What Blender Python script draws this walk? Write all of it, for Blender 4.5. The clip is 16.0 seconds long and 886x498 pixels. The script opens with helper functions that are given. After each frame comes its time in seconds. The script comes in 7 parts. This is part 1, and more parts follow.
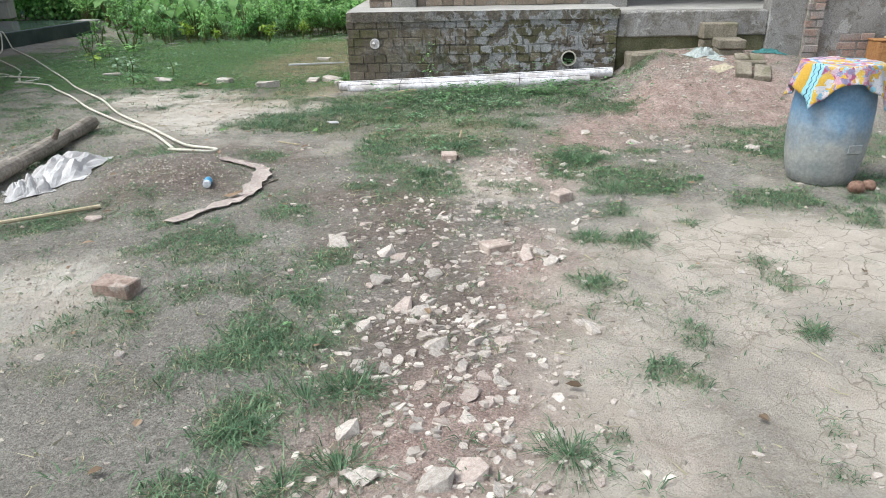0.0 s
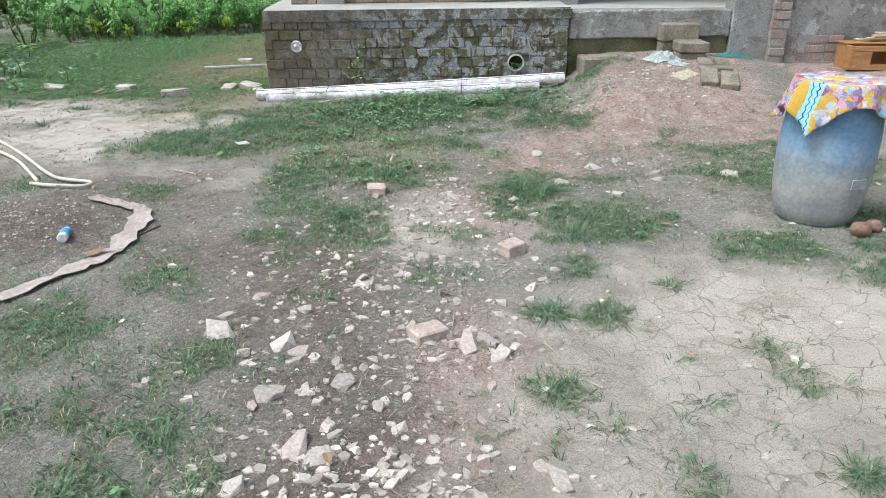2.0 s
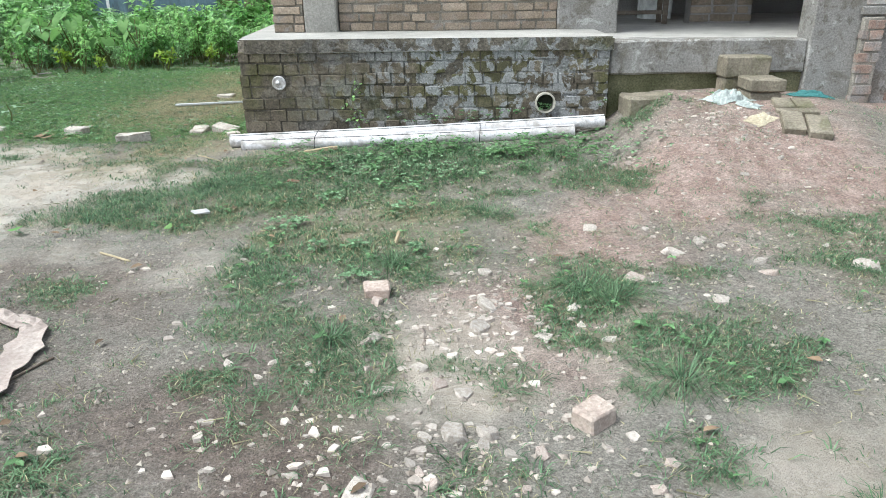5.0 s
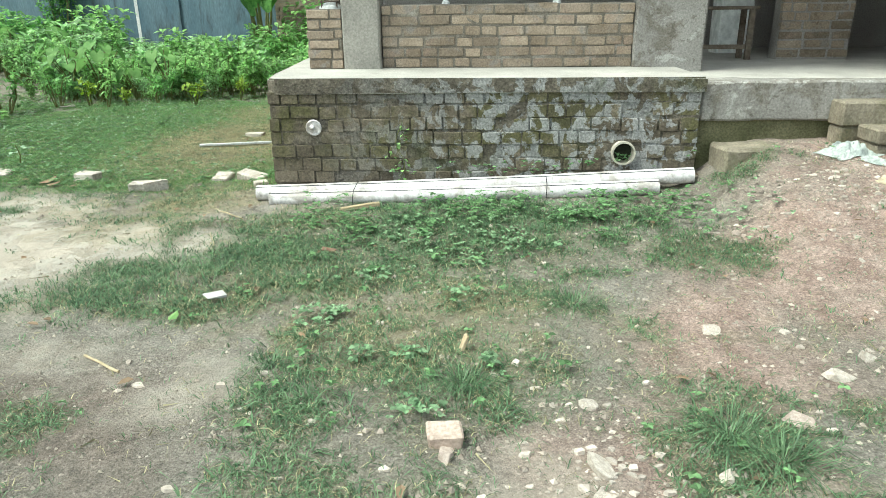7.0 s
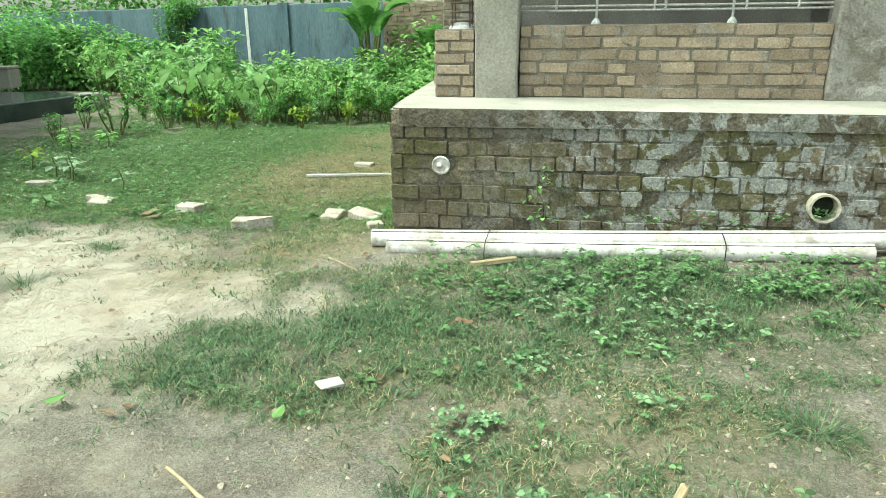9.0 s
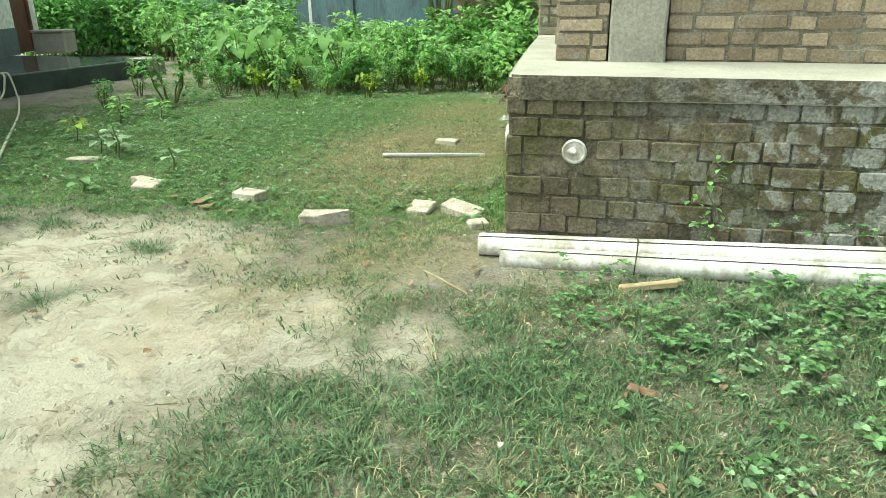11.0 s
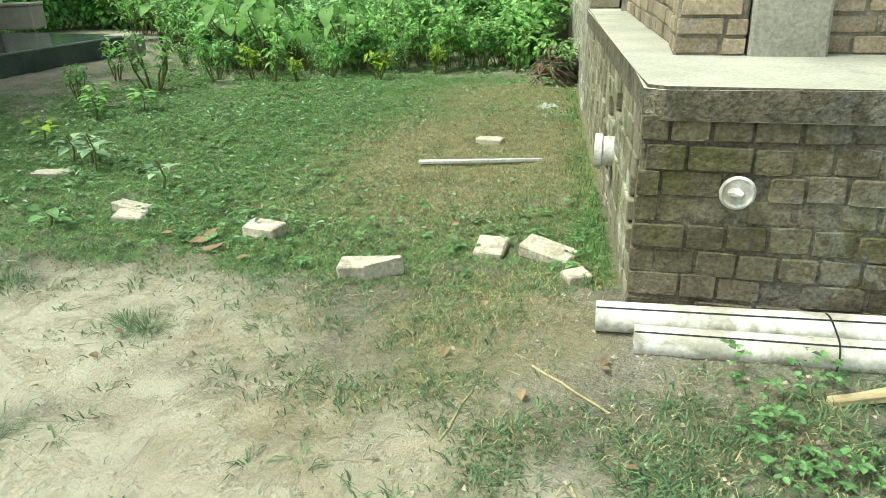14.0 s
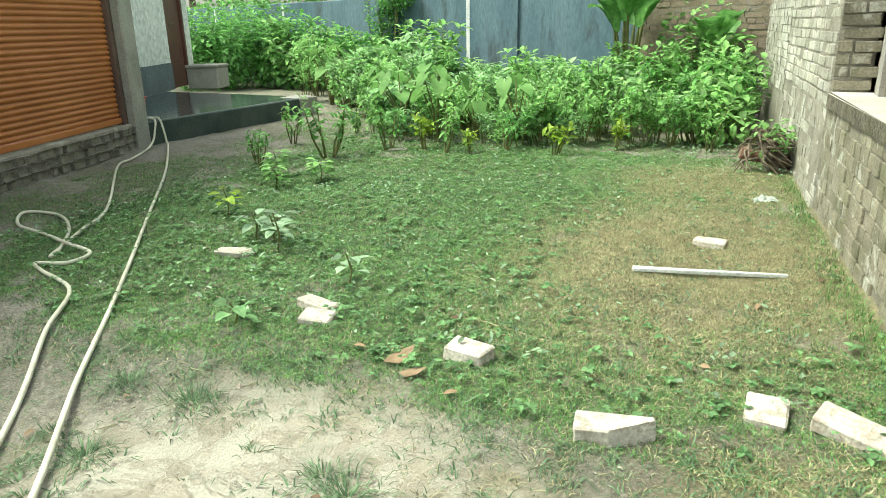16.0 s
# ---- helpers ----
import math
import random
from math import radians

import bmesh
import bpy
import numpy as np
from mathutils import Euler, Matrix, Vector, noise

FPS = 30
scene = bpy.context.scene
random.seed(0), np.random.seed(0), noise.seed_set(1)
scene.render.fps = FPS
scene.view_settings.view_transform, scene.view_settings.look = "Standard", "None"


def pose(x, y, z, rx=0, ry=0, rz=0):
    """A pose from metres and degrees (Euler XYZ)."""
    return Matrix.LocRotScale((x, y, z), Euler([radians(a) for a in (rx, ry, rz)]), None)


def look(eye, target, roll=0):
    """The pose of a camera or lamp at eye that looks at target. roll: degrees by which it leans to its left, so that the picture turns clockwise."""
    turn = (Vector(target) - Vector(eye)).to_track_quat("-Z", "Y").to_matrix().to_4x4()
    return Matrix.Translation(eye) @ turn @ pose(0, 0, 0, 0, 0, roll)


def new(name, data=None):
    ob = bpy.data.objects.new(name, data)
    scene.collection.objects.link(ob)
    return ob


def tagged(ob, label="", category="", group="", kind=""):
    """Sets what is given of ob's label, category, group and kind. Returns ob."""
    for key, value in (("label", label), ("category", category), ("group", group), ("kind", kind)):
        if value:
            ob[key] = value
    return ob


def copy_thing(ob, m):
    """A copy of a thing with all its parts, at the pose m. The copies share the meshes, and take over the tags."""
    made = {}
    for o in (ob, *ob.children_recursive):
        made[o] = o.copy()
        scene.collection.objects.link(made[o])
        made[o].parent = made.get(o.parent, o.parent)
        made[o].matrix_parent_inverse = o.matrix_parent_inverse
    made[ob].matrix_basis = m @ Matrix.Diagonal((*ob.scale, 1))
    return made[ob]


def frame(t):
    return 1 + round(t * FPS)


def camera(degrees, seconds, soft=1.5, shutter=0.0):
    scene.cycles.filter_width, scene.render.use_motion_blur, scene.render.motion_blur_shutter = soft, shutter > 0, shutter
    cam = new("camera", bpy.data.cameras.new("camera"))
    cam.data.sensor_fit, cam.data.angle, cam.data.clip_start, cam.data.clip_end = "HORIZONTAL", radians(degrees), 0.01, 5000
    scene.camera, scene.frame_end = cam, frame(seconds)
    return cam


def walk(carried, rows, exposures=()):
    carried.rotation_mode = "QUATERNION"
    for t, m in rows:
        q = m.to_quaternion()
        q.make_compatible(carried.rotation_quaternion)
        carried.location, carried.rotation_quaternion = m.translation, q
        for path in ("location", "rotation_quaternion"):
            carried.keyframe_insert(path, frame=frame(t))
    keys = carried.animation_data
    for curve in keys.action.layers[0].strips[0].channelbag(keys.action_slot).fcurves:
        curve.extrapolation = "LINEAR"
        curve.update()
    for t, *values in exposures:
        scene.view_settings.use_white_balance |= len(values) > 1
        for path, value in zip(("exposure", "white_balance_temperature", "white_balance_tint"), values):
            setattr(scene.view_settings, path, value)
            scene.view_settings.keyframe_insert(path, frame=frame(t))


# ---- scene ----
cam = camera(65.7, 16.0, soft=0.75)
PATH = [
    (0, (1.814, -8.011, 1.397), (1.636, -6.179, 0.616), -1.4),
    (0.5, (1.817, -7.781, 1.392), (1.709, -5.967, 0.557), -0.9),
    (1, (1.792, -7.537, 1.388), (1.752, -5.726, 0.541), -1.0),
    (1.5, (1.843, -7.272, 1.397), (1.811, -5.462, 0.545), -1.1),
    (2, (1.876, -7.068, 1.402), (1.842, -5.238, 0.596), -0.9),
    (2.5, (1.825, -6.821, 1.417), (1.789, -4.981, 0.634), -0.7),
    (3, (1.79, -6.624, 1.412), (1.757, -4.761, 0.685), -0.8),
    (3.2, (1.806, -6.536, 1.392), (1.774, -4.669, 0.677), -0.9),
    (5.3, (1.718, -5.593, 1.298), (1.695, -3.735, 0.559), -0.7),
    (5.5, (1.721, -5.495, 1.312), (1.701, -3.637, 0.571), -0.6),
    (6, (1.691, -5.29, 1.321), (1.613, -3.421, 0.614), -0.4),
    (6.5, (1.574, -5.073, 1.341), (1.481, -3.195, 0.659), -0.4),
    (7, (1.495, -4.856, 1.312), (1.391, -2.972, 0.647), -0.7),
    (7.5, (1.47, -4.574, 1.312), (1.278, -2.694, 0.657), -0.9),
    (8, (1.384, -4.415, 1.275), (1.074, -2.54, 0.652), -0.4),
    (8.5, (1.244, -4.265, 1.302), (0.903, -2.394, 0.684), -0.6),
    (9, (1.089, -4.099, 1.279), (0.738, -2.223, 0.681), -0.4),
    (9.2, (1.034, -4.003, 1.278), (0.634, -2.137, 0.679), -0.5),
    (11.3, (0.504, -3.06, 1.176), (0.014, -1.264, 0.445), -0.9),
    (11.5, (0.483, -2.966, 1.181), (0.067, -1.174, 0.397), -0.9),
    (12, (0.332, -2.787, 1.179), (0.008, -1.019, 0.302), -1.0),
    (12.5, (0.174, -2.68, 1.208), (-0.154, -0.926, 0.303), -1.2),
    (13, (0.067, -2.571, 1.203), (-0.265, -0.817, 0.301), -1.5),
    (13.5, (-0.006, -2.407, 1.237), (-0.337, -0.628, 0.386), -1.8),
    (14, (-0.107, -2.329, 1.242), (-0.556, -0.542, 0.466), -1.4),
    (14.5, (-0.282, -2.243, 1.283), (-0.825, -0.468, 0.537), -1.1),
    (15, (-0.446, -2.171, 1.301), (-1.002, -0.39, 0.582), -1.2),
    (15.5, (-0.59, -1.983, 1.347), (-1.253, -0.228, 0.652), -1.4),
    (16, (-0.718, -1.855, 1.343), (-1.531, -0.137, 0.721), -1.1),
]
walk(cam, [(t, look(eye, target, roll)) for t, eye, target, roll in PATH],
     [(0, 0.65, 6000, 8), (3.2, 0.72, 5750, 8), (6.5, 1.04, 6200, -2), (9, 1.15, 6750, -15), (12.5, 1.04, 7100, -17), (14.5, 1.05, 6950, -14), (16, 1.41, 6850, -9)])

# ---- body ----

# ---- daylight: hazy overcast sky, a weak broad sun ----
SUN_EL, SUN_AZ = 60.0, 250.0
world = bpy.data.worlds.new("sky")
scene.world = world
world.use_nodes = True
wn = world.node_tree
sky = wn.nodes.new("ShaderNodeTexSky")
sky.sky_type, sky.sun_disc = "NISHITA", False
sky.sun_elevation, sky.sun_rotation = radians(SUN_EL), radians(SUN_AZ)
sky.dust_density, sky.air_density = 4.0, 1.0
soften = wn.nodes.new("ShaderNodeHueSaturation")
soften.inputs["Saturation"].default_value = 0.35
wn.links.new(sky.outputs[0], soften.inputs["Color"])
wn.links.new(soften.outputs[0], wn.nodes["Background"].inputs["Color"])
wn.nodes["Background"].inputs["Strength"].default_value = 0.15
lamp = bpy.data.lights.new("sun", "SUN")
lamp.energy, lamp.angle, lamp.color = 1.5, radians(20), (1.0, 0.96, 0.88)
sun = new("sun", lamp)
az, el = radians(SUN_AZ), radians(SUN_EL)
sun.matrix_world = look((math.sin(az) * 20 * math.cos(el), math.cos(az) * 20 * math.cos(el), 20 * math.sin(el)), (0, 0, 0))


# ---- materials ----
def rgba(c):
    return (c[0], c[1], c[2], 1.0)


class Mat:
    """A node material: mottled colour at two scales, stains with shapes of their own, grain and relief."""

    def __init__(self, name, rough=0.85, metal=0.0, world_space=True, stretch=(1, 1, 1)):
        self.m = bpy.data.materials.new(name)
        self.m.use_nodes = True
        self.nt = self.m.node_tree
        self.b = self.nt.nodes["Principled BSDF"]
        self.b.inputs["Roughness"].default_value = rough
        self.b.inputs["Metallic"].default_value = metal
        self.b.inputs["Specular IOR Level"].default_value = 0.3
        mp = self.nt.nodes.new("ShaderNodeMapping")
        mp.inputs["Scale"].default_value = stretch
        if world_space:
            src = self.nt.nodes.new("ShaderNodeNewGeometry").outputs["Position"]
        else:
            tc = self.nt.nodes.new("ShaderNodeTexCoord")
            inf = self.nt.nodes.new("ShaderNodeObjectInfo")
            add = self.nt.nodes.new("ShaderNodeVectorMath")
            mul = self.nt.nodes.new("ShaderNodeMath")
            mul.operation, mul.inputs[1].default_value = "MULTIPLY", 37.0
            self.nt.links.new(inf.outputs["Random"], mul.inputs[0])
            self.nt.links.new(tc.outputs["Object"], add.inputs[0])
            self.nt.links.new(mul.outputs[0], add.inputs[1])
            src = add.outputs[0]
        self.nt.links.new(src, mp.inputs["Vector"])
        self.co = mp.outputs[0]
        self.col = None

    def link(self, a, b):
        self.nt.links.new(a, b)

    def noise(self, scale, detail=5, rough=0.6, distort=0.0):
        n = self.nt.nodes.new("ShaderNodeTexNoise")
        n.inputs["Scale"].default_value, n.inputs["Detail"].default_value = scale, detail
        n.inputs["Roughness"].default_value, n.inputs["Distortion"].default_value = rough, distort
        self.link(self.co, n.inputs["Vector"])
        return n.outputs["Fac"]

    def ramp(self, fac, stops):
        r = self.nt.nodes.new("ShaderNodeValToRGB")
        e = r.color_ramp.elements
        while len(e) < len(stops):
            e.new(0.5)
        for i, (p, c) in enumerate(stops):
            e[i].position, e[i].color = p, rgba(c) if not isinstance(c, float) else (c, c, c, 1)
        self.link(fac, r.inputs[0])
        return r.outputs[0]

    def mix(self, fac, a, b, mode="MIX"):
        n = self.nt.nodes.new("ShaderNodeMix")
        n.data_type, n.blend_type = "RGBA", mode
        for sock, v in ((n.inputs["Factor"], fac), (n.inputs["A"], a), (n.inputs["B"], b)):
            if isinstance(v, (int, float)):
                sock.default_value = v
            elif isinstance(v, tuple):
                sock.default_value = rgba(v)
            else:
                self.link(v, sock)
        return n.outputs["Result"]

    def base(self, c1, c2, scale=3.0, lo=0.35, hi=0.65):
        self.col = self.ramp(self.noise(scale), [(lo, c1), (hi, c2)])
        return self

    def grain(self, scale=60, amount=0.35):
        g = self.ramp(self.noise(scale, 4), [(0.3, 1 - amount), (0.7, 1 + amount * 0.3)])
        self.col = self.mix(1.0, self.col, g, "MULTIPLY")
        return self

    def stain(self, colour, scale=2.0, lo=0.5, hi=0.62, amount=1.0, distort=0.6):
        f = self.ramp(self.noise(scale, 6, 0.65, distort), [(lo, 0.0), (hi, float(amount))])
        self.col = self.mix(f, self.col, colour)
        return self

    def splash(self, colour, scale, lo, hi, amount, axis, a, b):
        """A stain that is found only past a along one axis of the world, and thickly past b."""
        sp = self.nt.nodes.new("ShaderNodeSeparateXYZ")
        self.link(self.co, sp.inputs[0])
        mr = self.nt.nodes.new("ShaderNodeMapRange")
        mr.inputs["From Min"].default_value, mr.inputs["From Max"].default_value = a, b
        self.link(sp.outputs[axis], mr.inputs["Value"])
        f = self.ramp(self.noise(scale, 6, 0.62, 0.5), [(lo, 0.0), (hi, float(amount))])
        self.col = self.mix(self.mix(1.0, f, mr.outputs[0], "MULTIPLY"), self.col, colour)
        return self

    def vary(self, amount=0.3, island=False):
        if island:
            r = self.nt.nodes.new("ShaderNodeNewGeometry").outputs["Random Per Island"]
        else:
            r = self.nt.nodes.new("ShaderNodeObjectInfo").outputs["Random"]
        g = self.ramp(r, [(0.0, 1.0 - amount), (1.0, 1.0 + amount)])
        self.col = self.mix(1.0, self.col, g, "MULTIPLY")
        return self

    def attr(self, name):
        a = self.nt.nodes.new("ShaderNodeAttribute")
        a.attribute_name = name
        return a

    def bump(self, scale=50, strength=0.4, dist=0.01, detail=6):
        bp = self.nt.nodes.new("ShaderNodeBump")
        bp.inputs["Strength"].default_value, bp.inputs["Distance"].default_value = strength, dist
        self.link(self.noise(scale, detail), bp.inputs["Height"])
        self.link(bp.outputs[0], self.b.inputs["Normal"])
        return self

    def done(self, translucent=0.0):
        self.link(self.col, self.b.inputs["Base Color"])
        if translucent:
            tr = self.nt.nodes.new("ShaderNodeBsdfTranslucent")
            self.link(self.col, tr.inputs["Color"])
            mx = self.nt.nodes.new("ShaderNodeMixShader")
            mx.inputs[0].default_value = translucent
            self.link(self.b.outputs[0], mx.inputs[1])
            self.link(tr.outputs[0], mx.inputs[2])
            self.link(mx.outputs[0], self.nt.nodes["Material Output"].inputs[0])
        return self.m


def simple(name, c1, c2, scale=4.0, rough=0.85, metal=0.0, grain=60, bump=0.4, bscale=50, dist=0.008, world_space=True, vary=0.0):
    k = Mat(name, rough, metal, world_space).base(c1, c2, scale).grain(grain)
    if vary:
        k.vary(vary)
    return k.bump(bscale, bump, dist).done()


M = {}
M["brick_old"] = (Mat("weathered_plinth_brick").base((0.14, 0.117, 0.086), (0.235, 0.2, 0.15), 6.0).vary(0.22).stain((0.25, 0.18, 0.125), 3.2, 0.64, 0.7, 0.5)
                  .splash((0.135, 0.14, 0.042), 2.2, 0.44, 0.56, 0.6, "Z", 0.15, 0.4).stain((0.075, 0.065, 0.05), 2.2, 0.56, 0.7, 0.6)
                  .splash((0.42, 0.425, 0.42), 7.5, 0.49, 0.52, 0.9, "X", 0.3, 1.6).grain(80, 0.5).grain(22, 0.3).bump(45, 0.9, 0.014).done())
M["mortar_old"] = (Mat("damp_mortar").base((0.15, 0.132, 0.104), (0.255, 0.225, 0.178), 6.0).stain((0.09, 0.08, 0.062), 7.0, 0.54, 0.64, 0.6)
                   .splash((0.42, 0.425, 0.42), 7.5, 0.49, 0.52, 0.9, "X", 0.3, 1.6).stain((0.09, 0.1, 0.04), 1.5, 0.54, 0.66, 0.6).grain(80, 0.55).grain(25, 0.4).bump(30, 1.0, 0.025).done())
M["brick_tan"] = (Mat("buff_parapet_brick").base((0.27, 0.215, 0.155), (0.4, 0.33, 0.255), 4.0).vary(0.28).stain((0.36, 0.27, 0.215), 6.0, 0.54, 0.62, 0.5)
                  .stain((0.3, 0.29, 0.27), 5.0, 0.55, 0.66, 0.7).stain((0.2, 0.15, 0.1), 9.0, 0.6, 0.7, 0.6).grain(80, 0.4).bump(70, 0.6, 0.008).done())
M["mortar_pale"] = (Mat("pale_cement_mortar").base((0.24, 0.22, 0.185), (0.38, 0.35, 0.3), 5.0).stain((0.5, 0.48, 0.42), 3.0, 0.56, 0.64, 0.7).grain(90, 0.4).bump(50, 0.7, 0.01).done())
M["mortar_grey"] = (Mat("grey_sandy_mortar").base((0.17, 0.152, 0.125), (0.28, 0.255, 0.21), 5.0).stain((0.42, 0.4, 0.35), 6.0, 0.57, 0.63, 0.6).grain(90, 0.45).bump(50, 0.8, 0.012).done())
M["brick_red"] = (Mat("red_pilaster_brick").base((0.33, 0.225, 0.18), (0.43, 0.32, 0.26), 5.0).vary(0.25)
                  .stain((0.34, 0.33, 0.31), 4.0, 0.44, 0.58, 0.8).grain(80, 0.4).bump(60, 0.6, 0.008).done())
M["mortar_flank"] = (Mat("weathered_flank_mortar").base((0.2, 0.185, 0.145), (0.33, 0.3, 0.245), 5.0).stain((0.55, 0.535, 0.48), 3.5, 0.56, 0.62, 0.75).stain((0.11, 0.12, 0.06), 2.4, 0.54, 0.66, 0.6).grain(80, 0.45).bump(45, 0.8, 0.012).done())
M["brick_wash"] = (Mat("whitewashed_red_brick").base((0.3, 0.24, 0.205), (0.42, 0.37, 0.33), 5.0).vary(0.25).stain((0.44, 0.43, 0.41), 4.0, 0.46, 0.56, 0.85).stain((0.4, 0.24, 0.18), 9.0, 0.6, 0.66, 0.7).grain(70, 0.35).bump(60, 0.6, 0.008).done())
M["concrete"] = (Mat("bare_grey_concrete").base((0.3, 0.29, 0.26), (0.42, 0.4, 0.36), 2.5).stain((0.22, 0.21, 0.19), 4.0, 0.56, 0.7, 0.6)
                 .grain(70, 0.35).bump(35, 0.6, 0.01).done())
M["slab_top"] = (Mat("sunlit_cement_screed").base((0.42, 0.405, 0.37), (0.57, 0.55, 0.51), 2.0).stain((0.3, 0.28, 0.24), 6.0, 0.58, 0.72, 0.5)
                 .grain(90, 0.25).bump(60, 0.4, 0.006).done())
M["plaster"] = (Mat("stained_grey_plaster", 0.9).base((0.26, 0.25, 0.23), (0.38, 0.365, 0.34), 2.2).stain((0.17, 0.15, 0.12), 4.5, 0.5, 0.6, 0.7).stain((0.56, 0.55, 0.52), 6.0, 0.58, 0.63, 0.6)
                .stain((0.13, 0.115, 0.09), 14.0, 0.58, 0.64, 0.6).stain((0.36, 0.24, 0.19), 5.0, 0.66, 0.72, 0.5).grain(70, 0.4).bump(20, 0.45, 0.012).done())
M["moss"] = (Mat("mossy_footing").base((0.1, 0.105, 0.05), (0.2, 0.19, 0.11), 4.0).grain(70, 0.5).bump(40, 0.8, 0.015).done())
M["inside"] = simple("dim_unpainted_inner_wall", (0.3, 0.28, 0.26), (0.42, 0.4, 0.37), 2.0)
M["compound"] = (Mat("blue_grey_painted_wall", 0.8, stretch=(1, 1, 0.25)).base((0.08, 0.14, 0.18), (0.14, 0.21, 0.25), 1.6)
                 .stain((0.06, 0.075, 0.08), 2.5, 0.52, 0.66, 0.8).stain((0.4, 0.45, 0.46), 6.0, 0.68, 0.74, 0.5).grain(40, 0.3).bump(30, 0.3, 0.01).done())
M["whitewash"] = simple("flaked_whitewash", (0.6, 0.62, 0.62), (0.74, 0.75, 0.74), 5.0)
M["white_wall"] = simple("pale_painted_wall", (0.78, 0.8, 0.77), (0.84, 0.85, 0.82), 1.5, 0.7, grain=12, bump=0.06)
M["dado"] = simple("grey_dado_paint", (0.13, 0.16, 0.175), (0.19, 0.22, 0.235), 2.5, 0.6, grain=30, bump=0.15)
M["wet_floor"] = (Mat("wet_dark_terrazzo_floor", 0.12).base((0.035, 0.05, 0.055), (0.09, 0.11, 0.115), 1.5).grain(60, 0.3).done())
M["ver_side"] = simple("dark_green_painted_kerb", (0.035, 0.055, 0.05), (0.07, 0.09, 0.08), 3.0, 0.5, grain=40, bump=0.2)
M["shutter"] = (Mat("orange_brown_steel_slats", 0.45).base((0.4, 0.14, 0.045), (0.48, 0.185, 0.065), 1.5).stain((0.3, 0.1, 0.04), 5, 0.62, 0.75, 0.5).grain(50, 0.15).done())
M["steel_brown"] = simple("rusty_brown_steel", (0.11, 0.07, 0.06), (0.17, 0.11, 0.09), 6.0, 0.6)
M["door_brown"] = simple("dark_brown_door_paint", (0.12, 0.055, 0.045), (0.16, 0.075, 0.06), 3.0, 0.5, grain=30, bump=0.1)
M["steel"] = simple("grey_painted_railing_steel", (0.45, 0.45, 0.44), (0.6, 0.6, 0.58), 9.0, 0.5, 0.3)
M["rebar"] = simple("rusted_rebar", (0.12, 0.09, 0.08), (0.2, 0.15, 0.13), 20.0, 0.8, 0.3)
M["pvc"] = (Mat("dusty_white_pvc", 0.45).base((0.66, 0.64, 0.64), (0.78, 0.76, 0.76), 3.0).stain((0.34, 0.3, 0.25), 5.0, 0.5, 0.62, 0.7).stain((0.2, 0.19, 0.16), 14.0, 0.6, 0.68, 0.6).grain(50, 0.3).done())
M["pvc_cream"] = simple("cream_pvc_socket", (0.5, 0.47, 0.39), (0.62, 0.58, 0.49), 8.0, 0.5, grain=40, bump=0.1)
M["black"] = simple("black_print", (0.015, 0.015, 0.018), (0.03, 0.03, 0.035), 8.0, 0.6, bump=0.05)
M["step"] = (Mat("dirty_buff_step_masonry").base((0.2, 0.175, 0.13), (0.34, 0.3, 0.23), 5.0).stain((0.14, 0.14, 0.07), 3.0, 0.52, 0.66, 0.7).grain(60, 0.4).bump(45, 0.7, 0.012).done())
# near-black colour for the unlit inside of a pipe
M["dark"] = simple("pipe_shade", (0.02, 0.025, 0.015), (0.04, 0.045, 0.03), 8.0, 0.9)
M["hose"] = (Mat("muddy_cream_hose", 0.5).base((0.52, 0.5, 0.4), (0.68, 0.66, 0.55), 3.0).stain((0.36, 0.31, 0.2), 9.0, 0.58, 0.7, 0.6).grain(60, 0.15).done())
M["stone"] = (Mat("pale_brick_rubble", 0.9, world_space=False).base((0.46, 0.4, 0.34), (0.68, 0.62, 0.55), 9.0).vary(0.22).grain(90, 0.35).bump(60, 0.7, 0.006).done())
M["stone_pink"] = (Mat("pinkish_brick_rubble", 0.9, world_space=False).base((0.45, 0.36, 0.31), (0.62, 0.53, 0.46), 9.0).vary(0.22).grain(90, 0.35).bump(60, 0.7, 0.006).done())
M["ybrick"] = (Mat("dusty_loose_brick", 0.9, world_space=False).base((0.5, 0.45, 0.39), (0.68, 0.62, 0.55), 7.0).vary(0.15).stain((0.3, 0.27, 0.22), 11.0, 0.53, 0.62, 0.7).stain((0.42, 0.33, 0.27), 17.0, 0.56, 0.62, 0.6).grain(70, 0.35).bump(60, 0.7, 0.008).done())
M["rbrick"] = (Mat("dusty_red_brick", 0.9, world_space=False).base((0.38, 0.29, 0.24), (0.56, 0.47, 0.4), 7.0).vary(0.15).grain(70, 0.35).bump(60, 0.7, 0.008).done())
M["dullbrick"] = (Mat("dull_brown_brick", 0.9, world_space=False).base((0.26, 0.185, 0.145), (0.4, 0.31, 0.255), 7.0).stain((0.5, 0.44, 0.38), 6.0, 0.54, 0.62, 0.7).grain(70, 0.35).bump(60, 0.7, 0.008).done())
M["wood"] = (Mat("pale_split_wood", 0.8, world_space=False, stretch=(1, 8, 8)).base((0.42, 0.33, 0.2), (0.58, 0.48, 0.33), 5.0).grain(50, 0.3).bump(30, 0.5, 0.005).done())
M["crate"] = (Mat("orange_brown_planks", 0.7, stretch=(1, 6, 6)).base((0.34, 0.16, 0.06), (0.46, 0.25, 0.1), 5.0).grain(50, 0.3).bump(30, 0.4, 0.004).done())
M["bamboo"] = (Mat("dry_bamboo", 0.7).base((0.4, 0.33, 0.2), (0.55, 0.47, 0.32), 4.0).grain(50, 0.3).done())
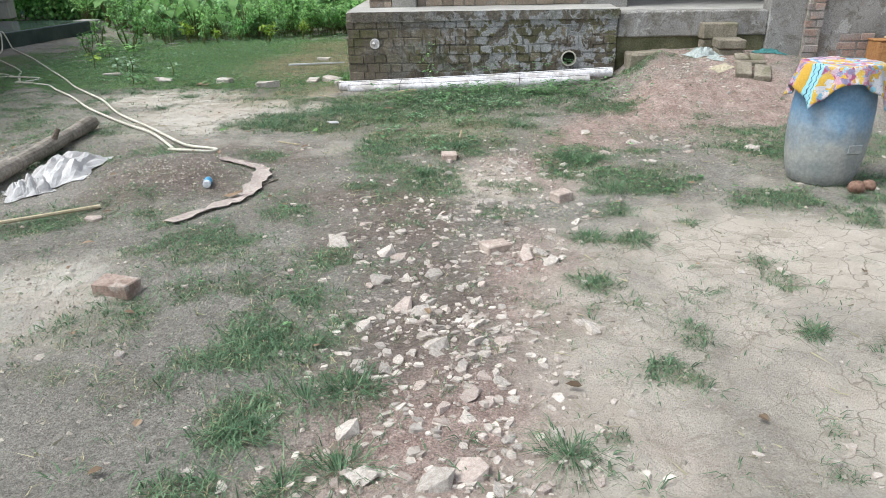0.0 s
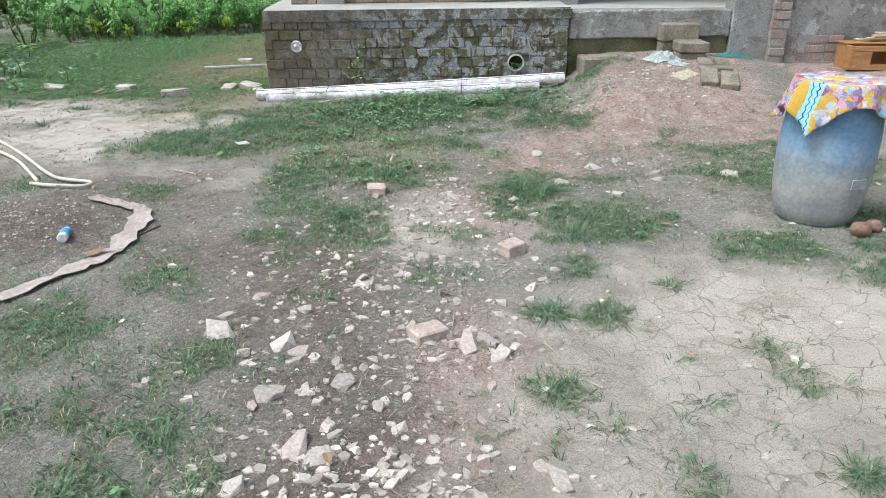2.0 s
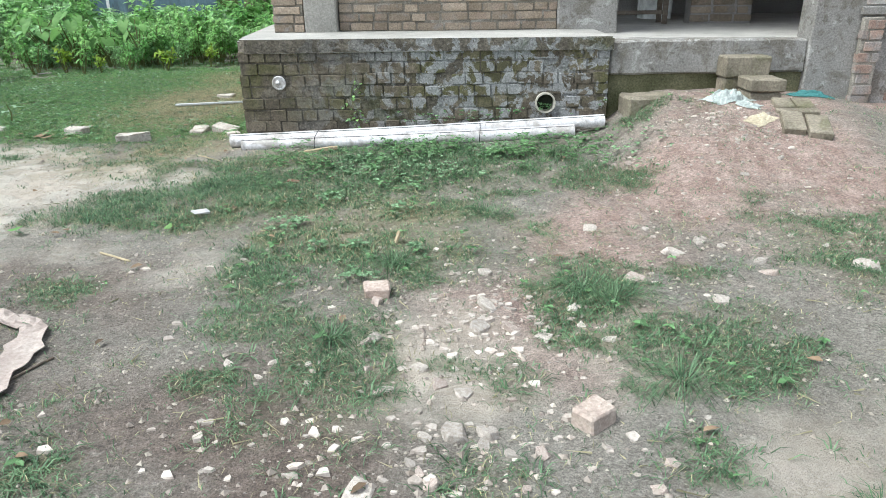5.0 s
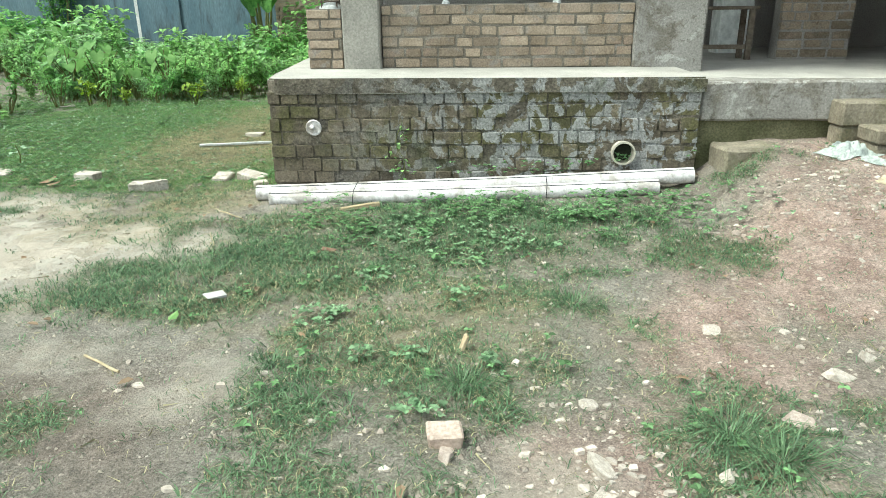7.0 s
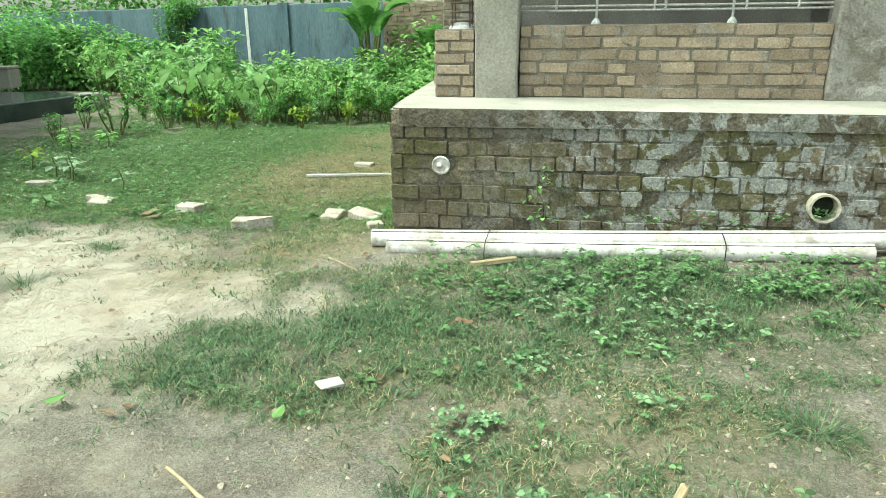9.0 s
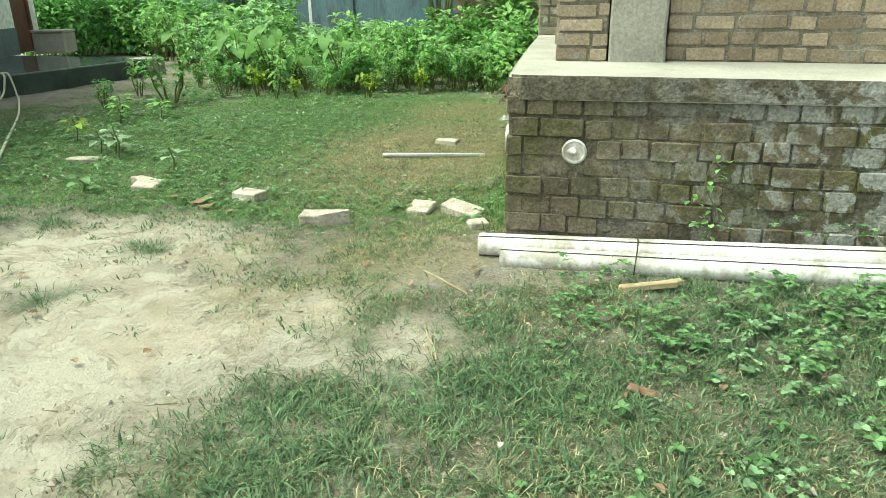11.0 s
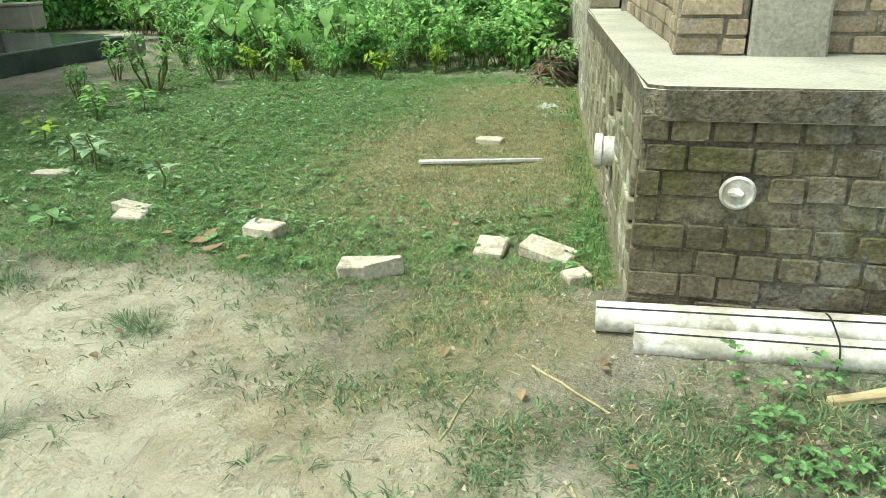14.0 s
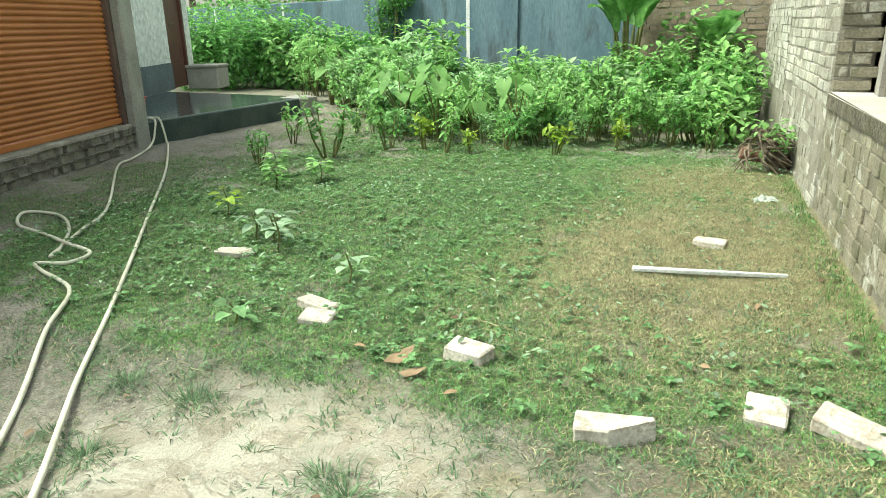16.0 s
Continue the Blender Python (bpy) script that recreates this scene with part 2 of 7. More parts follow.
M["bark"] = (Mat("grey_brown_bark", 0.9).base((0.13, 0.1, 0.075), (0.24, 0.2, 0.155), 6.0).grain(40, 0.4).bump(30, 0.8, 0.015).done())
M["log"] = (Mat("weathered_grey_log", 0.9).base((0.2, 0.175, 0.14), (0.34, 0.3, 0.25), 6.0).stain((0.14, 0.11, 0.085), 5.0, 0.56, 0.66, 0.6).grain(40, 0.4).bump(30, 0.8, 0.012).done())
M["sack"] = (Mat("torn_white_plastic_sack", 0.5).base((0.4, 0.385, 0.37), (0.56, 0.545, 0.53), 4.0).stain((0.36, 0.32, 0.28), 6.0, 0.6, 0.72, 0.6).grain(60, 0.15).bump(20, 0.5, 0.01).done())
M["sheet"] = (Mat("muddy_pinkish_sheet", 0.8).base((0.38, 0.31, 0.27), (0.5, 0.43, 0.38), 5.0).grain(60, 0.3).bump(25, 0.4, 0.006).done())
M["bag"] = simple("pale_green_plastic_bag", (0.36, 0.41, 0.38), (0.52, 0.56, 0.53), 8.0, 0.4, bump=0.6, bscale=25, dist=0.01)
M["teal"] = simple("teal_cloth_scrap", (0.05, 0.17, 0.165), (0.08, 0.25, 0.24), 8.0, 0.8)
M["paper"] = simple("cream_paper_scraps", (0.42, 0.36, 0.25), (0.58, 0.52, 0.38), 8.0, 0.8)
M["canblue"] = simple("blue_bottle_label", (0.05, 0.28, 0.55), (0.09, 0.38, 0.66), 8.0, 0.4, bump=0.05)
M["canwhite"] = simple("white_bottle_plastic", (0.7, 0.72, 0.74), (0.8, 0.82, 0.82), 8.0, 0.4, bump=0.05)
M["redplastic"] = simple("red_plastic", (0.5, 0.04, 0.03), (0.6, 0.06, 0.05), 5.0, 0.4, bump=0.05)
M["pinkcloth"] = simple("faded_pink_cloth", (0.42, 0.2, 0.19), (0.52, 0.29, 0.27), 6.0, 0.85)
M["husk"] = simple("brown_husk", (0.16, 0.09, 0.06), (0.3, 0.19, 0.14), 12.0, 0.9, bump=0.8, bscale=40)


def drum_plastic():
    """Faded blue plastic with a ragged coat of dried mud splashed up from the ground."""
    k = Mat("faded_blue_plastic", 0.55, world_space=False).base((0.12, 0.24, 0.38), (0.2, 0.32, 0.44), 4.0)
    k.stain((0.32, 0.37, 0.4), 3.5, 0.45, 0.66, 0.6)
    tc, sp = k.nt.nodes.new("ShaderNodeTexCoord"), k.nt.nodes.new("ShaderNodeSeparateXYZ")
    k.link(tc.outputs["Object"], sp.inputs[0])
    ad = k.nt.nodes.new("ShaderNodeMath")
    ad.operation = "MULTIPLY_ADD"
    ad.inputs[1].default_value = 0.35
    k.link(k.noise(7.0, 6), ad.inputs[0])
    k.link(sp.outputs["Z"], ad.inputs[2])
    coat = k.ramp(ad.outputs[0], [(0.42, 1.0), (0.66, 0.0)])
    k.col = k.mix(coat, k.col, k.ramp(k.noise(9), [(0.35, (0.27, 0.29, 0.28)), (0.65, (0.38, 0.38, 0.35))]))
    k.stain((0.14, 0.1, 0.07), 12.0, 0.68, 0.72, 0.7).grain(50, 0.25).bump(40, 0.15, 0.004)
    return k.done()


M["drum"] = drum_plastic()


def leaf_mat(name, c1, c2, tr=0.3, rough=0.5, scale=14.0):
    k = Mat(name, rough, world_space=True).base(c1, c2, scale).vary(0.52, island=True)
    return k.done(tr)


M["grass"] = leaf_mat("grass_blades", (0.095, 0.17, 0.09), (0.175, 0.27, 0.145), 0.35)
M["grass_fresh"] = leaf_mat("fresh_lawn_blades", (0.115, 0.235, 0.08), (0.215, 0.37, 0.13), 0.4)
M["grass_dry"] = leaf_mat("dry_straw_blades", (0.28, 0.26, 0.15), (0.42, 0.385, 0.24), 0.25, 0.7)
M["weed"] = leaf_mat("weed_leaves", (0.11, 0.22, 0.09), (0.2, 0.34, 0.155), 0.35, 0.75)
M["clover"] = leaf_mat("soft_pale_weed_leaves", (0.17, 0.29, 0.15), (0.3, 0.44, 0.26), 0.35, 0.8)
M["leaf"] = leaf_mat("shrub_leaves", (0.18, 0.38, 0.12), (0.37, 0.58, 0.22), 0.5)
M["leaf_deep"] = leaf_mat("deep_green_leaves", (0.1, 0.26, 0.075), (0.22, 0.44, 0.13), 0.45)
M["leaf_broad"] = leaf_mat("broad_pale_green_leaves", (0.21, 0.39, 0.17), (0.4, 0.58, 0.3), 0.45)
M["leaf_lime"] = leaf_mat("young_lime_leaves", (0.22, 0.36, 0.04), (0.34, 0.46, 0.07), 0.4)
M["leaf_pale"] = leaf_mat("pale_sapling_leaves", (0.2, 0.3, 0.19), (0.31, 0.42, 0.28), 0.3, 0.7)
M["taro"] = leaf_mat("taro_leaves", (0.15, 0.33, 0.09), (0.28, 0.5, 0.16), 0.4, 0.6, 5.0)
M["stem"] = simple("green_brown_stems", (0.12, 0.14, 0.05), (0.2, 0.2, 0.08), 8.0, 0.7)
M["litter"] = leaf_mat("fallen_brown_leaves", (0.17, 0.115, 0.07), (0.28, 0.2, 0.13), 0.1, 0.8)


# ---- geometry helpers ----
def link_mesh(name, bm, material, parent=None, label="", smooth=False):
    me = bpy.data.meshes.new(name)
    bm.to_mesh(me)
    bm.free()
    if smooth:
        for p in me.polygons:
            p.use_smooth = True
    if material is not None:
        me.materials.append(material)
    ob = new(name, me)
    if parent is not None:
        ob.parent = parent
    if label:
        ob["label"] = label
    return ob


def part(name, bm, material, parent, label="", smooth=False):
    return link_mesh(name, bm, material, parent, label, smooth)


def thing(name, label, category, at=(0, 0, 0), rz=0.0, group="", kind=""):
    ob = new(name)
    ob.matrix_basis = pose(at[0], at[1], at[2], 0, 0, rz)
    ob.empty_display_size = 0.1
    return tagged(ob, label, category, group, kind)


def box(bm, x0, y0, z0, x1, y1, z1, bevel=0.0, jitter=0.0, m=None):
    r = bmesh.ops.create_cube(bm, size=1.0)
    vs = r["verts"]
    for v in vs:
        v.co = Vector((x0 + (v.co.x + 0.5) * (x1 - x0), y0 + (v.co.y + 0.5) * (y1 - y0), z0 + (v.co.z + 0.5) * (z1 - z0)))
        if jitter:
            v.co += Vector((random.uniform(-jitter, jitter), random.uniform(-jitter, jitter), random.uniform(-jitter, jitter)))
    if bevel:
        es = list({e for v in vs for e in v.link_edges})
        r2 = bmesh.ops.bevel(bm, geom=es, offset=bevel, segments=1, affect="EDGES", profile=0.5)
        vs = list({v for v in r2["verts"]} | {v for v in vs if v.is_valid})
    if m is not None:
        bmesh.ops.transform(bm, matrix=m, verts=[v for v in vs if v.is_valid])
    return vs


def box_bm(*a, **k):
    bm = bmesh.new()
    box(bm, *a, **k)
    return bm


def rough_box_bm(x0, y0, z0, x1, y1, z1, step=0.2, amp=0.008, bevel=0.015):
    """A cast or plastered block whose faces and arrises wander a little."""
    bm = bmesh.new()
    box(bm, x0, y0, z0, x1, y1, z1, bevel)
    for axis, (a, b) in enumerate(((x0, x1), (y0, y1), (z0, z1))):
        n = int((b - a) / step)
        for i in range(1, min(n, 40)):
            co, no = [0, 0, 0], [0, 0, 0]
            co[axis], no[axis] = a + (b - a) * i / n, 1
            bmesh.ops.bisect_plane(bm, geom=bm.verts[:] + bm.edges[:] + bm.faces[:], plane_co=co, plane_no=no)
    for v in bm.verts:
        v.co += noise.noise_vector(v.co * 3.1) * amp + noise.noise_vector(v.co * 9.0) * amp * 0.5
    return bm


def tube_bm(points, radii, sides=10, caps=True):
    """A tube along points (Vectors), with a radius at each."""
    bm = bmesh.new()
    tube(bm, points, radii, sides, caps)
    return bm


def tube(bm, points, radii, sides=10, caps=True):
    pts = [Vector(p) for p in points]
    if not isinstance(radii, (list, tuple)):
        radii = [radii] * len(pts)
    rings, ref = [], None
    for i, p in enumerate(pts):
        d = (pts[min(i + 1, len(pts) - 1)] - pts[max(i - 1, 0)]).normalized()
        if ref is None:
            ref = d.orthogonal().normalized()
        ref = (ref - d * ref.dot(d)).normalized()
        side = d.cross(ref)
        rings.append([bm.verts.new(p + (ref * math.cos(2 * math.pi * k / sides) + side * math.sin(2 * math.pi * k / sides)) * radii[i]) for k in range(sides)])
    for a, b in zip(rings, rings[1:]):
        for k in range(sides):
            bm.faces.new((a[k], a[(k + 1) % sides], b[(k + 1) % sides], b[k]))
    if caps:
        bm.faces.new(rings[0][::-1])
        bm.faces.new(rings[-1])


def smooth_path(points, n=8):
    """Catmull-Rom through points."""
    P = [Vector(p) for p in points]
    P = [P[0] * 2 - P[1]] + P + [P[-1] * 2 - P[-2]]
    out = []
    for i in range(1, len(P) - 2):
        for k in range(n):
            t = k / n
            a, b, c, d = P[i - 1], P[i], P[i + 1], P[i + 2]
            out.append(0.5 * ((2 * b) + (c - a) * t + (2 * a - 5 * b + 4 * c - d) * t * t + (3 * b - a - 3 * c + d) * t ** 3))
    out.append(P[-2])
    return out


def lathe_bm(profile, sides=32):
    """A turned shape from (radius, z) pairs."""
    bm = bmesh.new()
    rings = [[bm.verts.new((r * math.cos(2 * math.pi * k / sides), r * math.sin(2 * math.pi * k / sides), z)) for k in range(sides)] for r, z in profile]
    for a, b in zip(rings, rings[1:]):
        for k in range(sides):
            bm.faces.new((a[k], a[(k + 1) % sides], b[(k + 1) % sides], b[k]))
    bm.faces.new(rings[0][::-1])
    bm.faces.new(rings[-1])
    return bm


def raw_mesh(name, verts, tris, material, label, category, kind="stuff"):
    me = bpy.data.meshes.new(name)
    nv, nf = len(verts), len(tris)
    me.vertices.add(nv)
    me.vertices.foreach_set("co", np.asarray(verts, np.float32).ravel())
    me.loops.add(nf * 3)
    me.loops.foreach_set("vertex_index", np.asarray(tris, np.int32).ravel())
    me.polygons.add(nf)
    me.polygons.foreach_set("loop_start", np.arange(0, nf * 3, 3, dtype=np.int32))
    me.polygons.foreach_set("use_smooth", np.zeros(nf, bool))
    me.update(calc_edges=True)
    me.materials.append(material)
    return tagged(new(name, me), label, category, "", kind)


# ---- the lie of the land ----
LATTICE = np.random.RandomState(7).rand(8, 64, 64)


def vnoise(x, y, size, seed=0):
    """Smooth value noise from 0 to 1, with cells of that size in metres."""
    u, v = np.asarray(x, float) / size + 13.7 * seed, np.asarray(y, float) / size + 5.3 * seed
    i, j = np.floor(u).astype(int), np.floor(v).astype(int)
    fu, fv = u - i, v - j
    fu, fv = fu * fu * (3 - 2 * fu), fv * fv * (3 - 2 * fv)
    g = LATTICE[seed % 8]
    a, b, c, d = g[i % 64, j % 64], g[(i + 1) % 64, j % 64], g[i % 64, (j + 1) % 64], g[(i + 1) % 64, (j + 1) % 64]
    return (a * (1 - fu) + b * fu) * (1 - fv) + (c * (1 - fu) + d * fu) * fv


def sstep(a, b, t):
    t = np.clip((np.asarray(t, float) - a) / (b - a), 0, 1)
    return t * t * (3 - 2 * t)


def rise(x, y):
    """The ground climbs to the house, most at the porch steps."""
    base = 0.03 * sstep(-1.0, 0.0, x) + 0.05 * np.clip(np.asarray(x, float) / 3.0, 0, 1.0)
    z = base * sstep(-2.2, -0.1, y) * (1 - sstep(0.6, 2.5, y) * (np.asarray(x, float) < 0) * 0.5)
    z = z + 0.32 * sstep(2.85, 3.45, x) * sstep(-2.1, -0.25, y) * (1 - 0.35 * sstep(4.5, 5.3, x))
    return z + 0.05 * sstep(-5.5, -7.0, x)


def blob(x, y, cx, cy, rx, ry, soft=0.5):
    d = np.sqrt(((np.asarray(x, float) - cx) / rx) ** 2 + ((np.asarray(y, float) - cy) / ry) ** 2)
    return 1 - sstep(1 - soft, 1 + soft, d)


def ground_z(x, y):
    z = rise(x, y)
    z = z + 0.08 * blob(x, y, -0.65, -3.55, 0.55, 0.5, 0.6)
    near = 1 - sstep(9, 14, np.hypot(np.asarray(x, float) + 1, np.asarray(y, float) + 1))
    return z + near * (0.04 * (vnoise(x, y, 0.7, 1) - 0.5) + 0.022 * (vnoise(x, y, 0.22, 2) - 0.5) + 0.016 * (vnoise(x, y, 0.09, 5) - 0.5))


def gz(x, y):
    return float(ground_z(np.array([x]), np.array([y]))[0])


def grass_cover(x, y):
    """How thickly grass grows, 0 to 1."""
    x, y = np.asarray(x, float), np.asarray(y, float)
    c = np.zeros_like(x)
    for cx, cy, rx, ry, a in GRASS_ZONES:
        c = np.maximum(c, a * blob(x, y, cx, cy, rx * 1.1, ry * 1.1, 0.75))
    n = 0.36 * vnoise(x, y, 0.45, 3) + 0.36 * vnoise(x, y, 0.17, 4) + 0.28 * vnoise(x, y, 0.065, 6)
    c = np.maximum(c, 0.13)
    c = np.clip(1.2 * c + 3.6 * (n - 0.5) * np.minimum(1.0, c * 2.5) - 0.26 + 0.4 * np.clip(y + 0.2, 0, 1), 0, 1)
    for cx, cy, rx, ry, a in BARE_ZONES:
        c = c * (1 - a * blob(x, y, cx, cy, rx, ry, 0.4))
    return c


# where grass grows: x, y, half widths, thickness
GRASS_TRAIL = [(1.35, -3.56, 0.2, 0.52, 0.9), (1.12, -3.94, 0.15, 0.17, 0.6), (1.93, -3.72, 0.11, 0.16, 0.75), (1.81, -4.2, 0.14, 0.12, 0.75), (2.26, -4.56, 0.09, 0.06, 0.8), (2.51, -4.59, 0.09, 0.12, 0.85), (2.43, -4.09, 0.14, 0.15, 0.55), (2.2, -5.09, 0.13, 0.09, 0.85),
               (1.22, -4.42, 0.08, 0.11, 0.65), (1.54, -5.14, 0.05, 0.05, 0.7), (0.92, -4.88, 0.13, 0.1, 0.75), (1.99, -5.32, 0.05, 0.05, 0.7), (2.2, -5.34, 0.05, 0.05, 0.8), (2.06, -5.59, 0.07, 0.08, 0.6), (1.17, -4.95, 0.09, 0.09, 0.35), (1.55, -4.51, 0.05, 0.05, 0.4)]
GRASS_DRUM = [(2.33, -2.82, 0.28, 0.36, 0.9), (2.69, -3.47, 0.38, 0.32, 0.95), (3.74, -2.58, 0.42, 0.6, 0.9), (3.41, -3.91, 0.25, 0.19, 0.75), (3.75, -4.21, 0.21, 0.17, 0.6), (3.54, -4.8, 0.09, 0.06, 0.7), (2.46, -5.28, 0.1, 0.12, 0.55), (2.56, -5.47, 0.09, 0.25, 0.4),
              (2.81, -5.18, 0.12, 0.14, 0.5), (3.03, -4.81, 0.08, 0.08, 0.5), (3.09, -5.01, 0.08, 0.11, 0.5), (2.83, -4.31, 0.05, 0.07, 0.85), (3.04, -5.52, 0.06, 0.07, 0.9), (2.42, -5.84, 0.13, 0.08, 0.85), (3.14, -4.53, 0.05, 0.06, 0.6), (2.81, -5.29, 0.12, 0.11, 0.4)]
GRASS_LEFT = [(1.21, -5.68, 0.1, 0.07, 0.75), (0.96, -5.76, 0.21, 0.14, 0.8), (1.02, -5.39, 0.13, 0.12, 0.7), (0.8, -5.56, 0.13, 0.15, 0.7), (0.84, -5.11, 0.12, 0.21, 0.6), (0.21, -4.75, 0.32, 0.28, 0.55), (-0.25, -4.28, 0.17, 0.23, 0.75), (-1.0, -2.82, 0.24, 0.27, 0.6),
              (0.48, -4.3, 0.17, 0.24, 0.5), (0.6, -5.18, 0.17, 0.14, 0.5), (0.72, -5.81, 0.18, 0.1, 0.6), (0.54, -4.85, 0.19, 0.15, 0.5), (0.39, -3.91, 0.18, 0.17, 0.4), (0.36, -5.28, 0.14, 0.16, 0.4)]
GRASS_START = [(1.12, -5.7, 0.12, 0.27, 0.7), (1.29, -6.04, 0.1, 0.1, 0.95), (1.34, -6.43, 0.1, 0.08, 0.85), (0.99, -6.19, 0.15, 0.14, 0.75), (0.9, -5.58, 0.14, 0.22, 0.6), (2.01, -6.32, 0.1, 0.05, 0.9), (2.04, -5.9, 0.07, 0.05, 0.75), (0.93, -6.57, 0.15, 0.06, 0.8),
               (0.08, -5.61, 0.24, 0.22, 0.75), (0.11, -5.96, 0.17, 0.13, 0.7), (0.43, -6.05, 0.16, 0.14, 0.6), (-0.03, -4.9, 0.24, 0.16, 0.5), (-0.51, -5.06, 0.15, 0.16, 0.5), (2.8, -6.13, 0.12, 0.14, 0.5), (2.81, -6.34, 0.1, 0.08, 0.55), (2.17, -6.22, 0.05, 0.05, 0.8),
               (2.2, -6.46, 0.05, 0.05, 0.7), (1.16, -6.52, 0.11, 0.06, 0.6)]
GRASS_MIDDLE = [(1.4, -2.15, 0.9, 0.35, 0.68), (2.15, -2.5, 0.35, 0.35, 0.55), (1.23, -3.47, 0.1, 0.15, 0.9), (2.29, -2.98, 0.25, 0.22, 1.05), (2.17, -3.37, 0.11, 0.13, 0.8), (2.85, -2.83, 0.13, 0.12, 0.85), (2.62, -3.6, 0.28, 0.17, 0.8), (2.9, -3.23, 0.23, 0.18, 0.8), (1.81, -3.61, 0.07, 0.06, 0.75), (1.95, -3.7, 0.09, 0.06, 0.8),
                (1.68, -3.55, 0.09, 0.05, 0.6), (0.86, -2.73, 0.26, 0.44, 0.8), (1.42, -2.55, 0.57, 0.41, 0.92), (1.95, -2.25, 0.4, 0.35, 0.6), (-0.06, -2.91, 0.18, 0.18, 0.8), (0.52, -3.53, 0.11, 0.07, 0.5), (0.78, -3.36, 0.11, 0.08, 0.55), (0.86, -3.7, 0.15, 0.07, 0.55), (1.0, -3.2, 0.22, 0.2, 0.8),
                (1.28, -2.96, 0.17, 0.13, 0.7), (-0.68, -1.89, 0.19, 0.2, 0.6)]
GRASS_PLINTH = [(0.04, -1.88, 0.62, 0.26, 0.95), (1.21, -1.08, 1.24, 0.63, 1.1), (0.58, -1.48, 0.67, 0.43, 0.9), (2.68, -1.28, 0.38, 0.27, 1.0), (2.56, -2.21, 0.12, 0.07, 0.8), (2.81, -2.27, 0.16, 0.1, 0.6), (3.65, -2.11, 0.15, 0.18, 0.85), (3.65, -0.49, 0.18, 0.23, 0.5),
                (3.2, -0.35, 0.16, 0.2, 0.9), (1.89, -1.92, 0.33, 0.25, 0.8), (3.64, -1.8, 0.18, 0.11, 0.35), (2.99, -2.12, 0.14, 0.09, 0.6)]
GRASS_CORNER = [(-0.32, -1.48, 0.28, 0.14, 0.95), (0.14, -1.05, 0.24, 0.42, 0.85), (-0.63, -1.59, 0.14, 0.08, 0.5), (-0.35, -0.91, 0.11, 0.17, 0.65), (-0.72, -0.44, 0.4, 0.25, 0.5), (0.61, -1.0, 0.39, 0.59, 1.0), (-1.17, -0.17, 0.3, 0.25, 0.6), (-0.72, -0.04, 0.45, 0.25, 0.65),
                (-2.58, -0.18, 0.14, 0.15, 0.7), (-1.85, -0.37, 0.08, 0.1, 0.7), (-2.63, -0.6, 0.1, 0.1, 0.7), (-2.66, 0.22, 0.34, 0.25, 0.9), (-2.77, -0.24, 0.14, 0.1, 0.5)]
GRASS_FAR = [(-5.6, 3.2, 1.1, 1.5, 0.75), (-5.0, 4.8, 1.0, 0.8, 0.7), (-2.4, 2.9, 2.5, 2.9, 1.15), (-1.0, 0.7, 1.0, 0.8, 0.95), (-5.2, 1.5, 1.6, 1.6, 0.6), (-3.6, 6.5, 3.5, 2.2, 0.7), (-1.8, 5.0, 1.4, 1.0, 0.7), (-2.6, -2.2, 1.2, 0.8, 0.5), (-4.5, -1.0, 1.5, 1.2, 0.55), (-1.5, -3.2, 0.5, 0.5, 0.6),
             (4.2, -2.6, 0.8, 0.6, 0.75), (4.6, -3.6, 0.7, 0.45, 0.6), (5.5, -3.2, 1.2, 1.0, 0.5), (6.5, -6.0, 1.5, 2.0, 0.3), (-4.0, -5.0, 2.0, 2.0, 0.4), (0.0, -9.5, 4.0, 1.5, 0.4), (-0.9, -4.35, 0.5, 0.25, 0.6), (0.0, -3.6, 0.25, 0.35, 0.4),
             (-0.55, -4.1, 0.4, 0.2, 0.6)]
GRASS_ZONES = GRASS_TRAIL + GRASS_DRUM + GRASS_LEFT + GRASS_START + GRASS_MIDDLE + GRASS_PLINTH + GRASS_CORNER + GRASS_FAR
BARE_ZONES = [(-2.06, -0.51, 0.62, 0.4, 0.9), (-1.22, -1.34, 0.59, 0.73, 0.95), (-0.3, -1.22, 0.25, 0.19, 0.5), (-0.12, -1.08, 0.18, 0.2, 0.8), (-1.9, -0.1, 0.6, 0.25, 0.75), (-1.45, -0.5, 0.36, 0.33, 0.85), (-0.6, -1.0, 0.22, 0.18, 0.6), (-1.97, 0.22, 0.17, 0.13, 0.8), (-0.43, -2.52, 0.3, 0.15, 0.6), (3.6, -0.85, 0.5, 0.5, 0.75), (4.1, -0.9, 0.7, 0.6, 0.7),
              (-0.5, -3.6, 0.45, 0.35, 0.7), (2.55, -1.75, 0.4, 0.35, 0.5), (-0.45, -5.4, 0.4, 0.4, 0.8)]
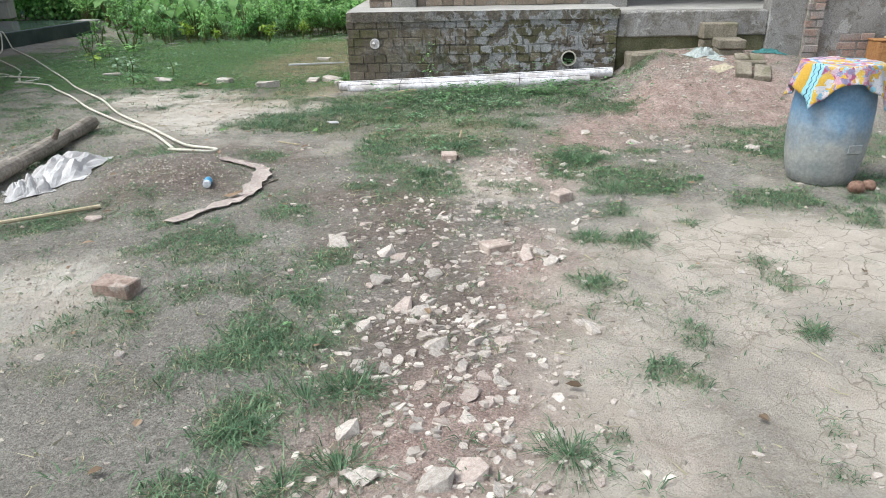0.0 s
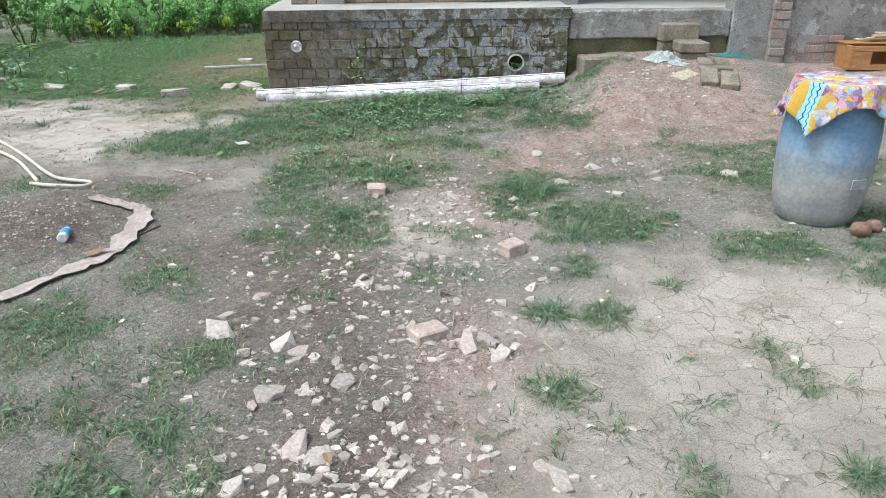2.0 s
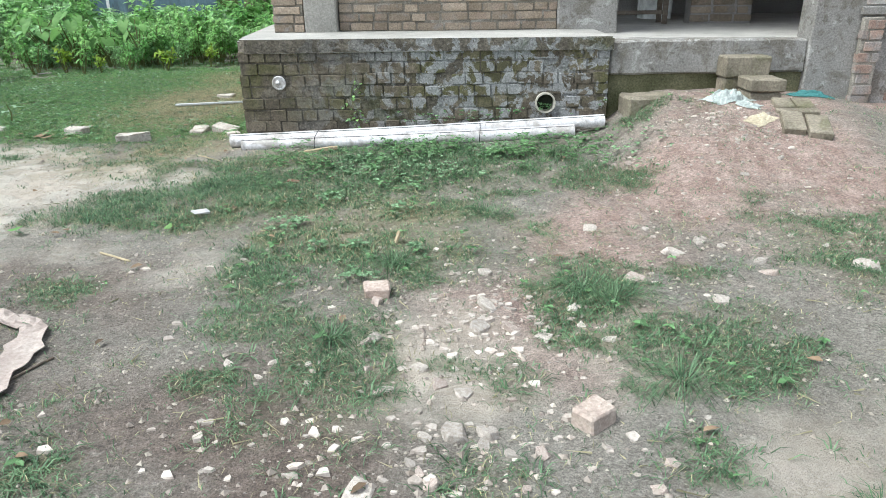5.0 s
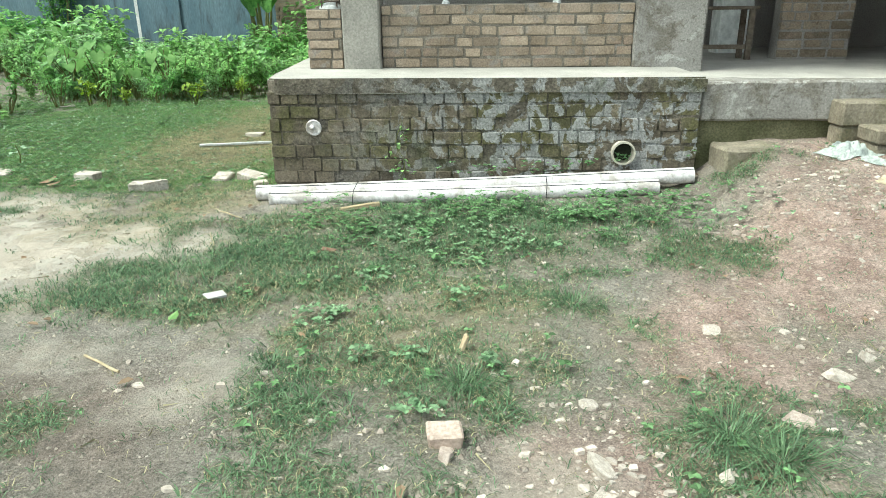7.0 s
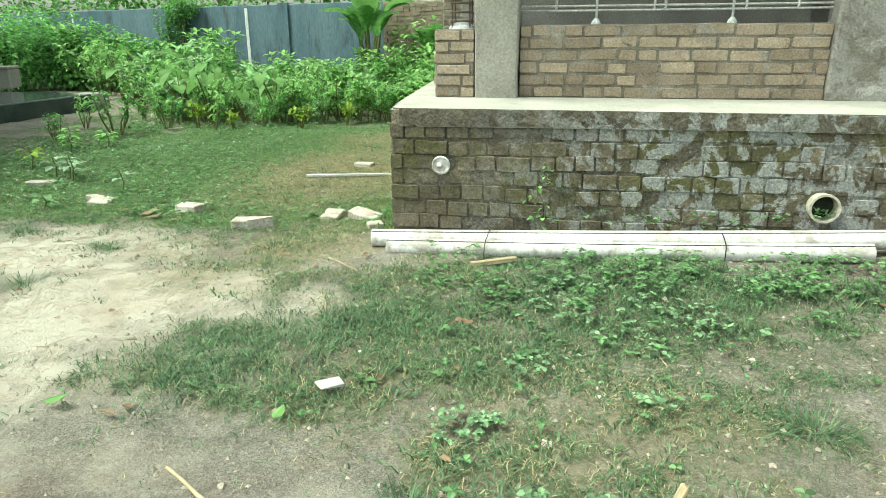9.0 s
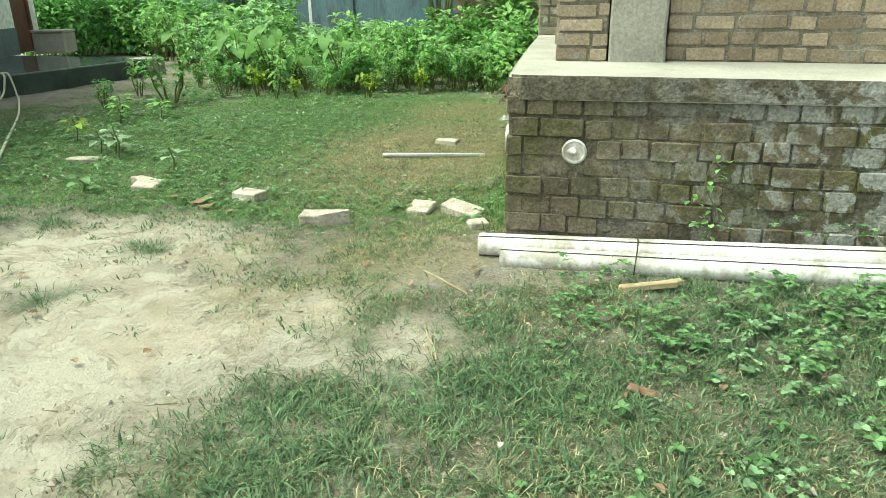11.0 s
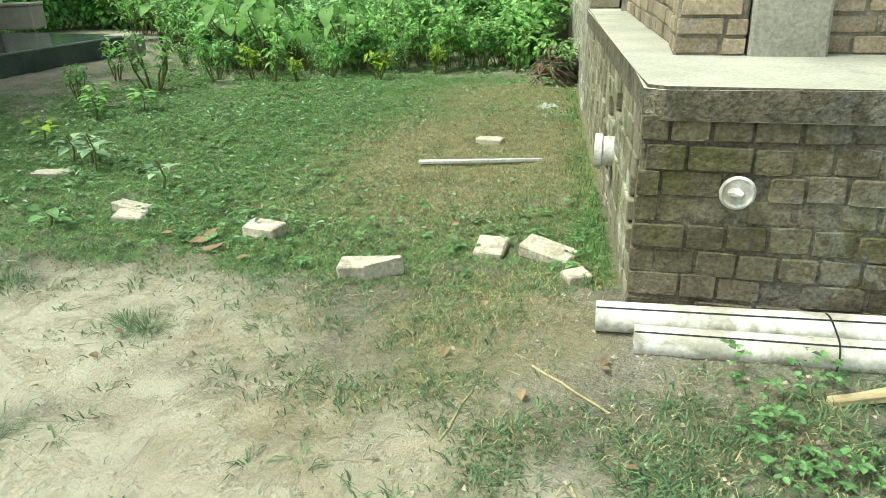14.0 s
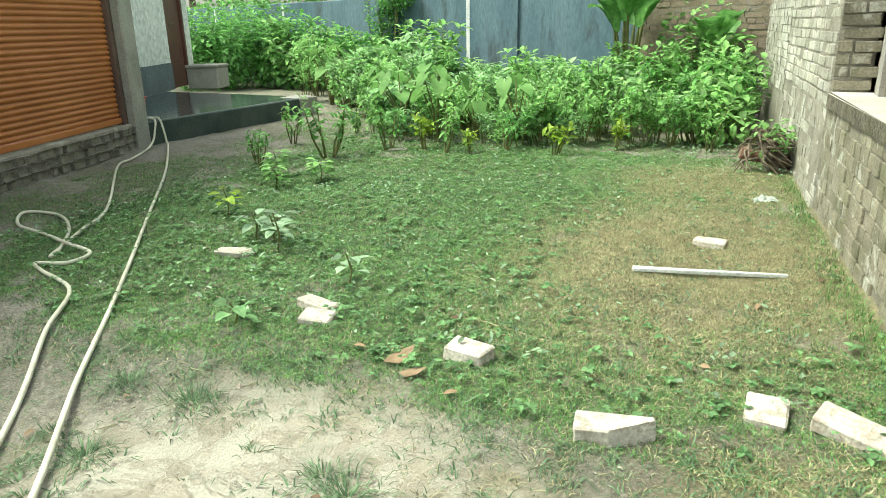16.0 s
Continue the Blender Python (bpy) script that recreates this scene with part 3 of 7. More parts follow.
# soil kinds: x, y, half widths, strength
PALE_SOIL = [(2.35, -5.9, 0.5, 0.75, 0.95), (-1.45, -0.5, 0.4, 0.35, 0.9), (2.1, -6.6, 0.6, 0.3, 0.8), (-2.09, -0.19, 0.63, 0.29, 0.95), (0.17, -2.8, 0.37, 0.24, 0.35), (-0.26, -2.52, 0.21, 0.19, 0.5), (1.9, -3.55, 0.4, 0.35, 0.65), (2.35, -3.5, 0.3, 0.3, 0.7), (3.4, -4.85, 0.95, 0.75, 1.0), (3.3, -5.9, 1.1, 0.9, 1.0), (2.72, -4.17, 0.25, 0.28, 0.8), (-0.33, -5.37, 0.46, 0.41, 0.9), (2.33, -3.38, 0.11, 0.16, 0.8), (-1.22, -1.34, 0.64, 0.82, 1.1), (-0.3, -1.22, 0.33, 0.22, 0.55), (-2.13, -0.63, 0.62, 0.42, 1.1),
             (-0.12, -1.08, 0.2, 0.22, 0.9), (-0.6, -1.0, 0.26, 0.2, 0.8), (-0.48, -2.56, 0.26, 0.17, 0.5)]
PINK_SOIL = [(1.99, -5.27, 0.22, 0.87, 0.75), (2.04, -3.29, 0.38, 0.48, 0.85), (1.79, -3.19, 0.26, 0.34, 0.9), (2.56, -2.21, 0.38, 0.44, 1.0), (3.25, -1.8, 0.57, 0.56, 1.0), (3.92, -0.41, 0.68, 0.78, 1.0), (3.81, -1.26, 0.87, 1.04, 1.0), (5.88, -0.12, 0.82, 1.36, 1.0),
             (1.7, -6.35, 0.55, 0.4, 0.85), (1.48, -3.66, 0.2, 0.15, 0.45)]
DARK_SOIL = [(-0.5, -2.9, 0.9, 0.4, 0.5), (1.47, -5.19, 0.33, 0.53, 1.0), (1.17, -4.19, 0.51, 0.72, 0.8), (0.57, -3.34, 0.42, 0.65, 0.35), (1.46, -5.5, 0.26, 0.67, 1.0), (-0.51, -3.59, 0.44, 0.53, 0.9), (-0.7, 0.0, 0.5, 0.35, 0.45)]
DRY = [(-1.0, 2.3, 1.0, 1.5, 1.0), (-0.9, 4.2, 0.9, 1.0, 0.8), (-0.4, -0.1, 0.6, 0.5, 0.7), (0.3, -0.55, 0.5, 0.35, 0.4), (0.9, -2.0, 0.9, 0.5, 0.45), (-0.7, -0.3, 0.6, 0.5, 0.5), (1.5, -2.3, 0.8, 0.4, 0.4)]


def zone(x, y, zones, seed):
    x, y = np.asarray(x, float), np.asarray(y, float)
    c = np.zeros_like(x)
    for cx, cy, rx, ry, a in zones:
        c = np.maximum(c, a * blob(x, y, cx, cy, rx * 1.1, ry * 1.1, 0.8))
    n = 0.5 * vnoise(x, y, 0.5, seed) + 0.3 * vnoise(x, y, 0.17, seed + 1) + 0.2 * vnoise(x, y, 0.07, seed + 2)
    return np.clip(c * 1.3 + 1.6 * (n - 0.5) - 0.2, 0, 1) * (c > 0.01)


def smooth_zone(x, y, zones):
    c = np.zeros_like(x)
    for cx, cy, rx, ry, a in zones:
        c = np.maximum(c, a * blob(x, y, cx, cy, rx, ry, 0.5))
    return c


def spread(a, b, fine0, fine1, step, growth=1.35):
    """Grid lines: fine from fine0 to fine1, widening out to a and b."""
    mid = list(np.arange(fine0, fine1 + 1e-6, step))
    lo, hi, d = [], [], step
    p = fine0
    while p > a:
        d *= growth
        p -= d
        lo.append(p)
    d, p = step, fine1
    while p < b:
        d *= growth
        p += d
        hi.append(p)
    return np.array(lo[::-1] + mid + hi)


def build_ground():
    gx, gy = spread(-900, 900, -7.0, 6.0, 0.035), spread(-900, 900, -7.4, 6.2, 0.035)
    X, Y = np.meshgrid(gx, gy, indexing="ij")
    Z = ground_z(X, Y)
    nx, ny = X.shape
    verts = np.stack([X, Y, Z], -1).reshape(-1, 3)
    i = np.arange(nx * ny).reshape(nx, ny)
    quads = np.stack([i[:-1, :-1], i[1:, :-1], i[1:, 1:], i[:-1, 1:]], -1).reshape(-1, 4)
    me = bpy.data.meshes.new("ground")
    me.vertices.add(len(verts))
    me.vertices.foreach_set("co", verts.astype(np.float32).ravel())
    me.loops.add(len(quads) * 4)
    me.loops.foreach_set("vertex_index", quads.astype(np.int32).ravel())
    me.polygons.add(len(quads))
    me.polygons.foreach_set("loop_start", np.arange(0, len(quads) * 4, 4, dtype=np.int32))
    me.polygons.foreach_set("use_smooth", np.ones(len(quads), bool))
    me.update(calc_edges=True)
    xf, yf = X.ravel(), Y.ravel()
    far = sstep(9, 16, np.hypot(xf, yf))
    for name, vals in (("pale", zone(xf, yf, PALE_SOIL, 4)), ("pink", zone(xf, yf, PINK_SOIL, 5)), ("dark", zone(xf, yf, DARK_SOIL, 2)),
                       ("cracked", zone(xf, yf, PALE_SOIL[8:10], 4)), ("dry", zone(xf, yf, DRY, 3)), ("cover", np.maximum(np.maximum(grass_cover(xf, yf), 0.75 * smooth_zone(xf, yf, GRASS_ZONES)), far * 0.8))):
        a = me.attributes.new(name, "FLOAT", "POINT")
        a.data.foreach_set("value", np.asarray(vals, np.float32))
    me.materials.append(ground_material())
    return tagged(new("ground", me), "trodden bare earth with rubble, cracks and patchy grass", "ground", kind="structure")


def ground_material():
    k = Mat("trodden_earth", 0.95)
    k.base((0.31, 0.285, 0.24), (0.47, 0.435, 0.375), 1.6, 0.3, 0.7)
    k.col = k.mix(k.attr("dark").outputs["Fac"], k.col, k.ramp(k.noise(12), [(0.35, (0.215, 0.17, 0.14)), (0.65, (0.345, 0.28, 0.235))]))
    k.col = k.mix(k.attr("pink").outputs["Fac"], k.col, k.ramp(k.noise(7), [(0.35, (0.44, 0.315, 0.265)), (0.65, (0.64, 0.49, 0.42))]))
    k.stain((0.5, 0.47, 0.4), 11.0, 0.6, 0.66, 0.5).stain((0.13, 0.11, 0.085), 16.0, 0.63, 0.69, 0.45).stain((0.6, 0.56, 0.49), 45.0, 0.63, 0.67, 0.6).stain((0.1, 0.08, 0.06), 38.0, 0.6, 0.66, 0.45)
    k.grain(140, 0.5).grain(64, 0.35).grain(30, 0.25)
    # pale dried mud, smoother than the rest, with lighter crusts and worn hollows
    fine = k.ramp(k.noise(110, 4), [(0.3, 0.9), (0.7, 1.03)])
    mud = k.mix(1.0, k.ramp(k.noise(4), [(0.35, (0.5, 0.44, 0.36)), (0.65, (0.61, 0.55, 0.465))]), fine, "MULTIPLY")
    sp, yard = k.nt.nodes.new("ShaderNodeSeparateXYZ"), k.nt.nodes.new("ShaderNodeMapRange")
    k.link(k.co, sp.inputs[0])
    k.link(sp.outputs["X"], yard.inputs["Value"])
    yard.inputs["From Min"].default_value, yard.inputs["From Max"].default_value = 1.2, 0.0
    flake = k.mix(1.0, k.ramp(k.noise(4.0, 8, 0.72, 1.0), [(0.49, 0.0), (0.5, 0.7)]), yard.outputs[0], "MULTIPLY")
    mud = k.mix(flake, mud, (0.57, 0.535, 0.46))
    mud = k.mix(k.ramp(k.noise(3.3, 8, 0.74, 0.8), [(0.54, 0.0), (0.565, 0.6)]), mud, (0.38, 0.33, 0.26))
    k.col = k.mix(k.attr("pale").outputs["Fac"], k.col, mud)
    k.col = k.mix(k.ramp(k.attr("cover").outputs["Fac"], [(0.25, 0.0), (1.0, 0.55)]), k.col, k.ramp(k.noise(30), [(0.35, (0.1, 0.11, 0.055)), (0.7, (0.24, 0.23, 0.14))]))
    k.col = k.mix(k.ramp(k.attr("dry").outputs["Fac"], [(0.1, 0.0), (0.9, 0.8)]), k.col, k.ramp(k.noise(40), [(0.35, (0.24, 0.2, 0.11)), (0.7, (0.42, 0.37, 0.23))]))
    # shrinkage cracks in the dried mud
    vor = k.nt.nodes.new("ShaderNodeTexVoronoi")
    vor.feature = "DISTANCE_TO_EDGE"
    vor.inputs["Scale"].default_value = 7.0
    warp = k.nt.nodes.new("ShaderNodeVectorMath")
    nz = k.nt.nodes.new("ShaderNodeTexNoise")
    nz.inputs["Scale"].default_value = 9.0
    k.link(k.co, nz.inputs["Vector"])
    sc = k.nt.nodes.new("ShaderNodeVectorMath")
    sc.operation = "SCALE"
    sc.inputs["Scale"].default_value = 0.12
    k.link(nz.outputs["Color"], sc.inputs[0])
    k.link(k.co, warp.inputs[0])
    k.link(sc.outputs[0], warp.inputs[1])
    k.link(warp.outputs[0], vor.inputs["Vector"])
    crack = k.ramp(vor.outputs["Distance"], [(0.0, 0.8), (0.028, 0.0)])
    gate = k.mix(1.0, crack, k.mix(1.0, k.attr("cracked").outputs["Fac"], k.ramp(k.noise(1.1), [(0.34, 0.2), (0.46, 1.0)]), "MULTIPLY"), "MULTIPLY")
    k.col = k.mix(gate, k.col, (0.2, 0.165, 0.125))
    bp = k.nt.nodes.new("ShaderNodeBump")
    bp.inputs["Strength"].default_value, bp.inputs["Distance"].default_value = 1.0, 0.03
    ledges = k.mix(1.0, k.attr("pale").outputs["Fac"], k.mix(0.6, (0.0, 0.0, 0.0), flake), "MULTIPLY")
    k.link(k.mix(1.0, k.mix(0.5, k.noise(22, 8, 0.75), k.noise(90, 6, 0.75)), ledges, "ADD"), bp.inputs["Height"])
    k.link(bp.outputs[0], k.b.inputs["Normal"])
    return k.done()


ground = build_ground()

# ---- bricks ----
BRICK_MESHES = {}


def brick_mesh(length, height, depth, material, worn=0.0055):
    """One of six worn variants of a brick that lies along x, its face towards -y at y = 0: a ragged ten-cornered outline with blunted arrises."""
    key = (length, height, depth, material.name, random.randrange(6))
    if key not in BRICK_MESHES:
        bm = bmesh.new()
        u, outline = random.uniform, []
        for cx, cz, sx, sz in ((0, 0, 1, 1), (length, 0, -1, 1), (length, height, -1, -1), (0, height, 1, -1)):
            a, b = u(0.3, 2.4) * worn, u(0.3, 2.4) * worn
            pair = [(cx + sx * a, cz + sz * u(0, 0.5) * worn), (cx + sx * u(0, 0.5) * worn, cz + sz * b)]
            outline += pair if sx * sz < 0 else pair[::-1]
        outline.insert(2, (length * u(0.35, 0.65), u(-0.3, 0.7) * worn))
        outline.insert(7, (length * u(0.35, 0.65), height - u(-0.3, 0.7) * worn))
        mx, mz = length / 2, height / 2
        rings = [[bm.verts.new((mx + (x - mx) * k, y + u(-0.0012, 0.0012), mz + (z - mz) * q)) for x, z in outline] for k, q, y in ((1 - worn / length * 1.3, 1 - worn / height * 1.3, 0), (1, 1, worn * 0.9), (1, 1, depth))]
        bm.faces.new(rings[0])
        for p, q in zip(rings, rings[1:]):
            for i in range(len(outline)):
                bm.faces.new((p[i], q[i], q[(i + 1) % len(outline)], p[(i + 1) % len(outline)]))
        bmesh.ops.recalc_face_normals(bm, faces=bm.faces)
        me = bpy.data.meshes.new("brick")
        bm.to_mesh(me)
        bm.free()
        me.materials.append(material)
        BRICK_MESHES[key] = me
    return BRICK_MESHES[key]


def lay_bricks(parent, p0, p1, z0, courses, pitch, material, lengths, depth=0.06, proud=0.012, missing=0.0, keep=None, joint=0.012, joined=False, rough=1.0):
    """Courses of bricks from p0 to p1 (plan), faces to the right of the way from p0 to p1. The mortar behind is the parent's."""
    a, b = Vector((p0[0], p0[1], 0)), Vector((p1[0], p1[1], 0))
    run, way = (b - a).length, (b - a).normalized()
    out = Vector((way.y, -way.x, 0))
    turn = Matrix(((way.x, -out.x, 0, 0), (way.y, -out.y, 0, 0), (0, 0, 1, 0), (0, 0, 0, 1)))
    rest = bmesh.new() if joined else None
    for c in range(courses):
        s, z = -random.uniform(0, 0.1) if c % 2 else -random.uniform(0.1, 0.2), z0 + c * pitch
        while s < run - 0.03:
            n = random.choice(lengths)
            s0, s1 = max(s, 0.0), min(s + n, run)
            s += n + joint
            if s1 - s0 < 0.04 or random.random() < missing or (keep and not keep((a + way * (s0 + s1) / 2), z + pitch / 2)):
                continue
            at = a + way * s0 + out * (proud + random.uniform(-0.008, 0.003) * rough) + Vector((0, 0, z + random.uniform(-0.004, 0.004) + (rough - 0.7) * 0.022 * noise.noise(Vector((s0 * 1.3, c * 0.6, 3.0)))))
            scale = Matrix.Diagonal(((s1 - s0) / n * random.uniform(0.97, 1.0), 1, random.uniform(0.94, 1.03), 1))
            m = Matrix.Translation(at) @ turn @ Matrix.Rotation(random.uniform(-0.02, 0.02), 4, "Y") @ scale
            if joined:
                box(rest, 0, 0, 0, n, depth, pitch - joint, 0, 0.004, m)
            else:
                ob = new("brick", brick_mesh(n, pitch - joint, depth, material))
                ob.parent = parent
                ob.matrix_basis = m
    if joined:
        tagged(part("brickwork", rest, material, parent), kind="stuff")


def wall_body(name, p0, p1, z0, z1, depth, material, label, category="wall"):
    """The body of a straight wall from p0 to p1, its outer face to the right of the way."""
    a, b = Vector((p0[0], p0[1], 0)), Vector((p1[0], p1[1], 0))
    way = (b - a).normalized()
    out = Vector((way.y, -way.x, 0))
    turn = Matrix(((way.x, -out.x, 0, a.x), (way.y, -out.y, 0, a.y), (0, 0, 1, 0), (0, 0, 0, 1)))
    bm = rough_box_bm(0, 0, z0, (b - a).length, depth, z1, 0.25, 0.006, 0.01)
    bm.transform(turn)
    return tagged(link_mesh(name, bm, material), label, category, kind="structure")


SLAB = 0.85          # height of the plinth's top
SX, SY = -0.35, 3.7  # where the plinth's flank meets the house wall
FLANK = Vector((SX, SY)).normalized()

# ---- plinth: brick face, cast slab on top ----
plinth = wall_body("wall_plinth", (0, 0.018), (3.02, 0.018), -0.2, 0.77, 0.25, M["mortar_old"], "low plinth wall of mossy weathered brick with smeared mortar")
flank = wall_body("wall_plinth_flank", (SX + 0.012, SY), (0.012, 0.262), -0.2, 0.77, 0.25, M["mortar_flank"], "pale patched brick flank of the plinth")
corner_end = wall_body("wall_plinth_end", (3.01, 0.27), (3.01, 0.9), -0.2, 0.77, 0.2, M["mortar_old"], "brick end of the plinth")
bm = bmesh.new()
ring = [(0.06, -0.004), (1.0, -0.008), (2.0, -0.004), (3.04, -0.004), (3.04, 0.95), (2.0, 0.97), (0.6, 0.97), (0.6, SY), (SX - 0.006, SY), (-0.176, 1.8), (-0.036, 0.35), (-0.008, 0.05)]
top = [bm.verts.new((x, y, SLAB + random.uniform(-0.006, 0.006))) for x, y in ring]
low = [bm.verts.new((x, y, SLAB - 0.1 + random.uniform(-0.01, 0.006))) for x, y in ring]
bm.faces.new(top)
bm.faces.new(low[::-1])
for i in range(len(ring)):
    bm.faces.new((low[i], low[(i + 1) % len(ring)], top[(i + 1) % len(ring)], top[i]))
bmesh.ops.bevel(bm, geom=[e for e in bm.edges if all(v in top for v in e.verts)], offset=0.012, segments=2, affect="EDGES")
plinth_slab = tagged(link_mesh("floor_plinth", bm, M["slab_top"]), "cast cement slab capping the plinth", "slab", kind="structure")
plinth_slab.data.materials.append(M["mortar_old"])
for p in plinth_slab.data.polygons:
    if abs(p.normal.z) < 0.4:
        p.material_index = 1

# ---- porch ----
porch = tagged(link_mesh("wall_porch", rough_box_bm(3.035, 0.05, 0.54, 4.62, 0.25, 0.81, 0.12, 0.012), M["plaster"]), "cracked stained plaster face of the porch floor", "wall", kind="structure")
footing = tagged(link_mesh("wall_porch_footing", rough_box_bm(3.03, 0.085, -0.2, 4.63, 0.3, 0.56, 0.15, 0.012), M["moss"]), "mossy damp brick footing under the porch", "wall", kind="structure")
porch_floor = tagged(link_mesh("floor_porch", rough_box_bm(3.07, 0.256, 0.6, 8.0, 6.0, 0.812, 0.5, 0.006), M["slab_top"]), "dusty cement porch floor", "floor", kind="structure")
ledge = tagged(link_mesh("broken_ledge", rough_box_bm(3.12, -0.27, 0.2, 3.9, 0.06, 0.4, 0.09, 0.018, 0.02), M["step"]), "broken dirty concrete ledge at the foot of the porch", "ledge", kind="structure")

# ---- house walls, columns, unseen roof ----
ROOF = 3.55
col_l = tagged(link_mesh("column_left", rough_box_bm(0.41, 0.75, SLAB - 0.03, 0.71, 1.05, ROOF, 0.2, 0.01, 0.012), M["concrete"]), "bare concrete column with formwork marks", "column", kind="structure")
col_r = tagged(link_mesh("column_right", rough_box_bm(2.7, 0.8, 0.78, 3.24, 1.02, ROOF, 0.2, 0.012, 0.015), M["plaster"]), "wide roughly plastered grey pier", "column", kind="structure")
parapet = wall_body("wall_parapet", (0.715, 0.842), (2.695, 0.842), SLAB - 0.03, 1.335, 0.2, M["mortar_grey"], "buff brick parapet between the columns")
stub = wall_body("wall_stub", (0.13, 0.782), (0.405, 0.782), SLAB - 0.03, 1.31, 0.25, M["mortar_grey"], "short unfinished brick stub wall")
upper = wall_body("wall_flank_upper", (-0.07, 3.69), (0.152, 1.04), SLAB - 0.03, 1.335, 0.2, M["mortar_grey"], "buff brick parapet along the flank")
side = wall_body("wall_house_side", (SX - 0.5, SY + 5.3), (SX, SY), -0.2, ROOF, 0.25, M["mortar_pale"], "pale weathered brick side wall of the house")
back = tagged(link_mesh("wall_house_back", box_bm(SX - 0.25, SY + 5.05, -0.2, 8.0, SY + 5.3, ROOF), M["inside"]), "plain back wall of the house", "wall", kind="structure")
inner_l = tagged(link_mesh("wall_inner_left", box_bm(SX + 0.26, 3.4, 0.7, 3.3, 3.6, ROOF), M["inside"]), "unplastered inner wall", "wall", kind="structure")
room_floor = tagged(link_mesh("floor_room", box_bm(0.62, 1.0, 0.6, 3.06, 6.0, 0.8), M["concrete"]), "bare concrete room floor", "floor", kind="structure")
inner_b = tagged(link_mesh("wall_inner_back", box_bm(3.3, 3.9, 0.7, 8.0, 4.1, ROOF), M["inside"]), "unplastered inner back wall", "wall", kind="structure")
pier_in = tagged(link_mesh("column_inner", rough_box_bm(4.02, 2.9, 0.78, 4.36, 3.2, ROOF, 0.3, 0.008), M["white_wall"]), "pale inner pier in the porch", "column", kind="structure")
inner_brick = wall_body("wall_inner_brick", (4.28, 2.0), (4.93, 2.0), 0.78, ROOF, 0.2, M["inside"], "inner brick wall beside a dark doorway")
lintel = tagged(link_mesh("wall_door_lintel", box_bm(4.93, 2.0, 2.85, 6.0, 2.2, ROOF), M["inside"]), "wall over the doorway", "wall", kind="structure")
# never in view: added to close the house and keep porch and rooms dark
roof = tagged(link_mesh("ceiling", box_bm(SX - 0.8, 0.3, ROOF, 8.3, SY + 5.6, ROOF + 0.15), M["concrete"]), "unseen concrete roof slab that darkens the rooms", "ceiling", kind="structure")
wing = wall_body("wall_wing", (4.62, 0.03), (8.3, 0.03), -0.2, ROOF, 0.25, M["plaster"], "grey plastered house wall with bare brick patches")
wing_in = wall_body("wall_wing_inner", (6.1, 1.98), (6.1, 0.29), 0.78, ROOF, 0.2, M["inside"], "inner face of the wing wall")
wing_end = tagged(link_mesh("wall_east", box_bm(8.05, 0.3, -0.2, 8.3, 9.2, ROOF), M["inside"]), "plain end wall of the house", "wall", kind="structure")
pilaster = wall_body("wall_pilaster", (4.99, -0.025), (5.15, -0.025), 0.0, 0.97, 0.05, M["mortar_pale"], "bare red brick pilaster")
band = tagged(link_mesh("trim_wing_band", rough_box_bm(4.97, 0.0, 0.985, 8.2, 0.028, 1.05, 0.15, 0.006, 0.008), M["plaster"]), "rough plaster band along the house wall", "band", kind="structure")


# ---- compound wall and the brick wall that closes the garden ----
def compound_wall():
    a, b = Vector((-17.0, 14.6, 0)), Vector((-2.7, 10.0, 0))
    run, way = (b - a).length, (b - a).normalized()
    turn = Matrix(((way.x, -way.y, 0, a.x), (way.y, way.x, 0, a.y), (0, 0, 1, 0), (0, 0, 0, 1)))
    bm = rough_box_bm(0, 0, -0.2, run, 0.15, 1.92, 0.5, 0.006)
    bm.transform(turn)
    wall = tagged(link_mesh("wall_compound", bm, M["compound"]), "tall blue-grey painted compound wall with streaks", "wall", kind="structure")
    for s, w, mat in ((run - 2.75, 0.28, "compound"), (run - 3.75, 0.09, "whitewash"), (run - 9.9, 0.07, "whitewash"), (run - 6.5, 0.28, "compound"), (run - 13.2, 0.07, "whitewash")):
        bm = rough_box_bm(s, -0.05 if mat == "compound" else -0.008, -0.1, s + w, -0.002, 1.95 if mat == "compound" else 1.86, 0.3, 0.004, 0.004)
        bm.transform(turn)
        part("pillar" if mat == "compound" else "seam", bm, M[mat], wall, "" if mat == "compound" else "flaked white seam")


compound_wall()
end_wall = wall_body("wall_garden_end", (-2.72, 9.95), (-0.6, 9.3), -0.2, 1.9, 0.2, M["mortar_pale"], "bare brick wall at the garden's end")


# ---- shop with shutter, and the wet veranda ----
M["base_brick"] = (Mat("grey_weathered_base_brick").base((0.25, 0.225, 0.19), (0.4, 0.37, 0.32), 7.0).vary(0.25).stain((0.15, 0.13, 0.1), 6.0, 0.55, 0.66, 0.7).grain(60, 0.5).bump(40, 0.9, 0.015).done())
SHOP_A, SHOP_B = Vector((-5.95, 0.1, 0)), Vector((-7.33, 4.0, 0))


def local(a, b):
    way = (b - a).normalized()
    return Matrix(((way.x, -way.y, 0, a.x), (way.y, way.x, 0, a.y), (0, 0, 1, 0), (0, 0, 0, 1))), (b - a).length


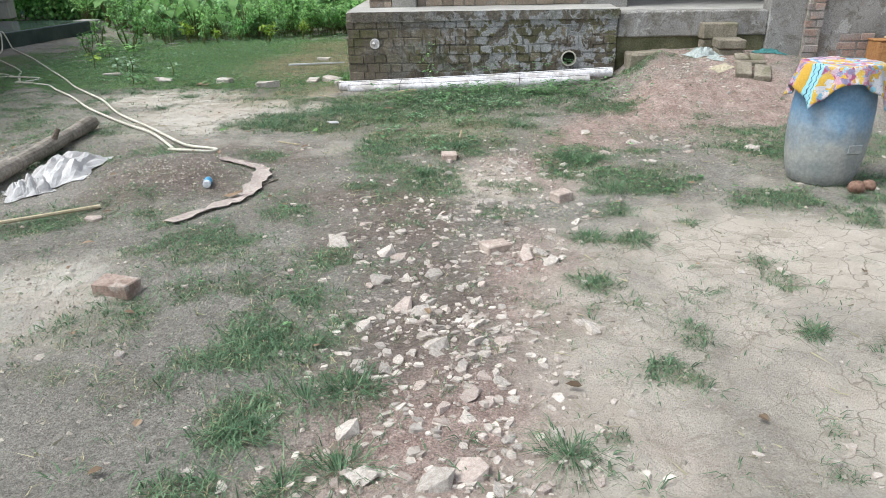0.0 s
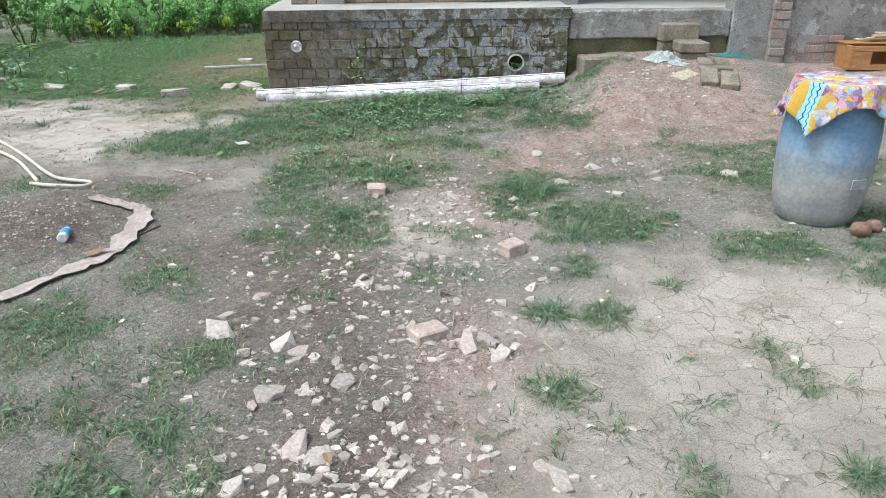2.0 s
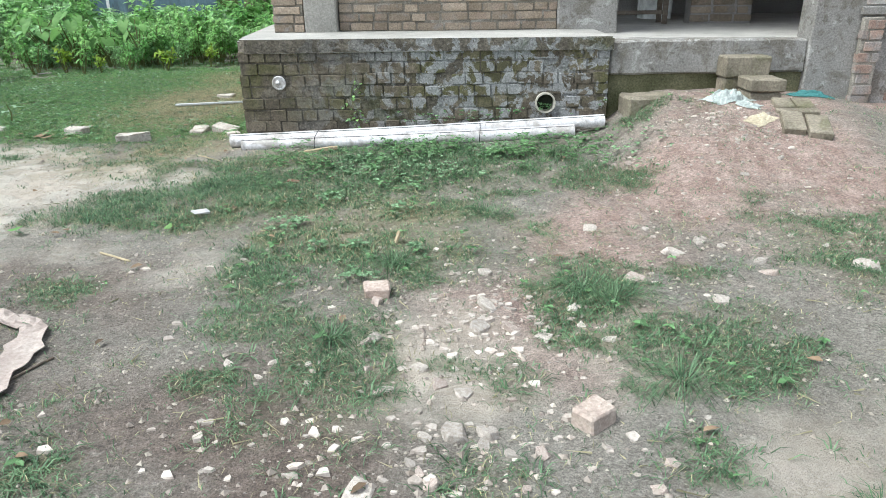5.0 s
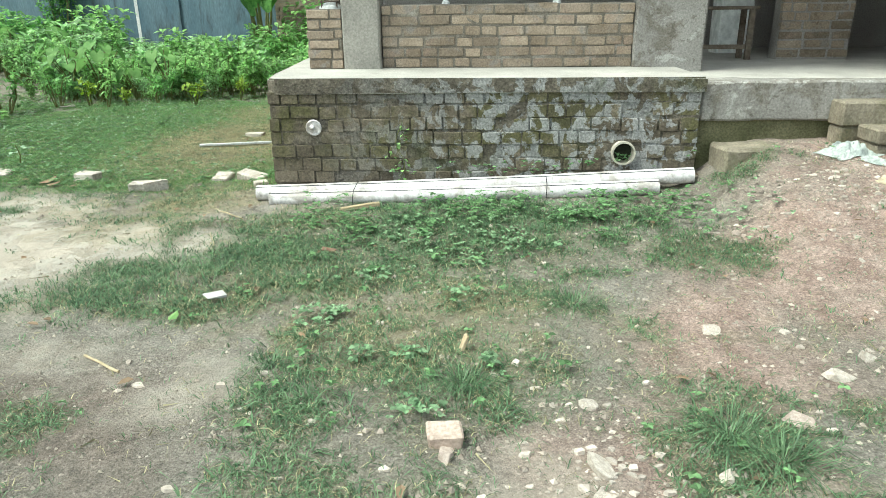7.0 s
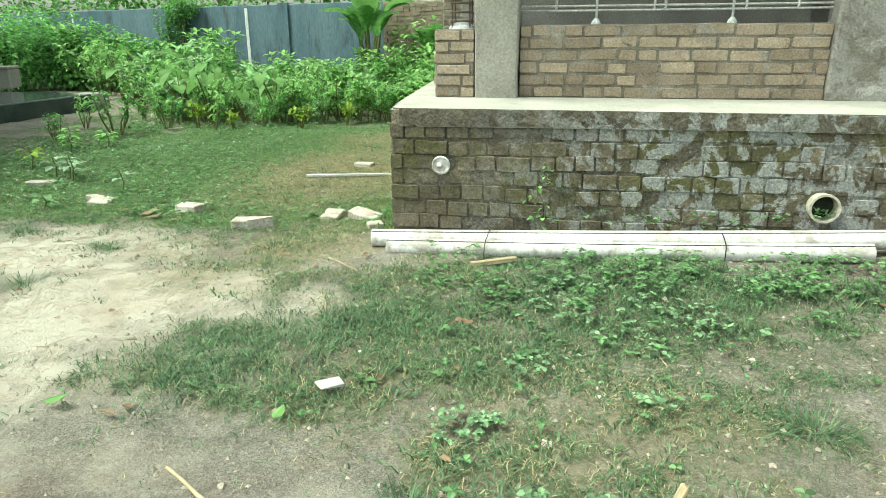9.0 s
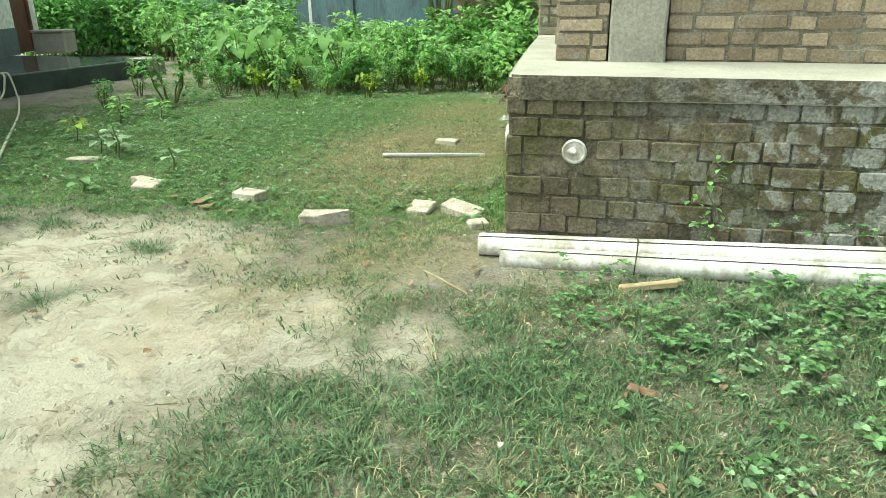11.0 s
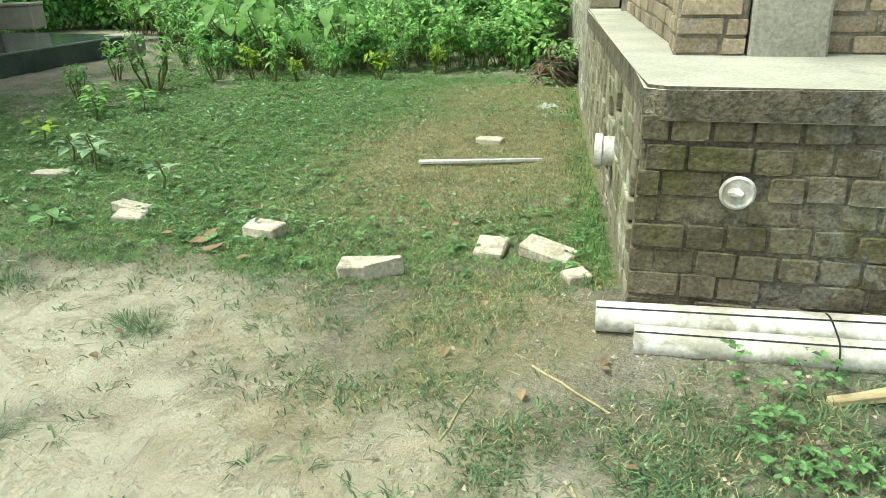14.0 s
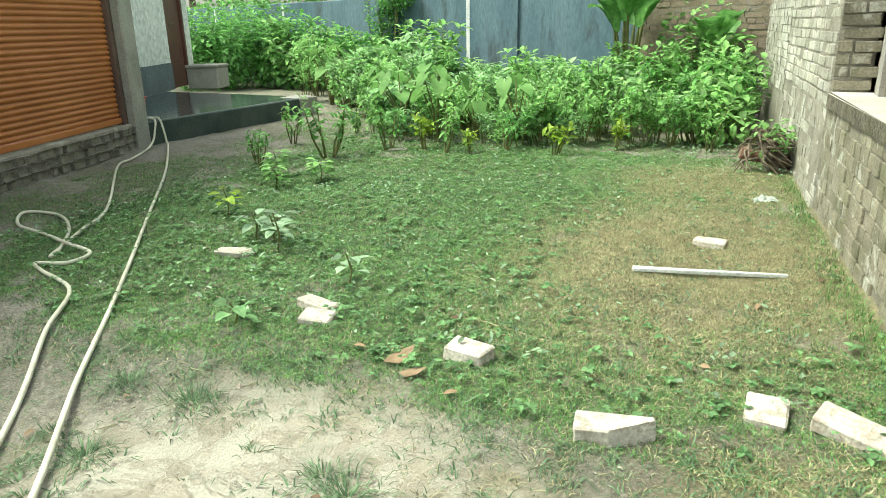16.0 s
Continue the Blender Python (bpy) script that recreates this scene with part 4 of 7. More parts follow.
def shop():
    turn, run = local(SHOP_A, SHOP_B)

    def put(name, bm, mat, label, cat="wall"):
        bm.transform(turn)
        return tagged(link_mesh(name, bm, mat), label, cat, kind="structure")

    put("wall_shop_base", rough_box_bm(-3, 0, -0.2, run - 0.2, 0.25, 0.34, 0.3), M["mortar_pale"], "brick base under the shutter")
    base = bpy.data.objects["wall_shop_base"]
    a, b = turn @ Vector((-1.0, -0.002, 0)), turn @ Vector((run - 0.25, -0.002, 0))
    lay_bricks(base, (b.x, b.y), (a.x, a.y), 0.05, 3, 0.09, M["base_brick"], (0.12, 0.17, 0.24), 0.04, 0.009, 0.08)
    put("column_shop", rough_box_bm(run - 0.27, -0.06, -0.1, run, 0.3, 3.4, 0.3, 0.006), M["concrete"], "grey plastered corner column", "column")
    put("wall_shop_head", rough_box_bm(-3, -0.02, 2.75, run - 0.275, 0.3, 3.4, 0.4), M["white_wall"], "wall above the shutter")
    put("wall_shop_left", rough_box_bm(-3, -0.02, 0.345, run - 3.15, 0.3, 2.745, 0.4), M["white_wall"], "wall beside the shutter")
    sh = thing("rolling_shutter", "closed orange-brown ribbed steel rolling shutter", "shutter")
    pitch = 0.056
    for i in range(int(2.3 / pitch)):
        z = 0.42 + i * pitch
        bm = bmesh.new()
        prof = [(0.096, 0.0), (0.084, 0.006), (0.076, 0.018), (0.074, 0.03), (0.08, 0.042), (0.096, 0.048), (0.096, pitch)]
        rows = [[bm.verts.new(turn @ Vector((s, y, z + dz))) for y, dz in prof] for s in (run - 2.98, run - 0.36)]
        for k in range(len(prof) - 1):
            bm.faces.new((rows[0][k], rows[1][k], rows[1][k + 1], rows[0][k + 1]))
        part("slat", bm, M["shutter"], sh, smooth=True)
    for s0, s1 in ((run - 0.36, run - 0.275), (run - 3.08, run - 2.98)):
        bm = box_bm(s0, 0.03, 0.33, s1, 0.13, 2.75, 0.006)
        bm.transform(turn)
        part("guide_rail", bm, M["steel_brown"], sh, "brown steel guide rail")
    bm = box_bm(run - 2.98, 0.055, 0.355, run - 0.36, 0.115, 0.418, 0.008)
    bm.transform(turn)
    part("bottom_bar", bm, M["shutter"], sh)
    # the veranda
    v0, v1 = Vector((-7.34, 4.03, 0)), Vector((-7.2, 7.1, 0))
    vt, vr = local(v0, v1)
    bm = rough_box_bm(0, 0.03, -0.1, vr, 4.6, 0.315, 0.4, 0.003)
    bm.transform(vt)
    tagged(link_mesh("floor_veranda", bm, M["wet_floor"]), "wet dark polished veranda floor", "floor", kind="structure")
    bm = rough_box_bm(-0.02, -0.06, -0.15, vr - 0.3, 0.027, 0.32, 0.4, 0.004)
    bm.transform(vt)
    tagged(link_mesh("trim_veranda", bm, M["ver_side"]), "dark green painted veranda edge", "kerb", kind="structure")
    bm = rough_box_bm(vr - 0.29, -0.065, -0.15, vr + 0.12, 0.35, 0.322, 0.2, 0.008)
    bm.transform(vt)
    tagged(link_mesh("kerb_block", bm, M["concrete"]), "bare concrete end of the veranda edge", "kerb", kind="structure")
    # set-back wall with dado and door
    w0, w1 = Vector((-8.85, 4.3, 0)), Vector((-10.5, 7.6, 0))
    wt, wr = local(w0, w1)
    for name, z0, z1, dy, mat, label in (("wall_veranda", 0.3, 3.4, 0.0, "white_wall", "pale painted veranda wall"), ("baseboard_veranda", 0.318, 0.78, -0.012, "dado", "grey painted dado")):
        bm = rough_box_bm(-0.5, dy, z0, wr, 0.25 if dy == 0 else -0.001, z1, 0.4, 0.002)
        bm.transform(wt)
        tagged(link_mesh(name, bm, M[mat]), label, "wall", kind="structure")
    d = thing("door_1", "closed dark brown veranda door", "door", kind="structure")
    for name, a0, a1, y0, y1, z0, z1 in (("leaf", 0.09, 0.85, 0.05, 0.09, 0.32, 2.35), ("jamb", 0.0, 0.085, 0.0, 0.12, 0.316, 2.42), ("jamb", 0.855, 0.94, 0.0, 0.12, 0.316, 2.42), ("bolt", 0.2, 0.5, 0.02, 0.049, 1.42, 1.46)):
        bm = box_bm(wr + a0, y0, z0, wr + a1, y1, z1, 0.006)
        bm.transform(wt)
        part(name, bm, M["door_brown"] if name != "bolt" else M["steel_brown"], d)
    bm = rough_box_bm(wr + 0.95, 0, 0.3, wr + 1.25, 0.25, 3.4, 0.3, 0.003)
    bm.transform(wt)
    tagged(link_mesh("column_veranda", bm, M["white_wall"]), "pale column at the veranda's end", "column", kind="structure")
    bm = rough_box_bm(-3.2, 0.31, 3.4, wr + 2, 6, 3.55, 1.0)
    bm.transform(turn)
    tagged(link_mesh("ceiling_shop", bm, M["concrete"]), "flat roof of the shop", "ceiling", kind="structure")
    tank = thing("water_tank", "low square concrete tank on the veranda", "tank", (-10.12, 8.05, 0.31), 20)
    part("body", rough_box_bm(-0.27, -0.25, 0, 0.29, 0.3, 0.37, 0.2, 0.006), M["concrete"], tank)
    part("rim", box_bm(-0.285, -0.265, 0.372, 0.305, 0.315, 0.42, 0.01), M["concrete"], tank)
    bucket = thing("bucket", "red plastic bucket on the veranda", "bucket", (-7.72, 4.25, 0.315))
    part("tub", lathe_bm([(0.09, 0), (0.1, 0.005), (0.13, 0.24), (0.14, 0.245), (0.14, 0.26), (0.12, 0.26), (0.09, 0.02)], 20), M["redplastic"], bucket, smooth=True)


shop()

# ---- plants ----
RS = np.random.RandomState(11)


def blade_mesh(name, x, y, h, lean, width, material, label, category="grass", az=None):
    """Grass: at each (x, y) a blade of five corners that bends over to one side."""
    n = len(x)
    z = ground_z(x, y) - 0.004
    az = RS.rand(n) * 2 * np.pi if az is None else az
    dx, dy = np.cos(az), np.sin(az)
    sx, sy = -dy * width * 0.5, dx * width * 0.5
    V = np.zeros((n, 5, 3))
    mx, my, mz = x + dx * lean * h * 0.35, y + dy * lean * h * 0.35, z + h * 0.62
    tx, ty, tz = x + dx * lean * h, y + dy * lean * h, z + h * np.clip(1.05 - 0.45 * lean, 0.25, 1)
    for i, (a, b, c, s) in enumerate(((x, y, z, -1), (x, y, z, 1), (mx, my, mz, 0.8), (mx, my, mz, -0.8), (tx, ty, tz, 0))):
        V[:, i] = np.stack([a + sx * s, b + sy * s, c], -1)
    T = np.array([[0, 1, 2], [0, 2, 3], [3, 2, 4]])
    tris = (np.arange(n)[:, None, None] * 5 + T[None]).reshape(-1, 3)
    return raw_mesh(name, V.reshape(-1, 3), tris, material, label, category)


def off_house(x, y):
    """True on open ground, outside the plinth and the porch."""
    return ~(((y > -0.03) & (x > np.minimum(0, -0.0946 * y) - 0.02)) | (x < -7.2 + 0.0 * y) | ((x < -6.2 - 0.354 * y) & (y > 0)))


def sow(n, x0, x1, y0, y1, chance):
    x, y = RS.uniform(x0, x1, n), RS.uniform(y0, y1, n)
    ok = (RS.rand(n) < chance(x, y)) & off_house(x, y)
    return x[ok], y[ok]


def tufts(cx, cy, per, spread_r):
    """Blades round the centres, leaning outwards."""
    k = np.repeat(np.arange(len(cx)), per)
    a = RS.rand(len(k)) * 2 * np.pi
    r = np.abs(RS.randn(len(k))) * spread_r
    return cx[k] + np.cos(a) * r, cy[k] + np.sin(a) * r, a


LUSH = [(1.7, -0.65, 1.4, 0.6, 1.0), (0.25, -1.45, 0.8, 0.4, 0.9), (1.0, -2.5, 0.4, 0.35, 0.7), (-0.1, -1.75, 0.6, 0.4, 0.9), (3.4, -0.5, 0.25, 0.2, 0.3), (0.9, -6.3, 0.3, 0.9, 0.7)]


def grow_grass():
    # short turf
    x, y = sow(900000, -6.5, 5.5, -7.3, 6.8, lambda a, b: grass_cover(a, b) ** 1.2 * np.where(b > 0, 0.95, 0.6))
    x2, y2 = sow(300000, -1.2, 4.4, -6.8, 0.0, lambda a, b: grass_cover(a, b) ** 1.4 * 0.6)
    x, y = np.concatenate([x, x2]), np.concatenate([y, y2])
    x3, y3 = sow(330000, -5.4, -0.05, 0.1, 5.6, lambda a, b: grass_cover(a, b))
    x, y = np.concatenate([x, x3]), np.concatenate([y, y3])
    dry, lush = smooth_zone(x, y, DRY), smooth_zone(x, y, LUSH)
    isdry = RS.rand(len(x)) < dry * 0.9 + 0.06
    h = (0.012 + 0.018 * RS.rand(len(x))) * (1 + 0.9 * lush)
    g = ~isdry
    fresh = g & (y > 0.1)
    mid = g & (y <= 0.1)
    for nm, sel, mat, lab in (("lawn_grass", fresh, "grass_fresh", "short fresh green lawn grass"), ("turf_grass", mid, "grass", "short dull green trodden grass"), ("dry_grass", isdry, "grass_dry", "dry straw-coloured grass")):
        blade_mesh(nm, x[sel], y[sel], h[sel], RS.uniform(0.5, 2.2, sel.sum()), RS.uniform(0.0025, 0.005, sel.sum()), M[mat], lab)
    # spreading tufts with longer blades
    cx, cy = sow(60000, -6.0, 5.2, -7.3, 4.0, lambda a, b: np.clip(grass_cover(a, b) * 0.42 + 0.006, 0, 1) * np.where(b > 0.3, 0.4, 1.0))
    x, y, a = tufts(cx, cy, 9, 0.03)
    ok = off_house(x, y)
    x, y, a = x[ok], y[ok], a[ok]
    h = RS.uniform(0.016, 0.04, len(x)) * (1 + 0.7 * smooth_zone(x, y, LUSH))
    blade_mesh("crab_grass", x, y, h, RS.uniform(1.2, 3.0, len(x)), RS.uniform(0.003, 0.0075, len(x)), M["grass"], "spreading crab grass tufts", az=a)
    # sprigs scattered over all the open soil
    cx, cy = sow(48000, -5.0, 5.0, -7.4, 1.0, lambda a, b: (0.18 + 0.85 * smooth_zone(a, b, GRASS_ZONES)) * (1 - 0.85 * smooth_zone(a, b, PALE_SOIL)))
    x, y, a = tufts(cx, cy, 5, 0.018)
    ok = off_house(x, y)
    x, y, a = x[ok], y[ok], a[ok]
    dead = RS.rand(len(x)) < 0.35
    for nm, sel, mat, lab in (("grass_sprigs", ~dead, "grass", "thin green sprigs scattered over the soil"), ("dead_sprigs", dead, "grass_dry", "withered sprigs scattered over the soil")):
        blade_mesh(nm, x[sel], y[sel], RS.uniform(0.01, 0.032, sel.sum()), RS.uniform(0.8, 3.0, sel.sum()), RS.uniform(0.002, 0.0045, sel.sum()), M[mat], lab, az=a[sel])
    # rank grass along the foot of the flank
    y = RS.uniform(0.15, 4.6, 800)
    x = -0.0946 * y - 0.03 - np.abs(RS.randn(800)) * 0.08
    blade_mesh("rank_grass", x, y, RS.uniform(0.03, 0.1, 800) * (0.4 + 0.9 * vnoise(x, y, 0.35, 3)), RS.uniform(0.2, 1.2, 800), RS.uniform(0.003, 0.006, 800), M["grass_fresh"], "rank green grass along the foot of the flank")
    # lone tussocks on the bare soil
    tx, ty, tr = [], [], []
    for px, py, r in TUSSOCKS:
        n = int(130 * r / 0.12)
        a, d = RS.rand(n) * 2 * np.pi, np.abs(RS.randn(n)) * r * 0.5
        tx.append(px + np.cos(a) * d), ty.append(py + np.sin(a) * d), tr.append(np.stack([a, np.full(n, r)]))
    x, y, ar = np.concatenate(tx), np.concatenate(ty), np.concatenate(tr, 1)
    h = ar[1] * RS.uniform(0.15, 0.5, len(x))
    blade_mesh("grass_tussock", x, y, h, RS.uniform(0.8, 2.8, len(x)), RS.uniform(0.0025, 0.005, len(x)), M["grass"], "lone grass tussocks on bare soil", az=ar[0])


TUSSOCKS = [(-2.56, -0.2, 0.13), (-1.85, -0.37, 0.1), (-2.64, -0.6, 0.12), (2.3, -2.93, 0.2), (2.42, -3.06, 0.18), (1.25, -3.41, 0.14), (1.43, -2.66, 0.16), (1.48, -2.64, 0.14),
            (0.68, -2.51, 0.12), (-1.73, -0.42, 0.12), (1.29, -6.04, 0.14), (1.34, -6.44, 0.13), (2.02, -6.32, 0.12), (1.08, -5.71, 0.12), (3.04, -5.52, 0.09), (1.19, -6.52, 0.11),
            (2.27, -4.57, 0.12), (2.84, -4.32, 0.08), (2.52, -3.69, 0.18), (1.93, -1.92, 0.16), (0.72, -1.72, 0.17), (-1.77, -1.1, 0.12), (1.15, -6.1, 0.13), (2.2, -5.09, 0.1),
            (0.95, -6.3, 0.12), (-2.3, -1.3, 0.12), (2.51, -4.59, 0.11), (-2.9, -0.2, 0.13)]


def add_leaf(V, T, base, way, side, length, width, droop=0.25, fold=0.15):
    """An oval pointed leaf with a fold along its rib: eight corners, eight triangles."""
    up = side.cross(way).normalized()
    i = len(V)
    lo = base + way * length * 0.3 - up * length * droop * 0.08
    hi = base + way * length * 0.68 - up * length * droop * 0.4
    V.extend((base, lo + side * width * 0.46 + up * width * fold, lo - side * width * 0.46 + up * width * fold, lo,
              hi + side * width * 0.4 + up * width * fold * 0.8, hi - side * width * 0.4 + up * width * fold * 0.8, hi, base + way * length - up * length * droop))
    T.extend(((i, i + 3, i + 1), (i, i + 2, i + 3), (i + 3, i + 4, i + 1), (i + 3, i + 6, i + 4), (i + 2, i + 5, i + 3), (i + 3, i + 5, i + 6), (i + 6, i + 7, i + 4), (i + 5, i + 7, i + 6)))


def lists_to_part(name, V, T, material, parent, label=""):
    me = bpy.data.meshes.new(name)
    me.from_pydata([tuple(v) for v in V], [], T)
    me.materials.append(material)
    ob = new(name, me)
    if parent is not None:
        ob.parent = parent
    if label:
        ob["label"] = label
    return ob


def rand_dir(lo, hi):
    a, e = random.uniform(0, 2 * math.pi), radians(random.uniform(lo, hi))
    return Vector((math.cos(a) * math.cos(e), math.sin(a) * math.cos(e), math.sin(e)))


def any_leaf(V, T, base, way, length, width, droop=0.25):
    side = way.cross(Vector((0, 0, 1)))
    if side.length < 0.05:
        side = Vector((1, 0, 0))
    side = (side.normalized() + Vector((0, 0, random.uniform(-0.35, 0.35)))).normalized()
    add_leaf(V, T, base, way.normalized(), side, length, width, droop)


def weeds():
    """Low broad-leaved weeds among the grass."""
    V, T = [], []
    spots = [sow(5500, 0.3, 3.1, -1.5, -0.29, lambda a, b: 0.8 * np.clip((vnoise(a, b, 0.2, 6) - 0.3) * 2.2, 0, 1) * smooth_zone(a, b, [(1.6, -0.6, 1.3, 0.6, 1.0)])),
             sow(15000, -5.5, -0.1, 0.2, 6.5, lambda a, b: 0.5 * grass_cover(a, b) * (1 - smooth_zone(a, b, DRY))),
             sow(600, -0.2, 2.0, -3.0, -1.2, lambda a, b: 0.35 * grass_cover(a, b)),
             sow(900, 2.0, 4.8, -4.5, -0.3, lambda a, b: 0.5 * grass_cover(a, b)),
             sow(190, 0.2, 3.0, -0.036, -0.031, lambda a, b: np.clip(2.2 * vnoise(a, b, 0.4, 1) - 0.6, 0, 1)), sow(500, -6, 1.5, -7, -2, lambda a, b: 0.4 * grass_cover(a, b))]
    for xs, ys in spots:
        zs = ground_z(xs, ys)
        for x, y, z in zip(xs, ys, zs):
            big = random.random() < 0.25
            size = random.uniform(0.022, 0.036) * (1.1 if y > 0.2 else 1.0) if big else random.uniform(0.01, 0.022)
            top = Vector((x, y, z + (random.uniform(0.09, 0.16) if -0.04 < y < 0 and x > 0.1 else 0) + random.uniform(0.015, 0.09 if y > -1.3 and x > 0 else 0.05)))
            n = random.choice((3, 4, 5))
            a0 = random.uniform(0, 6.28)
            for k in range(n):
                a = a0 + k * 6.283 / n + random.uniform(-0.2, 0.2)
                way = Vector((math.cos(a), math.sin(a), random.uniform(-0.15, 0.5))).normalized()
                any_leaf(V, T, top, way, size, size * 0.75, 0.2)
    ob = lists_to_part("low_weeds", V, T, M["weed"], None)
    tagged(ob, "low broad-leaved weeds growing in the grass", "weeds", kind="stuff")


CLOVER = [(1.0, -1.07, 0.16, 0.21), (1.42, -1.23, 0.15, 0.25), (0.98, -1.63, 0.13, 0.12), (1.68, -1.24, 0.15, 0.21), (0.75, -2.12, 0.08, 0.09), (0.83, -2.05, 0.08, 0.07), (1.41, -1.86, 0.05, 0.06), (1.57, -1.01, 0.21, 0.28), (1.07, -0.8, 0.17, 0.24),
          (2.53, -0.3, 0.24, 0.2), (2.08, -0.63, 0.17, 0.26), (1.28, -2.86, 0.08, 0.08), (1.04, -2.48, 0.06, 0.05), (1.24, -2.45, 0.06, 0.05), (0.77, -2.06, 0.12, 0.07), (1.54, -2.52, 0.05, 0.05), (2.69, -0.3, 0.21, 0.15), (3.05, -0.85, 0.21, 0.25)]


def clover():
    """Clumps of soft three- and five-fingered weeds, paler than the grass, and pale leaves lying in the lawn."""
    V, T = [], []
    for cx, cy, rx, ry in CLOVER:
        for k in range(int(12 + 520 * rx * ry)):
            x, y = random.gauss(cx, rx * 0.55), random.gauss(cy, ry * 0.55)
            if y > -0.28 and x < 3.0:
                continue
            size = random.uniform(0.012, 0.028)
            top = Vector((x, y, gz(x, y) + random.uniform(0.02, 0.06)))
            a0, n = random.uniform(0, 6.28), random.choice((3, 3, 4, 5))
            for j in range(n):
                a = a0 + j * 6.283 / n
                any_leaf(V, T, top, Vector((math.cos(a), math.sin(a), random.uniform(-0.3, 0.6))).normalized(), size, size * 0.95, 0.15)
    tagged(lists_to_part("clover_weeds", V, T, M["clover"], None), "clumps of pale soft-leaved weeds in the grass", "weeds", kind="stuff")
    V, T = [], []
    xs, ys = sow(5200, -5.6, -0.4, 0.5, 6.2, lambda a, b: np.clip(1.25 * vnoise(a, b, 0.5, 2) - 0.12, 0, 1) * (1 - 0.8 * smooth_zone(a, b, DRY)))
    for x, y in zip(xs, ys):
        way = rand_dir(-8, 40)
        any_leaf(V, T, Vector((x, y, gz(x, y) + random.uniform(0.02, 0.07))), way, random.uniform(0.02, 0.05), random.uniform(0.012, 0.026), 0.15)
    tagged(lists_to_part("lawn_leaves", V, T, M["leaf_pale"], None), "small pale leaves standing out of the lawn", "weeds", kind="stuff")


def shrub(height, radius, stems, leaves, size, mat, label, name="shrub", slim=0.42):
    """A leafy shrub: thin forking stems, leaves in whorls along them."""
    root = thing(name, label, "shrub", group="garden shrubs")
    V, T = [], []
    for s in range(stems):
        a = random.uniform(0, 6.28)
        r = radius * math.sqrt(random.random())
        tip = Vector((math.cos(a) * r, math.sin(a) * r, height * random.uniform(0.65, 1.0)))
        foot = Vector((tip.x * 0.2, tip.y * 0.2, -0.03))
        pts = [foot, foot.lerp(tip, 0.4) + Vector((random.uniform(-0.04, 0.04), random.uniform(-0.04, 0.04), 0.03)), tip]
        part("stem", tube_bm(pts, [0.009, 0.007, 0.003], 5, False), M["stem"], root)
        for i in range(leaves // stems):
            t = 0.28 + 0.72 * random.random() ** 0.7
            p = pts[0].lerp(pts[1], t / 0.4) if t < 0.4 else pts[1].lerp(pts[2], (t - 0.4) / 0.6)
            p = p + rand_dir(-30, 60) * random.uniform(0.0, radius * 0.5) * (1.1 - 0.5 * t)
            any_leaf(V, T, p, rand_dir(-35, 55), size * random.uniform(0.6, 1.2), size * slim * random.uniform(0.8, 1.2), random.uniform(0.1, 0.5))
    lists_to_part("foliage", V, T, M[mat], root)
    return root


def taro(height, n, size):
    """A taro plant: arching stalks with big heart-shaped leaves."""
    root = thing("taro_plant", "taro plant with large heart-shaped green leaves", "plant", group="taro plants")
    for k in range(n):
        a = 6.283 * k / n + random.uniform(-0.4, 0.4)
        h = height * random.uniform(0.65, 1.0)
        out = Vector((math.cos(a), math.sin(a), 0))
        tip = out * h * random.uniform(0.2, 0.45) + Vector((0, 0, h))
        part("stalk", tube_bm([Vector((0, 0, -0.03)) + out * 0.02, out * h * 0.08 + Vector((0, 0, h * 0.5)), tip], [0.016, 0.012, 0.006], 6, False), M["stem"], root)
        bm = bmesh.new()
        L, way = size * random.uniform(0.75, 1.15), (out + Vector((0, 0, random.uniform(-1.4, -0.2)))).normalized()
        side = way.cross(Vector((0, 0, 1))).normalized()
        up = side.cross(way)
        outline = [(-0.34, 0.13), (-0.28, 0.3), (-0.05, 0.42), (0.22, 0.4), (0.5, 0.27), (0.72, 0.11), (0.85, 0.0)]
        rib = [bm.verts.new(tip + way * (L * u) - up * (abs(u) ** 2 * L * 0.25)) for u in (-0.02, 0.0, 0.12, 0.28, 0.5, 0.72, 0.85)]
        for sgn in (1, -1):
            edge = [bm.verts.new(tip + way * (L * u) + side * (sgn * L * w) + up * (w * L * 0.22 + random.uniform(-0.02, 0.02) * L - abs(u) ** 2 * L * 0.25)) for u, w in outline[:-1]] + [rib[-1]]
            for i in range(6):
                f = [rib[i], rib[i + 1], edge[i + 1], edge[i]]
                f = [v for j, v in enumerate(f) if v not in f[:j]]
                if len(f) > 2:
                    bm.faces.new(f if sgn > 0 else f[::-1])
        part("leaf", bm, M["taro"], root, smooth=True)
    return root


